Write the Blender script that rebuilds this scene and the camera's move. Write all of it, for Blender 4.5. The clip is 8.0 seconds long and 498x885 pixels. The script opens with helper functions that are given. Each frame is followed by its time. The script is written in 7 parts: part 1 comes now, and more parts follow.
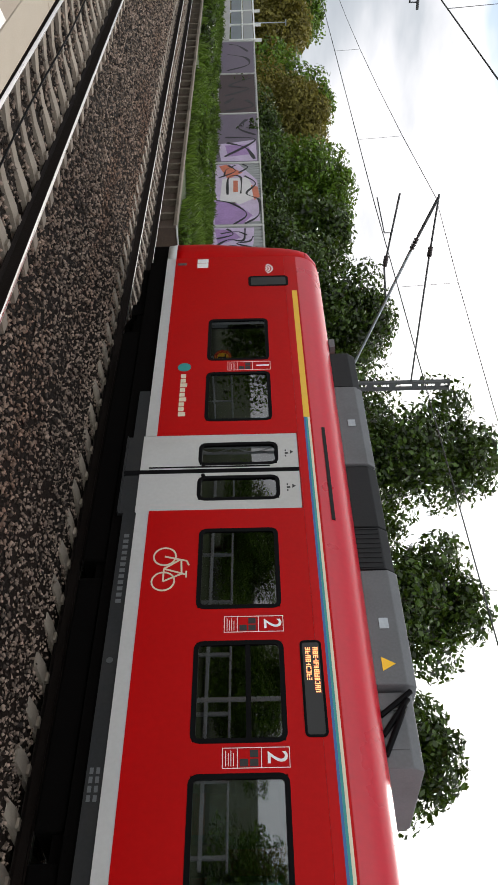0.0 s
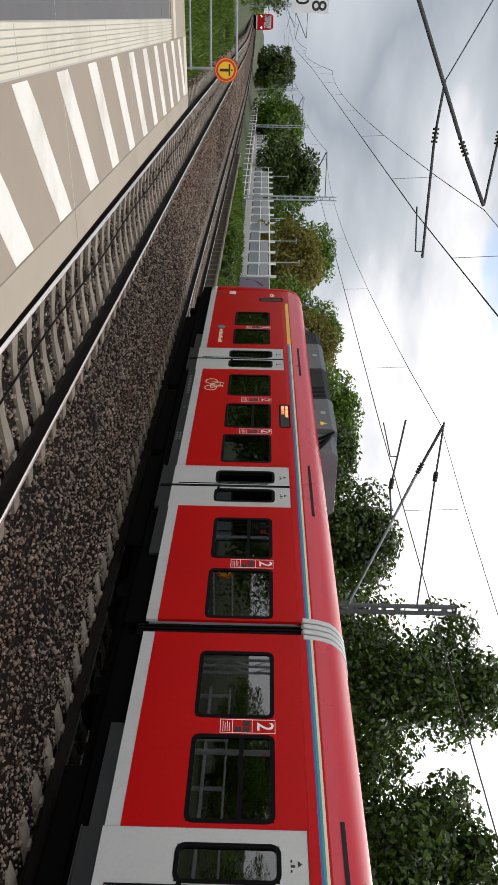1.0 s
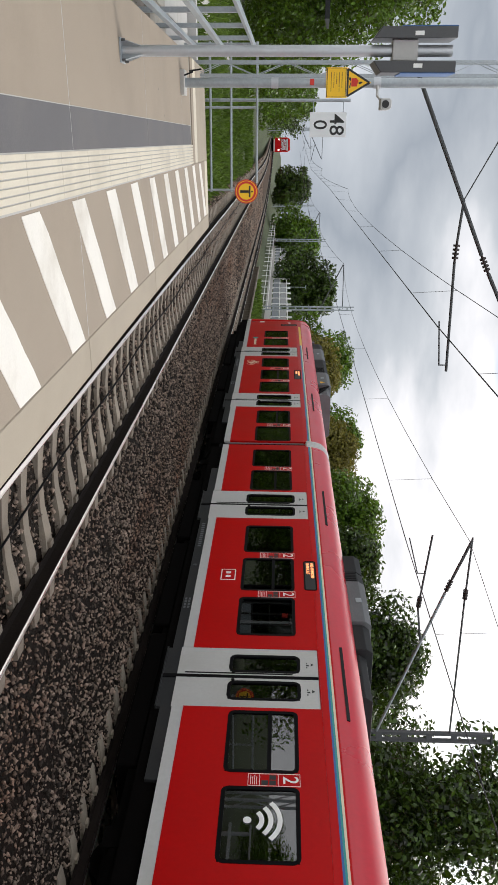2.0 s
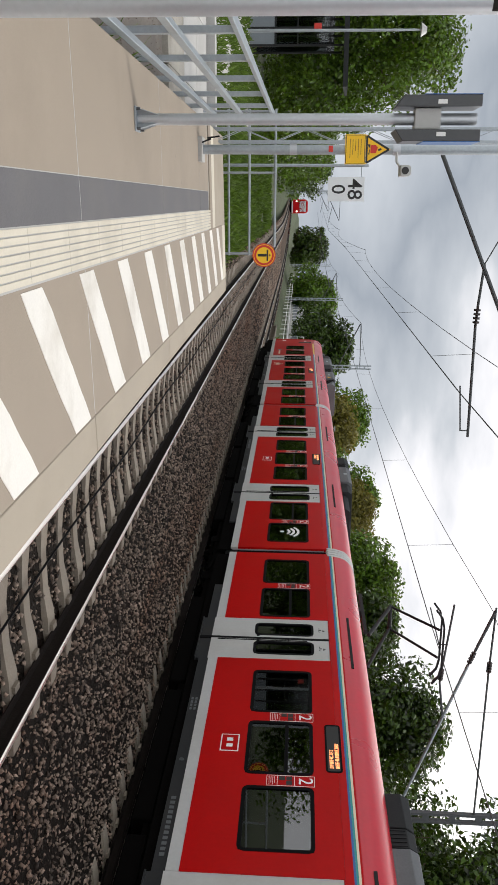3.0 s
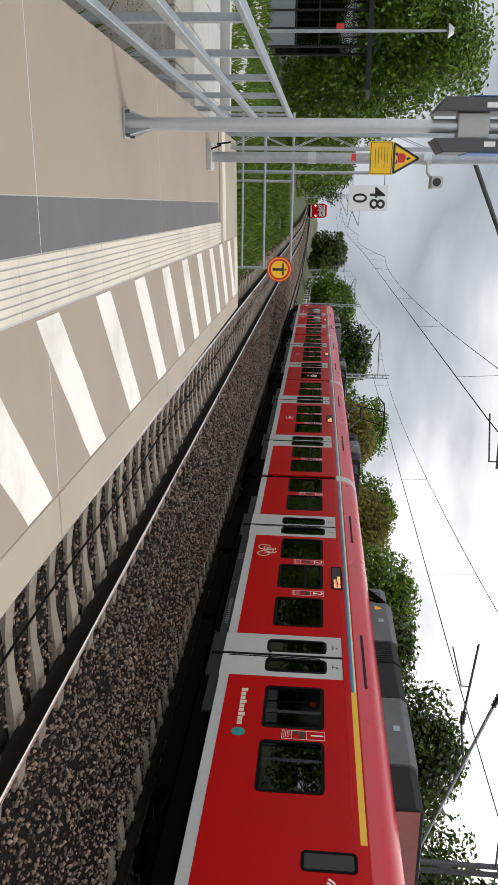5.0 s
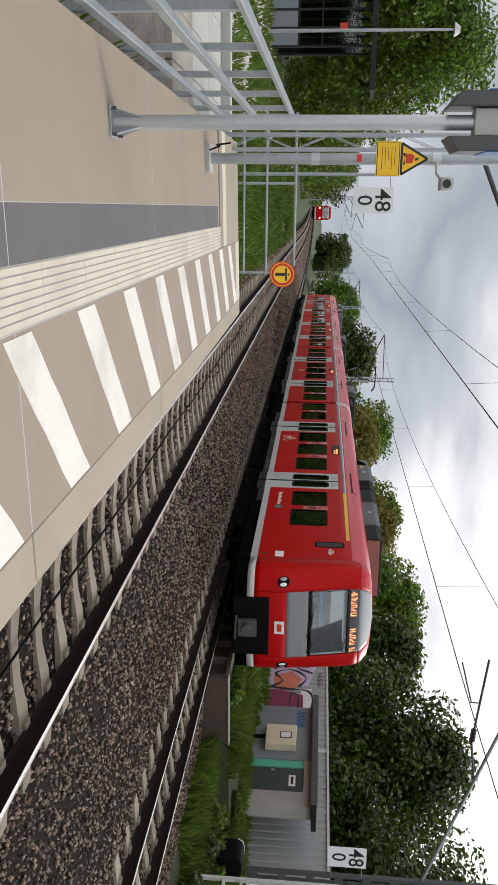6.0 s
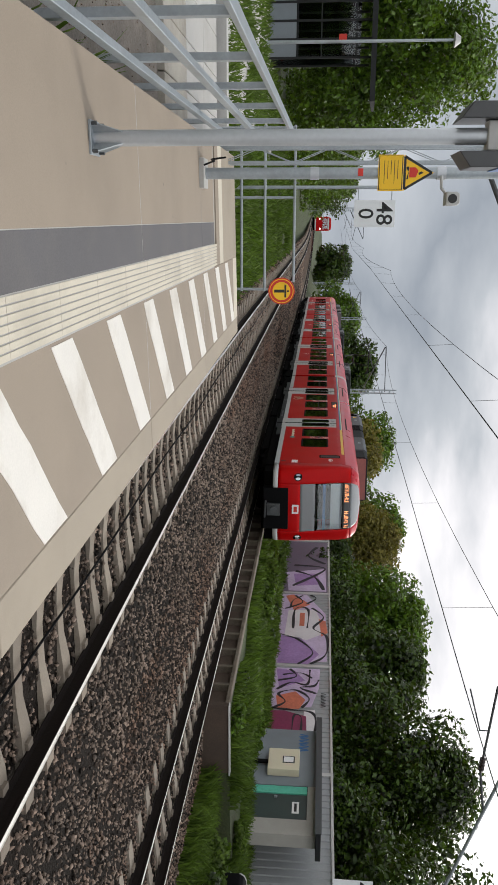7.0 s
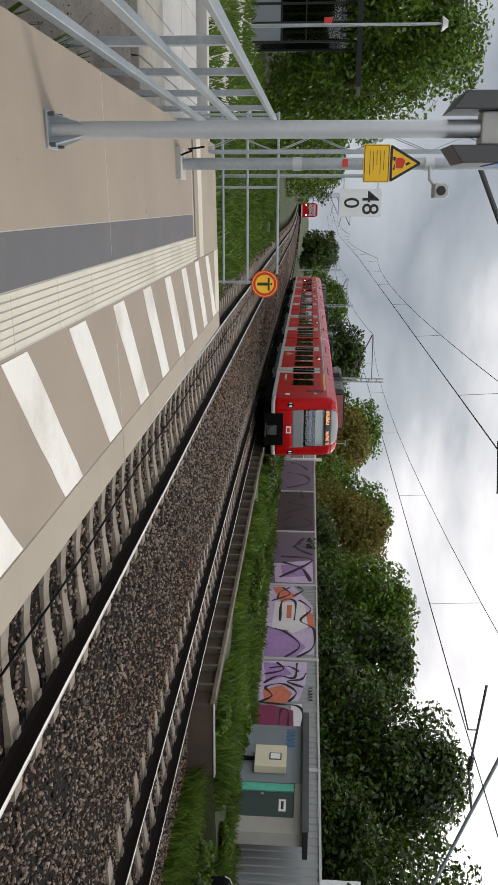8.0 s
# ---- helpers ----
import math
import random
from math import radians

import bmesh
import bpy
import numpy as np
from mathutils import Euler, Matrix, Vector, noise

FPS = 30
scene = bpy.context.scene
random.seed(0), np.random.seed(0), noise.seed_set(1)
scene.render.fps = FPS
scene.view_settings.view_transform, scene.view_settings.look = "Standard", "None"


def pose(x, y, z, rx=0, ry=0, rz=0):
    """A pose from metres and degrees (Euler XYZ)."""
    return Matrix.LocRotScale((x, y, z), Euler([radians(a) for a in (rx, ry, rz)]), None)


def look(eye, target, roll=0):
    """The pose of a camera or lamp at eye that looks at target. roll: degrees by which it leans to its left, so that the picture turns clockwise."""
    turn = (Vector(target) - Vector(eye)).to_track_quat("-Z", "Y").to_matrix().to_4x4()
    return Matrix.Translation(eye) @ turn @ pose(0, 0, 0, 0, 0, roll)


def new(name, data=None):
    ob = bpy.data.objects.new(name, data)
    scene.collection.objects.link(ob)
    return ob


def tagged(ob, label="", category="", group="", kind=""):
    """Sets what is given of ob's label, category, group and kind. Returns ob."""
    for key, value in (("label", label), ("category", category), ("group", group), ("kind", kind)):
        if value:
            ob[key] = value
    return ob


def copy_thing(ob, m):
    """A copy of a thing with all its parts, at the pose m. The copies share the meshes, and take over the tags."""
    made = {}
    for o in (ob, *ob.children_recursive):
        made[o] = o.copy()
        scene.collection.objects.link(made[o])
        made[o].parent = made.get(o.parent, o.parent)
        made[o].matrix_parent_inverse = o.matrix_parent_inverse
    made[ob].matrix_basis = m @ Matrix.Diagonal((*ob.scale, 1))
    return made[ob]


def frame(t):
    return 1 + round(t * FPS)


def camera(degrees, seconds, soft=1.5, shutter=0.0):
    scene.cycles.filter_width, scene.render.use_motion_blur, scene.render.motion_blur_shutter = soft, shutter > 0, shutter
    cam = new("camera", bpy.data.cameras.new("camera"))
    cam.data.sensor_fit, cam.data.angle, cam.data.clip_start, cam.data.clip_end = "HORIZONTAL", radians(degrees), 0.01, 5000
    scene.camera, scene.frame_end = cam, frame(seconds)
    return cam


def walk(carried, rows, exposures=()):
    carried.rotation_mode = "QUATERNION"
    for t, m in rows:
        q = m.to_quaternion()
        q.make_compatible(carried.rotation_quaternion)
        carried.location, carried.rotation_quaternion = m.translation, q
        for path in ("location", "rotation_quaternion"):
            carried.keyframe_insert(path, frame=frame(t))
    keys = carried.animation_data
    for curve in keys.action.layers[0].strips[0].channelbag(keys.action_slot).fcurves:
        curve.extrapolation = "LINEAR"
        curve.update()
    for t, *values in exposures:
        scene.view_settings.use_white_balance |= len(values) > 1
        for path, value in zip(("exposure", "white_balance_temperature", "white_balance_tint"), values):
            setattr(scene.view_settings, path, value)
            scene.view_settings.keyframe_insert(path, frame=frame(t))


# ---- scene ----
cam = camera(33.7, 8.0, 1.0)
# seconds, eye, target, roll (the phone is held on its side)
PATH = [
    (0, (-2.023, -4.769, 1.699), (-0.685, -3.282, 1.687), 88.7),
    (0.5, (-1.888, -4.705, 1.714), (-0.854, -2.993, 1.699), 90.1),
    (1, (-1.926, -4.396, 1.68), (-1.007, -2.62, 1.661), 91.3),
    (1.5, (-1.998, -4.042, 1.642), (-1.164, -2.225, 1.61), 90.9),
    (2, (-1.957, -3.697, 1.615), (-1.267, -1.821, 1.545), 91.0),
    (2.2, (-1.942, -3.587, 1.612), (-1.325, -1.686, 1.542), 90.8),
    (3.5, (-2.081, -2.866, 1.609), (-1.522, -0.949, 1.493), 91.3),
    (4, (-2.087, -2.421, 1.61), (-1.522, -0.506, 1.486), 91.4),
    (4.5, (-2.16, -2.063, 1.608), (-1.597, -0.15, 1.464), 92.0),
    (6, (-2.195, -1.132, 1.605), (-1.644, 0.783, 1.442), 91.9),
    (6.5, (-2.293, -0.826, 1.608), (-1.743, 1.09, 1.444), 91.5),
    (7, (-2.273, -0.524, 1.605), (-1.746, 1.398, 1.437), 91.5),
    (7.5, (-2.285, -0.293, 1.619), (-1.773, 1.633, 1.449), 92.0),
    (8, (-2.364, -0.011, 1.651), (-1.806, 1.905, 1.514), 91.3),
]
walk(cam, [(t, look(eye, target, roll)) for t, eye, target, roll in PATH], [(0, 0.42), (1.0, 0.33), (2.0, 0.31), (4.5, 0.33), (6.5, 0.22), (8, 0.09)])

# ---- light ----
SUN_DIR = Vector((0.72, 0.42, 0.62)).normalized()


def make_world():
    w = bpy.data.worlds.new("overcast_sky")
    scene.world = w
    w.use_nodes = True
    nt = w.node_tree
    nt.nodes.clear()
    N, L = nt.nodes.new, nt.links.new
    out = N("ShaderNodeOutputWorld")
    sky = N("ShaderNodeTexSky")
    sky.sky_type = "NISHITA"
    sky.sun_disc = False
    sky.sun_elevation = math.asin(SUN_DIR.z)
    sky.sun_rotation = math.atan2(SUN_DIR.x, SUN_DIR.y)
    b1 = N("ShaderNodeBackground")
    b1.inputs["Strength"].default_value = 0.12
    L(sky.outputs[0], b1.inputs["Color"])
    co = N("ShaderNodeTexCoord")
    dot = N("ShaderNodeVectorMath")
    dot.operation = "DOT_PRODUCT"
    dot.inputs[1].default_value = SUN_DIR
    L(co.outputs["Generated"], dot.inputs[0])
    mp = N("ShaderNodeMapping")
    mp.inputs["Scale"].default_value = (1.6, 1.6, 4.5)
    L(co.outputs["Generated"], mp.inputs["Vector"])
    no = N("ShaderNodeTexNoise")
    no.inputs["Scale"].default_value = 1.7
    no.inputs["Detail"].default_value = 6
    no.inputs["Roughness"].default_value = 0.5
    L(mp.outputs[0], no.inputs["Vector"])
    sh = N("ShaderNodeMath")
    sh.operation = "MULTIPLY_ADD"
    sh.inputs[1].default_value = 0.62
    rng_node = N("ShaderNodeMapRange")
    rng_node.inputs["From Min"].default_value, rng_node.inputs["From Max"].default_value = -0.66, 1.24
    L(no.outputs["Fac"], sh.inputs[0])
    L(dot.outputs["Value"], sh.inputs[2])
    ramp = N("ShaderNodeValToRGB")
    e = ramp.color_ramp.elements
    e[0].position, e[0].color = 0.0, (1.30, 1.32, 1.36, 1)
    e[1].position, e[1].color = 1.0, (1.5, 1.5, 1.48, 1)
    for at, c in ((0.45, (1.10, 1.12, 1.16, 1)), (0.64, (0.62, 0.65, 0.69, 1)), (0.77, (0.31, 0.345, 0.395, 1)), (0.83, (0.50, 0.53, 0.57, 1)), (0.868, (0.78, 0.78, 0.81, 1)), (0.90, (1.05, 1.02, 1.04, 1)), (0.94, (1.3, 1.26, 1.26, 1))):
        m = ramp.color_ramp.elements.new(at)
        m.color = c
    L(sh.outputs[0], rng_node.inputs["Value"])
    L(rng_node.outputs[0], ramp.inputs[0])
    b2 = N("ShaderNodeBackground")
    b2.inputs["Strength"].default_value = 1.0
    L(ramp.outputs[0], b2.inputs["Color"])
    # breaks in the cloud
    no2 = N("ShaderNodeTexNoise")
    no2.inputs["Scale"].default_value = 2.3
    no2.inputs["Detail"].default_value = 4
    L(mp.outputs[0], no2.inputs["Vector"])
    r2 = N("ShaderNodeValToRGB")
    r2.color_ramp.elements[0].position, r2.color_ramp.elements[0].color = 0.30, (0.3, 0.3, 0.3, 1)
    r2.color_ramp.elements[1].position, r2.color_ramp.elements[1].color = 0.38, (1, 1, 1, 1)
    L(no2.outputs["Fac"], r2.inputs[0])
    mix = N("ShaderNodeMixShader")
    L(r2.outputs[0], mix.inputs[0])
    L(b1.outputs[0], mix.inputs[1])
    L(b2.outputs[0], mix.inputs[2])
    L(mix.outputs[0], out.inputs[0])


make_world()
sun = new("sun", bpy.data.lights.new("sun", "SUN"))
sun.data.energy, sun.data.angle, sun.data.color = 1.5, radians(14), (1.0, 0.96, 0.9)
sun.matrix_world = look(SUN_DIR * 100, (0, 0, 0))


# ---- materials ----
def mat(name, col, rough=0.6, metal=0.0, var=0.25, scale=3.0, fine=40.0, bump=0.15, dirt=None, dirt_amt=0.35, stretch=(1, 1, 1), island=0.0, obj=0.0, spec=0.5, coat=0.0, depth=0.02):
    """A surface with colour variation at two scales, stains and fine relief, in metres."""
    m = bpy.data.materials.new(name)
    m.use_nodes = True
    nt = m.node_tree
    N, L = nt.nodes.new, nt.links.new
    p = nt.nodes["Principled BSDF"]
    co = N("ShaderNodeTexCoord")
    mp = N("ShaderNodeMapping")
    mp.inputs["Scale"].default_value = stretch
    L(co.outputs["Object"], mp.inputs["Vector"])
    big, small = N("ShaderNodeTexNoise"), N("ShaderNodeTexNoise")
    big.inputs["Scale"].default_value, big.inputs["Detail"].default_value = scale, 5
    small.inputs["Scale"].default_value, small.inputs["Detail"].default_value = fine, 3
    L(mp.outputs[0], big.inputs["Vector"])
    L(mp.outputs[0], small.inputs["Vector"])
    dark = [c * (1 - var) for c in col]
    lite = [min(1, c * (1 + var)) for c in col]
    mix = N("ShaderNodeMix")
    mix.data_type = "RGBA"
    mix.inputs["A"].default_value, mix.inputs["B"].default_value = (*dark, 1), (*lite, 1)
    add = N("ShaderNodeMath")
    add.operation = "MULTIPLY_ADD"
    add.inputs[1].default_value = 0.5
    half = N("ShaderNodeMath")
    half.operation = "MULTIPLY"
    half.inputs[1].default_value = 0.5
    L(small.outputs["Fac"], half.inputs[0])
    L(big.outputs["Fac"], add.inputs[0])
    L(half.outputs[0], add.inputs[2])
    st = N("ShaderNodeMapRange")
    st.inputs["From Min"].default_value, st.inputs["From Max"].default_value = 0.3, 0.7
    L(add.outputs[0], st.inputs["Value"])
    L(st.outputs[0], mix.inputs["Factor"])
    last = mix.outputs["Result"]
    if dirt:
        dn = N("ShaderNodeTexNoise")
        dn.inputs["Scale"].default_value, dn.inputs["Detail"].default_value = scale * 0.45, 7
        dn.inputs["Roughness"].default_value = 0.65
        L(mp.outputs[0], dn.inputs["Vector"])
        dr = N("ShaderNodeMapRange")
        dr.inputs["From Min"].default_value, dr.inputs["From Max"].default_value = 0.48, 0.72
        dr.inputs["To Max"].default_value = dirt_amt
        L(dn.outputs["Fac"], dr.inputs["Value"])
        m2 = N("ShaderNodeMix")
        m2.data_type = "RGBA"
        m2.inputs["B"].default_value = (*dirt, 1)
        L(last, m2.inputs["A"])
        L(dr.outputs[0], m2.inputs["Factor"])
        last = m2.outputs["Result"]
    for amount, node, sock in ((island, "ShaderNodeNewGeometry", "Random Per Island"), (obj, "ShaderNodeObjectInfo", "Random")):
        if amount:
            g = N(node)
            r = N("ShaderNodeMapRange")
            r.inputs["To Min"].default_value, r.inputs["To Max"].default_value = 1 - amount, 1 + amount
            L(g.outputs[sock], r.inputs["Value"])
            v = N("ShaderNodeVectorMath")
            v.operation = "SCALE"
            L(last, v.inputs[0])
            L(r.outputs[0], v.inputs["Scale"])
            last = v.outputs[0]
    L(last, p.inputs["Base Color"])
    rr = N("ShaderNodeMapRange")
    rr.inputs["To Min"].default_value, rr.inputs["To Max"].default_value = max(0.02, rough - 0.1), min(1, rough + 0.1)
    L(big.outputs["Fac"], rr.inputs["Value"])
    L(rr.outputs[0], p.inputs["Roughness"])
    p.inputs["Metallic"].default_value = metal
    p.inputs["Specular IOR Level"].default_value = spec
    p.inputs["Coat Weight"].default_value = coat
    p.inputs["Coat Roughness"].default_value = 0.08
    if bump:
        b = N("ShaderNodeBump")
        b.inputs["Strength"].default_value, b.inputs["Distance"].default_value = bump, depth
        L(small.outputs["Fac"], b.inputs["Height"])
        L(b.outputs[0], p.inputs["Normal"])
    return m


def glass_mat(name, tint, rough=0.02, ior=1.5):
    m = bpy.data.materials.new(name)
    m.use_nodes = True
    nt = m.node_tree
    nt.nodes.clear()
    N, L = nt.nodes.new, nt.links.new
    out, tr, gl, mx, fr = N("ShaderNodeOutputMaterial"), N("ShaderNodeBsdfTransparent"), N("ShaderNodeBsdfGlossy"), N("ShaderNodeMixShader"), N("ShaderNodeFresnel")
    tr.inputs[0].default_value = (*tint, 1)
    gl.inputs["Roughness"].default_value = rough
    fr.inputs["IOR"].default_value = ior
    L(fr.outputs[0], mx.inputs[0])
    L(tr.outputs[0], mx.inputs[1])
    L(gl.outputs[0], mx.inputs[2])
    L(mx.outputs[0], out.inputs[0])
    return m


def glow_mat(name, col, strength):
    m = bpy.data.materials.new(name)
    m.use_nodes = True
    p = m.node_tree.nodes["Principled BSDF"]
    p.inputs["Base Color"].default_value = (*col, 1)
    p.inputs["Emission Color"].default_value = (*col, 1)
    p.inputs["Emission Strength"].default_value = strength
    return m


M_PAVE = mat("platform_asphalt", (0.300, 0.248, 0.192), 0.85, var=0.10, scale=0.9, fine=120, bump=0.12, dirt=(0.19, 0.155, 0.12), dirt_amt=0.4)


def gum_spots(m, col, size, share):
    """Small scattered spots trodden into a surface."""
    nt = m.node_tree
    p = nt.nodes["Principled BSDF"]
    N, L = nt.nodes.new, nt.links.new
    co, vo, r, mx, pick, both_ = N("ShaderNodeTexCoord"), N("ShaderNodeTexVoronoi"), N("ShaderNodeMapRange"), N("ShaderNodeMix"), N("ShaderNodeMath"), N("ShaderNodeMath")
    sep = N("ShaderNodeSeparateColor")
    vo.inputs["Scale"].default_value = 2.6
    L(co.outputs["Object"], vo.inputs["Vector"])
    L(vo.outputs["Color"], sep.inputs[0])
    pick.operation, pick.inputs[1].default_value = "LESS_THAN", share
    L(sep.outputs[0], pick.inputs[0])
    r.inputs["From Min"].default_value, r.inputs["From Max"].default_value = size * 2.6, size * 1.6
    L(vo.outputs["Distance"], r.inputs["Value"])
    both_.operation = "MULTIPLY"
    L(r.outputs[0], both_.inputs[0])
    L(pick.outputs[0], both_.inputs[1])
    mx.data_type = "RGBA"
    mx.inputs["B"].default_value = (*col, 1)
    L(p.inputs["Base Color"].links[0].from_socket, mx.inputs["A"])
    L(both_.outputs[0], mx.inputs["Factor"])
    L(mx.outputs["Result"], p.inputs["Base Color"])


gum_spots(M_PAVE, (0.15, 0.12, 0.10), 0.022, 0.35)
M_COPE = mat("coping_concrete", (0.345, 0.295, 0.228), 0.8, var=0.08, scale=1.2, fine=150, bump=0.12, dirt=(0.22, 0.185, 0.14), dirt_amt=0.4)
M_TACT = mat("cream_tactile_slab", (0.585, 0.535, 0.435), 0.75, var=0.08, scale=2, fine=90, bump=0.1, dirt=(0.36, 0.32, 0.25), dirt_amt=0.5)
# groove floor, darker than the cream ribs
M_GROOVE = mat("dark_groove_concrete", (0.30, 0.28, 0.23), 0.85, var=0.15, scale=3, fine=80, bump=0.15, dirt=(0.20, 0.18, 0.14), dirt_amt=0.5)
M_DARKSTRIP = mat("dark_grey_slab", (0.112, 0.108, 0.112), 0.8, var=0.15, scale=2, fine=90, bump=0.15, dirt=(0.17, 0.155, 0.14), dirt_amt=0.4)
M_PAINT = mat("worn_white_paint", (0.72, 0.69, 0.635), 0.6, var=0.06, scale=2.5, fine=60, bump=0.1, dirt=(0.42, 0.37, 0.30), dirt_amt=0.6)
M_CONC = mat("weathered_concrete", (0.36, 0.335, 0.29), 0.88, var=0.2, scale=2.2, fine=50, bump=0.25, dirt=(0.13, 0.11, 0.085), dirt_amt=0.55)
M_CONC_LIGHT = mat("pale_concrete", (0.43, 0.42, 0.40), 0.85, var=0.1, scale=1.5, fine=50, bump=0.15, dirt=(0.3, 0.28, 0.24), dirt_amt=0.4)
M_SLEEPER = mat("sleeper_concrete", (0.225, 0.190, 0.150), 0.9, var=0.18, scale=3, fine=60, bump=0.25, dirt=(0.13, 0.09, 0.06), dirt_amt=0.6, obj=0.18)
# near black: the shade in the gaps between stones is put into this colour
M_BALLAST_SHADE = mat("ballast_bed", (0.012, 0.009, 0.007), 0.95, var=0.5, scale=0.5, fine=28, bump=0.9, dirt=(0.024, 0.013, 0.008), dirt_amt=0.7, depth=0.05, spec=0.1)
M_STONE = mat("ballast_stone", (0.165, 0.124, 0.097), 0.85, var=0.4, scale=0.9, fine=22, bump=0.2, dirt=(0.125, 0.058, 0.032), dirt_amt=0.9, island=0.95, spec=0.3, stretch=(0.9, 0.2, 1))
# rail web and foot, a near-black brown
M_RAIL = mat("near_black_rail_steel", (0.011, 0.0075, 0.006), 0.8, metal=0.0, var=0.3, scale=4, fine=60, bump=0.2, spec=0.15)
M_RAILHEAD = mat("polished_rail_head", (0.62, 0.60, 0.57), 0.28, metal=1.0, var=0.12, scale=1, fine=30, bump=0.03, stretch=(8, 0.3, 1))
M_GALV = mat("galvanised_steel", (0.36, 0.395, 0.42), 0.45, metal=0.55, var=0.14, scale=4, fine=25, bump=0.05, dirt=(0.27, 0.28, 0.28), dirt_amt=0.5)
# the backlit darkness of masts and brackets is put into this base colour
M_GALV_DARK = mat("backlit_aged_galvanised_steel", (0.075, 0.080, 0.083), 0.6, metal=0.3, var=0.2, scale=3, fine=25, bump=0.08, dirt=(0.10, 0.09, 0.08), dirt_amt=0.4)
M_ALU = mat("silver_painted_pole", (0.50, 0.52, 0.545), 0.38, metal=0.5, var=0.07, scale=2, fine=30, bump=0.03)
M_RED = mat("traffic_red_paint", (0.44, 0.0015, 0.002), 0.38, var=0.08, scale=0.8, fine=14, bump=0.02, dirt=(0.30, 0.004, 0.004), dirt_amt=0.4, spec=0.13)
# the body red made pinker, so the sky's light on the roof is painted in
M_ROOFRED = mat("sky_lit_red_roof_paint", (0.50, 0.008, 0.022), 0.30, var=0.08, scale=0.8, fine=14, bump=0.02, dirt=(0.42, 0.02, 0.035), dirt_amt=0.4, spec=0.6)
M_LGREY = mat("light_grey_paint", (0.48, 0.475, 0.46), 0.4, var=0.06, scale=1.2, fine=20, bump=0.02, dirt=(0.36, 0.34, 0.31), dirt_amt=0.5)
M_SKIRT = mat("dark_grey_skirt_paint", (0.019, 0.020, 0.021), 0.55, var=0.2, scale=1.5, fine=25, bump=0.04, dirt=(0.045, 0.038, 0.032), dirt_amt=0.4, spec=0.25)
M_BLACK = mat("black_rubber", (0.003, 0.003, 0.0035), 0.6, var=0.2, bump=0.05, spec=0.08)
# almost pure black, with the shade under the train painted in
M_UNDER = mat("shade_black_underframe", (0.0025, 0.0022, 0.002), 0.95, var=0.3, scale=3, bump=0.2, spec=0.03)
M_BOX = mat("grey_roof_equipment", (0.115, 0.12, 0.126), 0.55, var=0.14, scale=2, fine=30, bump=0.05, dirt=(0.05, 0.047, 0.044), dirt_amt=0.45, spec=0.35)
M_BOXDARK = mat("dark_roof_equipment", (0.016, 0.017, 0.018), 0.65, var=0.2, scale=2, fine=30, bump=0.08, spec=0.25)
M_BROW = mat("pale_grey_brow_paint", (0.30, 0.31, 0.32), 0.4, var=0.08, scale=2, fine=30, bump=0.03)
M_FRONTREFLECT = mat("red_brown_reflection_tint", (0.24, 0.085, 0.07), 0.35, var=0.2, scale=3, fine=25, bump=0.05, dirt=(0.12, 0.06, 0.05), dirt_amt=0.4)
M_YELLOW = mat("yellow_stripe", (0.72, 0.42, 0.02), 0.4, var=0.06, bump=0.02)
M_BLUE = mat("blue_stripe", (0.02, 0.10, 0.30), 0.4, var=0.06, bump=0.02)
M_TEAL = mat("teal_stripe", (0.02, 0.25, 0.24), 0.4, var=0.06, bump=0.02)
M_CREAM = mat("cream_stripe", (0.66, 0.60, 0.44), 0.45, var=0.06, bump=0.02)
M_WHITE = mat("white_film", (0.80, 0.80, 0.78), 0.4, var=0.05, bump=0.02)
M_INTER = mat("train_interior_panel", (0.30, 0.31, 0.32), 0.6, var=0.1)
M_SEAT = mat("blue_seat_fabric", (0.035, 0.06, 0.13), 0.9, var=0.25, fine=80, bump=0.2)
M_GLASS = glass_mat("tinted_window_glass", (0.34, 0.42, 0.43), 0.015, 2.15)
M_WINDSCREEN = glass_mat("windscreen_glass", (0.93, 0.96, 0.97), 0.02, 1.9)
M_CLEAR = glass_mat("clear_shelter_glass", (0.62, 0.66, 0.66), 0.03, 1.5)
M_LED = glow_mat("orange_led", (1.0, 0.36, 0.14), 1.3)
M_LAMPW = glow_mat("white_lamp", (1.0, 0.97, 0.9), 2.0)
M_LAMPR = glow_mat("red_tail_lamp", (1.0, 0.03, 0.02), 2.5)
M_GRASSG = mat("verge_soil_grass", (0.045, 0.062, 0.02), 0.95, var=0.45, scale=0.7, fine=18, bump=0.6, dirt=(0.06, 0.048, 0.03), dirt_amt=0.6, depth=0.06)
M_BLADE = mat("grass_blade", (0.074, 0.118, 0.013), 0.7, var=0.6, scale=0.6, fine=4, bump=0, island=0.6, spec=0.3)
M_LEAF = mat("leaf_green", (0.062, 0.118, 0.010), 0.42, var=0.5, scale=0.35, fine=5, bump=0, island=0.85, spec=0.25)
M_LEAF_DARK = mat("dark_leaf_green", (0.030, 0.056, 0.006), 0.36, var=0.6, scale=0.35, fine=5, bump=0, island=0.98, spec=0.30)
M_LEAF_OLIVE = mat("olive_brown_leaf", (0.135, 0.120, 0.024), 0.65, var=0.4, scale=0.35, fine=5, bump=0, island=0.55, spec=0.3)


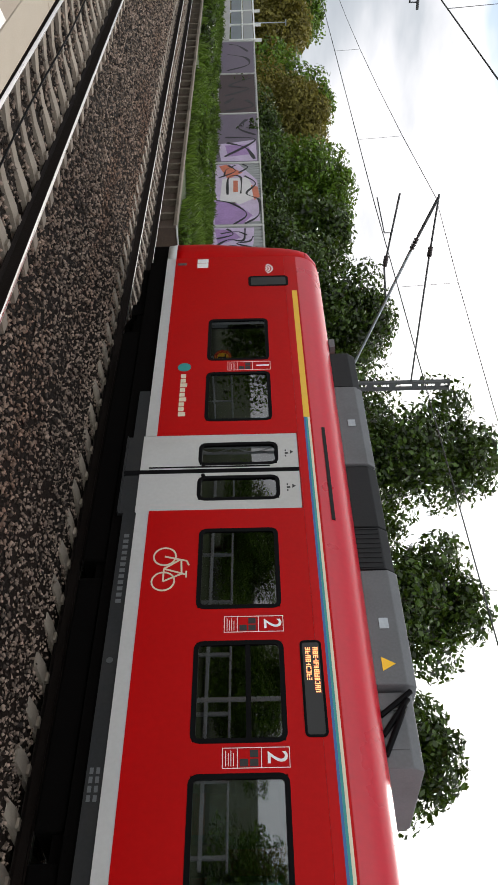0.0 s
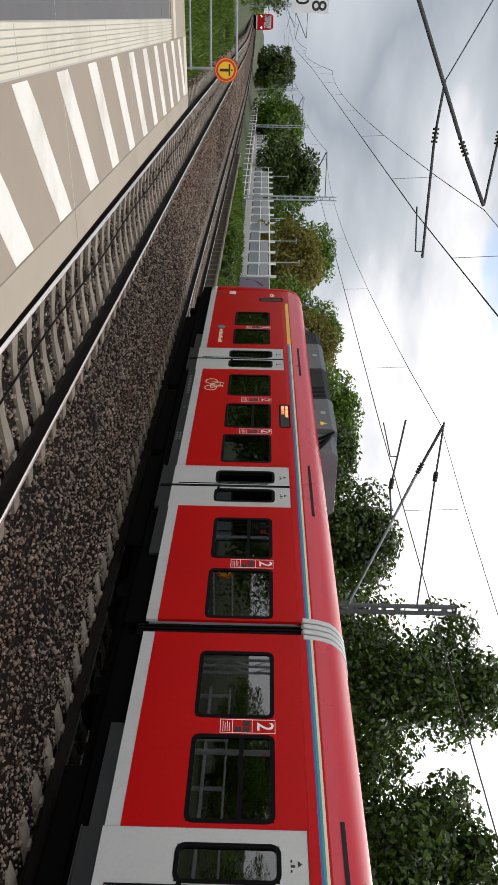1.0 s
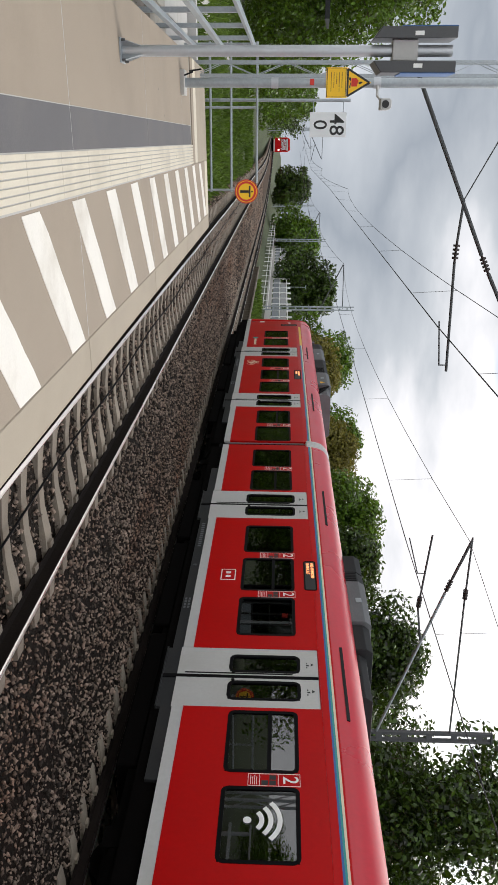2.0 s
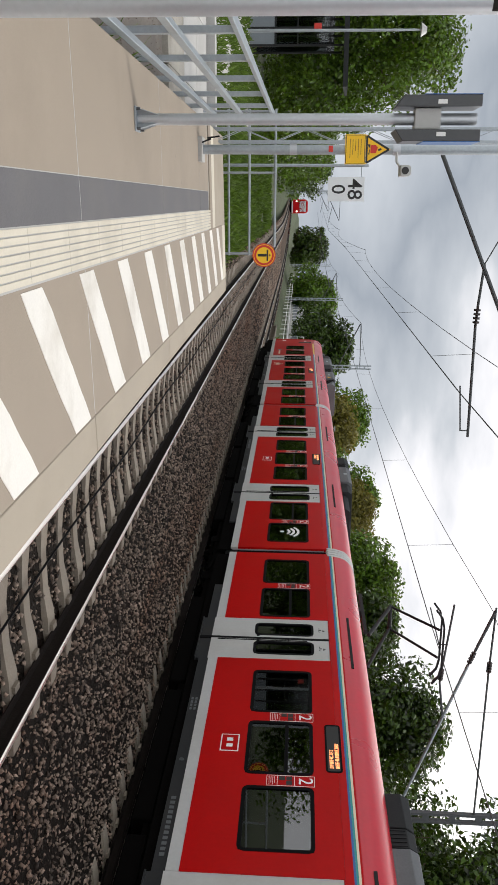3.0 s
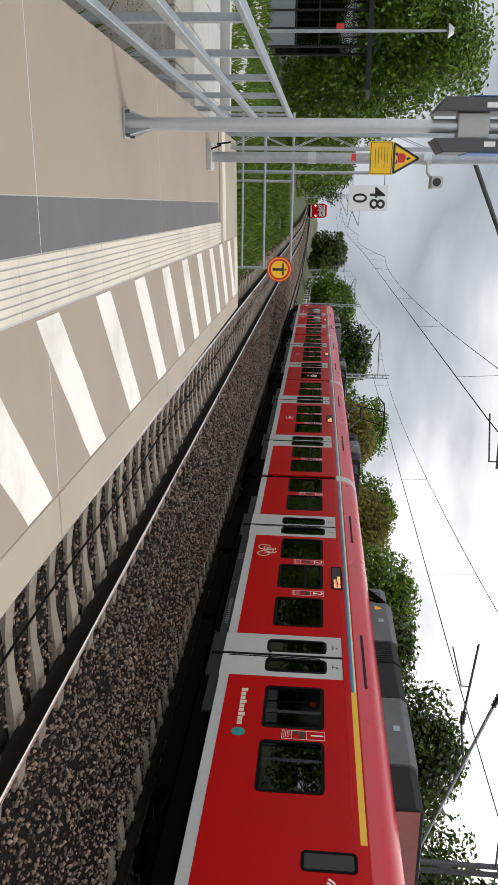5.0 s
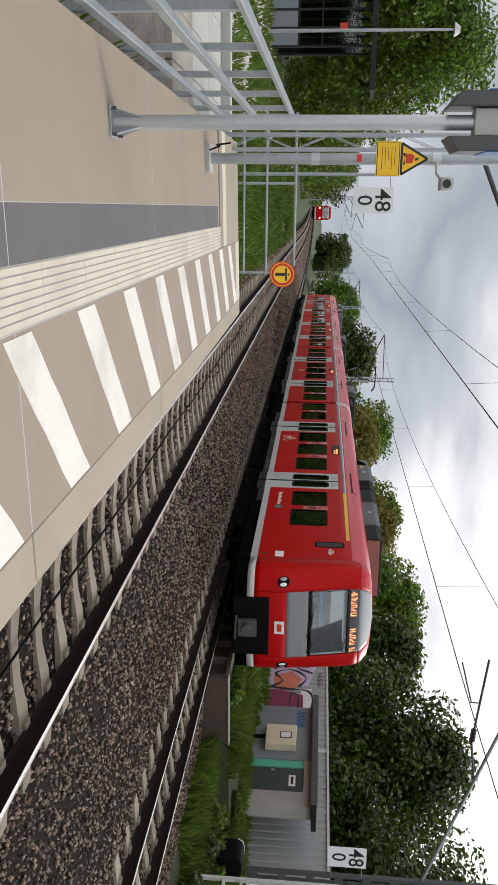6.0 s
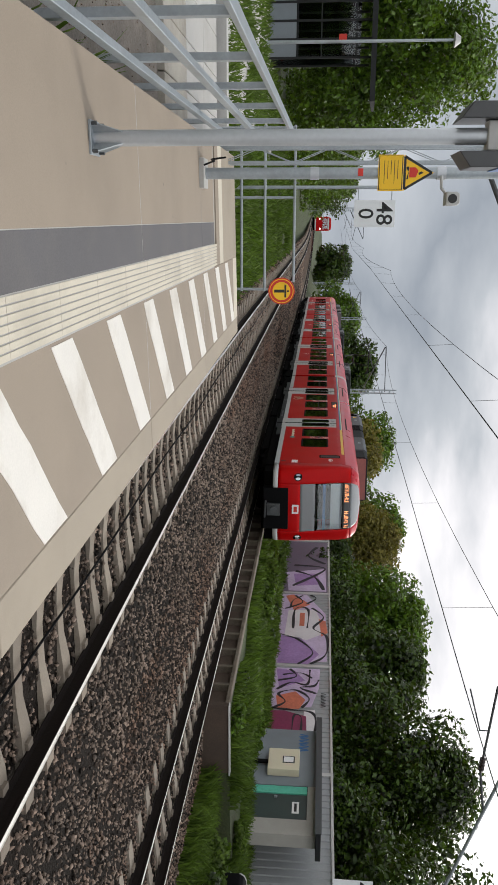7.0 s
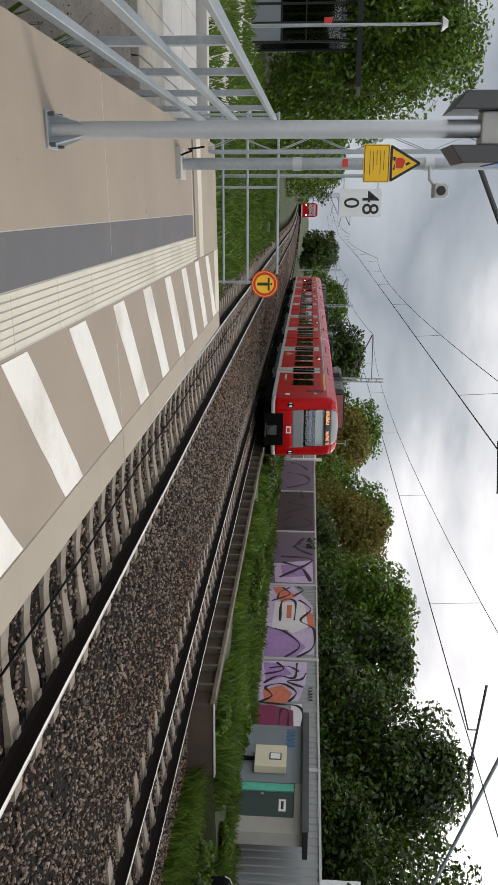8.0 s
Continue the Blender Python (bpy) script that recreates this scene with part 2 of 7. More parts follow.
def thin_leaf(m, col, amount):
    """Lets part of the light through, as thin leaves do."""
    nt = m.node_tree
    p = nt.nodes["Principled BSDF"]
    out = nt.nodes["Material Output"]
    tr, mx = nt.nodes.new("ShaderNodeBsdfTranslucent"), nt.nodes.new("ShaderNodeMixShader")
    tr.inputs[0].default_value = (*col, 1)
    mx.inputs[0].default_value = amount
    nt.links.new(p.outputs[0], mx.inputs[1])
    nt.links.new(tr.outputs[0], mx.inputs[2])
    nt.links.new(mx.outputs[0], out.inputs["Surface"])


thin_leaf(M_BLADE, (0.09, 0.17, 0.015), 0.25)
thin_leaf(M_LEAF, (0.20, 0.31, 0.02), 0.18)
thin_leaf(M_LEAF_DARK, (0.14, 0.22, 0.015), 0.10)
thin_leaf(M_LEAF_OLIVE, (0.26, 0.22, 0.03), 0.22)
M_GRAVEL = mat("dirty_gravel", (0.16, 0.14, 0.12), 0.95, var=0.4, scale=1.5, fine=35, bump=0.6, dirt=(0.06, 0.05, 0.035), dirt_amt=0.7, depth=0.03)
M_BARK = mat("tree_bark", (0.11, 0.085, 0.06), 0.95, var=0.35, scale=4, fine=30, bump=0.5, stretch=(1, 1, 0.3))
M_WIRE = mat("bronze_wire", (0.05, 0.055, 0.055), 0.6, metal=0.4, var=0.1, bump=0)
M_INSUL = mat("brown_insulator", (0.03, 0.02, 0.018), 0.4, var=0.1, bump=0)
M_SIGNY = mat("yellow_sign", (0.90, 0.53, 0.010), 0.45, var=0.04, bump=0.01)
M_SIGNR = mat("red_sign", (0.62, 0.03, 0.015), 0.45, var=0.05, bump=0.01)
M_SIGNK = mat("black_sign", (0.015, 0.015, 0.015), 0.5, var=0.1, bump=0.01)
M_SIGNW = mat("white_sign", (0.80, 0.81, 0.82), 0.45, var=0.03, bump=0.01)
M_HUT = mat("grey_hut_wall", (0.36, 0.345, 0.31), 0.85, var=0.12, scale=1.0, fine=40, bump=0.15, dirt=(0.24, 0.22, 0.19), dirt_amt=0.5)
M_HUTGREY = mat("blue_grey_hut_paint", (0.19, 0.215, 0.235), 0.7, var=0.12, scale=1.0, fine=40, bump=0.1, dirt=(0.13, 0.13, 0.13), dirt_amt=0.4)
M_HUTDOOR = mat("dark_green_door_paint", (0.035, 0.055, 0.05), 0.5, var=0.15, scale=2, bump=0.05)
M_TEALP = mat("turquoise_spray_paint", (0.10, 0.45, 0.32), 0.7, var=0.2, scale=4, fine=20, bump=0.02)
M_BARRIER = mat("grey_barrier_panel", (0.30, 0.31, 0.315), 0.6, var=0.10, scale=1.0, fine=25, bump=0.05, dirt=(0.29, 0.28, 0.265), dirt_amt=0.5)
M_PANEL = mat("grey_panel_paint", (0.21, 0.215, 0.22), 0.5, var=0.08, scale=2, fine=30, bump=0.03)
M_PANELDARK = mat("dark_panel_paint", (0.06, 0.062, 0.066), 0.4, var=0.08, scale=2, fine=30, bump=0.03)
M_BALLASTFAR = mat("far_ballast", (0.075, 0.052, 0.038), 0.95, var=0.5, scale=0.8, fine=6, bump=0.9, depth=0.05, stretch=(1, 0.3, 1), spec=0.1)
M_PRINT = mat("faint_grey_print", (0.10, 0.105, 0.11), 0.5, var=0.1, bump=0)
M_FARWOOD = mat("far_foliage", (0.05, 0.09, 0.028), 0.9, var=0.4, scale=0.3, fine=3, bump=0.5)


# ---- builders ----
class Build:
    """Collects boxes, tubes and prisms into one mesh."""

    def __init__(self):
        self.v, self.f = [], []

    def add(self, vs, fs):
        n = len(self.v)
        self.v += [tuple(p) for p in vs]
        self.f += [tuple(n + i for i in q) for q in fs]
        return self

    def box(self, x0, x1, y0, y1, z0, z1):
        vs = [(x, y, z) for z in (z0, z1) for y in (y0, y1) for x in (x0, x1)]
        return self.add(vs, [(0, 2, 3, 1), (4, 5, 7, 6), (0, 1, 5, 4), (2, 6, 7, 3), (0, 4, 6, 2), (1, 3, 7, 5)])

    def tube(self, a, b, r0, r1=None, n=8, caps=True):
        a, b = Vector(a), Vector(b)
        r1 = r0 if r1 is None else r1
        q = (b - a).to_track_quat("Z", "Y")
        vs = []
        for c, r in ((a, r0), (b, r1)):
            vs += [c + q @ Vector((r * math.cos(2 * math.pi * i / n), r * math.sin(2 * math.pi * i / n), 0)) for i in range(n)]
        fs = [(i, (i + 1) % n, n + (i + 1) % n, n + i) for i in range(n)]
        if caps:
            fs += [tuple(reversed(range(n))), tuple(range(n, 2 * n))]
        return self.add(vs, fs)

    def bar(self, a, b, w, h):
        """A square bar from a to b, w wide and h deep."""
        a, b = Vector(a), Vector(b)
        q = (b - a).to_track_quat("Z", "Y")
        vs = [c + q @ Vector((sx * w / 2, sy * h / 2, 0)) for c in (a, b) for sx, sy in ((-1, -1), (1, -1), (1, 1), (-1, 1))]
        return self.add(vs, [(0, 3, 2, 1), (4, 5, 6, 7), (0, 1, 5, 4), (1, 2, 6, 5), (2, 3, 7, 6), (3, 0, 4, 7)])

    def prism(self, prof, y0, y1, caps=True):
        """A closed outline of (x, z), counter-clockwise seen from -y, drawn along y."""
        n = len(prof)
        vs = [(x, y, z) for y in (y0, y1) for x, z in prof]
        fs = [(i, (i + 1) % n, n + (i + 1) % n, n + i) for i in range(n)]
        if caps:
            fs += [tuple(reversed(range(n))), tuple(range(n, 2 * n))]
        return self.add(vs, fs)

    def plate_x(self, x, t, pts):
        """A flat plate in a plane of constant x, from (y, z) points, t thick towards -x."""
        n = len(pts)
        vs = [(xx, y, z) for xx in (x, x - t) for y, z in pts]
        return self.add(vs, [tuple(range(n)), tuple(reversed(range(n, 2 * n)))] + [(i, n + i, n + (i + 1) % n, (i + 1) % n) for i in range(n)])

    def plate_y(self, y, t, pts):
        """A flat plate in a plane of constant y, from (x, z) points, t thick towards -y."""
        n = len(pts)
        vs = [(x, yy, z) for yy in (y, y - t) for x, z in pts]
        return self.add(vs, [tuple(reversed(range(n))), tuple(range(n, 2 * n))] + [(i, (i + 1) % n, n + (i + 1) % n, n + i) for i in range(n)])

    def mesh(self, name, smooth=False):
        me = bpy.data.meshes.new(name)
        me.from_pydata(self.v, [], self.f)
        bm = bmesh.new()
        bm.from_mesh(me)
        bmesh.ops.recalc_face_normals(bm, faces=bm.faces)
        bm.to_mesh(me)
        bm.free()
        me.shade_smooth()
        me.set_sharp_from_angle(angle=radians(60 if smooth else 32))
        return me


def part(name, b, material, parent=None, label="", bevel=0.0, smooth=False):
    me = b.mesh(name, smooth) if isinstance(b, Build) else b
    if material and not me.materials:
        me.materials.append(material)
    ob = new(name, me)
    if parent:
        ob.parent = parent
    if label:
        ob["label"] = label
    if bevel:
        md = ob.modifiers.new("bevel", "BEVEL")
        md.width, md.segments, md.limit_method = bevel, 2, "ANGLE"
    return ob


def round_rect(cy, cz, w, h, r, n=4):
    pts = []
    for sx, sz, a0 in ((1, 1, 0), (-1, 1, 90), (-1, -1, 180), (1, -1, 270)):
        for i in range(n + 1):
            a = radians(a0 + 90 * i / n)
            pts.append((cy + sx * (w / 2 - r) + r * math.cos(a), cz + sz * (h / 2 - r) + r * math.sin(a)))
    return pts


def circle(cy, cz, r, n=20):
    return [(cy + r * math.cos(2 * math.pi * i / n), cz + r * math.sin(2 * math.pi * i / n)) for i in range(n)]


def letters(text, size, material, m, parent, name="lettering", bold=0.0):
    """Raised letters from the built-in font, as a mesh, at the pose m."""
    cu = bpy.data.curves.new(name, "FONT")
    cu.body, cu.size, cu.extrude, cu.offset = text, size, 0.002, bold
    cu.align_x, cu.align_y, cu.resolution_u = "CENTER", "CENTER", 3
    tmp = bpy.data.objects.new("tmp_text", cu)
    scene.collection.objects.link(tmp)
    me = bpy.data.meshes.new_from_object(tmp.evaluated_get(bpy.context.evaluated_depsgraph_get()))
    bpy.data.objects.remove(tmp)
    me.materials.clear()
    me.materials.append(material)
    ob = new(name, me)
    ob.parent = parent
    ob.matrix_basis = m
    return ob


def zp(y, x=-2.83):
    """Height of the platform top: it drains away from the edge and falls gently along the track."""
    return 0.02 * x - 0.006 * y


NEAR_X, FAR_X = 1.67, 7.82
NEAR_Z, FAR_Z = -0.76, -0.78


# ---- ground, tracks and platform ----
def make_ground():
    xs = [-500, -120, -40, -14, -7.5, -3.4, -1.2, -0.3, 10.9, 11.3, 12.6, 14.6, 15.4, 19.5, 40, 120, 500]
    zs = [-0.9, -0.9, -0.85, -0.8, -0.8, -0.85, -1.3, -1.4, -1.4, -1.14, -0.85, -0.32, -0.22, -0.22, -0.25, -0.3, -0.3]
    ys = [-500, -120, -40, -12] + [-8 + 2 * i for i in range(45)] + [100, 140, 200, 300, 500, 900]
    v, f = [], []
    for y in ys:
        for x, z in zip(xs, zs):
            bump = 0.06 * noise.noise(Vector((x * 0.4, y * 0.35, 2))) if 11.2 < x < 30 or x < -7 else 0
            v.append((x, y, z + bump))
    n = len(xs)
    for j in range(len(ys) - 1):
        for i in range(n - 1):
            f.append((j * n + i, j * n + i + 1, (j + 1) * n + i + 1, (j + 1) * n + i))
    b = Build().add(v, f)
    g = part("ground", b, M_GRASSG)
    tagged(g, "green and brown grassy railway verge soil", "ground", kind="structure")


make_ground()


def bend(y):
    """The line curves gently to one side far ahead."""
    return -5e-4 * max(0, y - 100) ** 2


def bed_z(x):
    """Height of the ballast surface across the two tracks."""
    if x < 3.2:
        return -1.0
    if x < 6.25:
        k = (x - 3.2) / 3.05
        return -1.0 - 0.05 * math.sin(math.pi * k)
    if x < 6.95:
        return -1.0
    if x < 9.3:
        return -1.01
    return -1.01 - 0.12 * (x - 9.3) / 1.8


def make_ballast():
    xs = [0.02 + 0.185 * i for i in range(61)]
    ys = [-9 + 0.3 * i for i in range(180)] + [45 + 3 * i for i in range(60)] + [225 + 5 * i for i in range(25)]
    v, f = [], []
    for y in ys:
        for x in xs:
            v.append((x + bend(y), y, bed_z(x) + 0.025 * noise.noise(Vector((x * 1.7, y * 1.7, 0)))))
    n = len(xs)
    g = []
    for j in range(len(ys) - 1):
        for i in range(n - 1):
            (f if ys[j] < 110 else g).append((j * n + i, j * n + i + 1, (j + 1) * n + i + 1, (j + 1) * n + i))
    bed = part("ballast_bed", Build().add(v, f), M_BALLAST_SHADE)
    cut = ys.index(111) * n
    part("far_bed", Build().add(v[cut:], [tuple(k - cut for k in q) for q in g]), M_BALLASTFAR, bed)
    tagged(bed, "near-black and brown crushed stone ballast bed with gap shade in its colour", "ballast", kind="structure")
    # loose stones, thickest where they lie nearest
    rng = np.random.default_rng(4)
    base = np.array([(1, 0, 0), (-1, 0, 0), (0, 1, 0), (0, -1, 0), (0, 0, 1), (0, 0, -1)], float)
    tris = np.array([(0, 2, 4), (2, 1, 4), (1, 3, 4), (3, 0, 4), (2, 0, 5), (1, 2, 5), (3, 1, 5), (0, 3, 5)])
    cnt = 125000
    px = rng.uniform(0.05, 11.1, cnt)
    py = -6.0 + 51 * rng.random(cnt) ** 1.45
    far = 26000
    px = np.concatenate([px, rng.uniform(0.05, 11.1, far)])
    py = np.concatenate([py, 44 + 68 * rng.random(far) ** 1.1])
    cnt += far
    keep = ~((px > 9.25) & (px < 11.0) & (py > 17))
    on_sleeper = ((np.abs(px - NEAR_X) < 1.3) & (np.abs((py / 0.6) % 1 - 0.5) < 0.21)) | ((np.abs(px - FAR_X) < 1.3) & (np.abs((py / 0.6) % 1 - 0.5) < 0.21))
    rail = np.zeros(cnt, bool)
    for c in (NEAR_X, FAR_X):
        for s in (-0.7535, 0.7535):
            rail |= np.abs(px - c - s) < 0.10
    keep &= ~(on_sleeper & (rng.random(cnt) < 0.985)) & ~rail
    px, py = px[keep], py[keep]
    cnt = len(px)
    size = rng.uniform(0.015, 0.037, (cnt, 1, 1)) * (1 + 0.012 * np.maximum(py, 0) + 0.02 * np.maximum(py - 44, 0).clip(0, 40))[:, None, None]
    pts = base[None] * rng.uniform(0.55, 1.25, (cnt, 6, 1)) + rng.normal(0, 0.22, (cnt, 6, 3))
    ang = rng.uniform(0, 2 * np.pi, cnt)
    tilt = rng.uniform(-0.7, 0.7, cnt)
    ca, sa, ct, s_t = np.cos(ang), np.sin(ang), np.cos(tilt), np.sin(tilt)
    x, y, z = pts[..., 0], pts[..., 1], pts[..., 2] * 0.8
    y, z = y * ct[:, None] - z * s_t[:, None], y * s_t[:, None] + z * ct[:, None]
    x, y = x * ca[:, None] - y * sa[:, None], x * sa[:, None] + y * ca[:, None]
    bz = np.array([bed_z(q) for q in px])
    pts = np.stack([x, y, z], -1) * size + np.stack([px - 5e-4 * np.maximum(py - 100, 0) ** 2, py, bz + rng.uniform(-0.022, 0.04, cnt)], -1)[:, None]
    faces = (tris[None] + 6 * np.arange(cnt)[:, None, None]).reshape(-1, 3)
    me = bpy.data.meshes.new("ballast_stones")
    me.vertices.add(cnt * 6)
    me.vertices.foreach_set("co", pts.reshape(-1))
    me.loops.add(len(faces) * 3)
    me.loops.foreach_set("vertex_index", faces.reshape(-1).astype(np.int32))
    me.polygons.add(len(faces))
    me.polygons.foreach_set("loop_start", np.arange(0, len(faces) * 3, 3, dtype=np.int32))
    me.update(calc_edges=True)
    st = part("ballast_stones", me, M_STONE)
    tagged(st, "loose grey and rust-brown track ballast stones", "ballast", kind="stuff")


make_ballast()


def sleeper_mesh():
    """A prestressed concrete sleeper: deep under the rails, waisted in the middle."""
    xs = [-1.30, -1.05, -0.5, -0.2, 0.2, 0.5, 1.05, 1.30]
    top = [-0.02, 0.0, 0.0, -0.035, -0.035, 0.0, 0.0, -0.02]
    hw = [0.125, 0.15, 0.145, 0.11, 0.11, 0.145, 0.15, 0.125]
    v, f = [], []
    for x, z, w in zip(xs, top, hw):
        v += [(x, -w, -0.18), (x, -w * 0.78, z), (x, w * 0.78, z), (x, w, -0.18)]
    for i in range(len(xs) - 1):
        for k in range(4):
            f.append((4 * i + k, 4 * i + (k + 1) % 4, 4 * i + 4 + (k + 1) % 4, 4 * i + 4 + k))
    f += [(3, 2, 1, 0), (28, 29, 30, 31)]
    b = Build().add(v, f)
    for s in (-0.7535, 0.7535):
        for d in (-0.13, 0.13):
            b.box(s + d - 0.035, s + d + 0.035, -0.06, 0.06, -0.005, 0.035)
    return b.mesh("sleeper")


SLEEPER = sleeper_mesh()
SLEEPER.materials.append(M_SLEEPER)


def swept(prof):
    ys = [-12, 40, 100] + [100 + 10 * i for i in range(1, 26)]
    n = len(prof)
    b = Build()
    vs = [(x + bend(y), y, z) for y in ys for x, z in prof]
    fs = [(j * n + i, j * n + (i + 1) % n, (j + 1) * n + (i + 1) % n, (j + 1) * n + i) for j in range(len(ys) - 1) for i in range(n)]
    fs += [tuple(reversed(range(n))), tuple(range((len(ys) - 1) * n, len(ys) * n))]
    return b.add(vs, fs)


def make_track(cx, cz, near):
    tr = new("track_near" if near else "track_far")
    tagged(tr, "railway track with near-black rails on concrete sleepers", "railway track", kind="structure")
    tr.location = (cx, 0, cz)
    prof = [(-0.075, -0.172), (0.075, -0.172), (0.075, -0.160), (0.012, -0.142), (0.009, -0.045), (0.036, -0.032), (0.036, -0.004), (-0.036, -0.004), (-0.036, -0.032), (-0.009, -0.045), (-0.012, -0.142), (-0.075, -0.160)]
    for s in (-0.7535, 0.7535):
        head = [(-0.033, -0.008), (0.033, -0.008), (0.035, 0.0), (0.022, 0.004), (-0.022, 0.004), (-0.035, 0.0)]
        r = part("rail", swept([(x + s, z) for x, z in prof]), M_RAIL, tr)
        part("rail_head", swept([(x + s, z) for x, z in head]), M_RAILHEAD, r, "worn bright running surface")
    first = -12 if near else -6
    for i in range(first, first + 150):
        o = new("sleeper", SLEEPER)
        o.parent = tr
        o.location = (0.012 * math.sin(i * 7.3), 0.6 * i + 0.3, -0.176)
        o.rotation_euler = (0, 0, 0.006 * math.sin(i * 3.1))
    b = Build()
    for i in range(first + 150, 520):
        c = bend(0.6 * i)
        b.box(c - 1.3, c + 1.3, 0.6 * i + 0.18, 0.6 * i + 0.42, -0.3, -0.176)
    tagged(part("far_sleepers", b, M_SLEEPER, tr), kind="stuff")
    if near:
        v = [(-0.10 + 0.03 * math.sin(y * 0.9), y, -0.16) for y in [-6 + 0.6 * i for i in range(240)]]
        cb = Build()
        for p, q in zip(v, v[1:]):
            cb.tube(p, q, 0.014, n=5, caps=False)
        part("line_cable", cb, M_BLACK, tr, "black cable laid along the middle of the track")
    return tr


make_track(NEAR_X, NEAR_Z, True)
make_track(FAR_X, FAR_Z, False)
P_END = 16.2


def slope_slab(x0, x1, y0, y1, top, depth):
    b = Build()
    vs = [(x, y, zp(y, x) + t) for t in (top - depth, top) for y in (y0, y1) for x in (x0, x1)]
    return b.add(vs, [(0, 2, 3, 1), (4, 5, 7, 6), (0, 1, 5, 4), (2, 6, 7, 3), (0, 4, 6, 2), (1, 3, 7, 5)])


def make_platform():
    pf = part("platform", slope_slab(-3.40, -0.15, -12, P_END, -0.02, 1.5), M_CONC)
    tagged(pf, "station platform with beige surface, white hatching and tactile strip", "platform", kind="structure")
    joints = [-13.07, -9.0, -4.93, -0.86, 3.21, 7.28, 11.35]
    ends = list(zip(joints, joints[1:])) + [(11.35, 12.74)]
    for a, c in ends:
        a, c = a + 0.009, c - 0.009
        part("paving_panel", slope_slab(-3.42, -2.213, a, c, 0, 0.06), M_PAVE, pf)
        part("dark_strip_panel", slope_slab(-2.206, -1.880, a, c, 0.001, 0.06), M_DARKSTRIP, pf, "dark grey contrasting slab")
        part("hatched_panel", slope_slab(-1.518, -0.352, a, c if c < 12.5 else 15.55, 0, 0.06), M_PAVE, pf)
    for a, c in list(zip(joints, joints[1:])) + [(11.35, P_END)]:
        co = slope_slab(-0.346, -0.03, a + 0.005, c - 0.005, 0.0, 0.22)
        part("coping_stone", co, M_COPE, pf, bevel=0.012)
    part("joint_filler", slope_slab(-3.41, -0.36, -11.9, 12.7, -0.0008, 0.02), M_CONC_LIGHT, pf, "pale joint filler")
    # tactile slabs with ribs along the platform
    for i in range(-13, 14):
        a, c = i * 0.93 + 0.003, (i + 1) * 0.93 - 0.003
        slab = part("tactile_slab", slope_slab(-1.873, -1.526, a, c, -0.006, 0.06), M_GROOVE, pf, "slab with grooves darker than its ribs")
        for k in range(7):
            x = -1.850 + k * 0.0495
            part("tactile_rib", slope_slab(x - 0.019, x + 0.019, a, c, 0.004, 0.012), M_TACT, slab)
    # cream border round the platform's end
    part("end_border", slope_slab(-3.42, -1.526, 13.45, 13.95, 0.001, 0.06), M_TACT, pf, "cream border slab")
    part("end_panel", slope_slab(-3.42, -1.526, 13.03, 13.444, 0, 0.06), M_PAVE, pf)
    part("end_panel", slope_slab(-3.42, -1.526, 13.956, P_END, 0, 0.06), M_COPE, pf)
    part("end_border", slope_slab(-1.518, -0.352, 15.556, P_END, 0.001, 0.06), M_TACT, pf, "cream border slab")
    rng = random.Random(5)
    for k in range(-8, 10):
        a, o = 3.02 + 1.39 * k, 4.0 + 1.39 * k
        if a > 14.4:
            break
        left, right, n = [], [], 7
        for i in range(n + 1):
            u = i / n
            x = -1.495 + u * (1.495 - 0.362)
            cut = 0.015 if i == 0 else 0
            y0 = a - 0.02 + u * (o - a) + rng.uniform(-0.012, 0.012) + cut
            y1 = a + 0.45 + u * (o - a) + rng.uniform(-0.012, 0.012) - cut
            left.append((x, y0, zp(y0, x) + 0.004))
            right.append((x, y1, zp(y1, x) + 0.004))
        v = left + right
        f = [(i, i + 1, n + 2 + i, n + 1 + i) for i in range(n)]
        v += [(x, y, z - 0.02) for x, y, z in v]
        m = 2 * (n + 1)
        ring = list(range(n + 1)) + list(range(m - 1, n, -1))
        f += [(ring[i], ring[(i + 1) % m], m + ring[(i + 1) % m], m + ring[i]) for i in range(m)]
        part("painted_stripe", Build().add(v, f), M_PAINT, pf, "worn white hatching stripe")
    # front wall of the platform, set back under the coping
    part("platform_wall", Build().box(-0.149, -0.09, -12, P_END, -1.45, -0.28), M_CONC, pf)


make_platform()


# ---- the train ----
HW = [(-0.44, 1.36), (-0.05, 1.40), (0.12, 1.42), (2.30, 1.42), (2.56, 1.40), (2.80, 1.33), (2.98, 1.15), (3.07, 0.80), (3.10, 0.0)]


def half_width(z):
    for (z0, w0), (z1, w1) in zip(HW, HW[1:]):
        if z0 <= z <= z1:
            return w0 + (w1 - w0) * (z - z0) / (z1 - z0)
    return 0


W_LO, W_HI = 0.86, 1.90


def both(fn):
    """Adds the same shape on both flanks: fn(side) with side -1 or 1."""
    for s in (-1, 1):
        fn(s)


def flank(b, s, y0, y1, z0, z1, out=0.0, t=0.05):
    """A wall panel on one flank of a car, its face at the car's half width."""
    a, c = s * (1.42 + out), s * (1.42 + out - t)
    return b.box(min(a, c), max(a, c), y0, y1, z0, z1)


def flank_plate(s, pts, out, t):
    b = Build()
    b.plate_x(0, t, pts)
    k = 1.42 + out
    b.v = [(s * (k + (x if x <= 0 else 0)), y, z) for x, y, z in b.v]
    return b


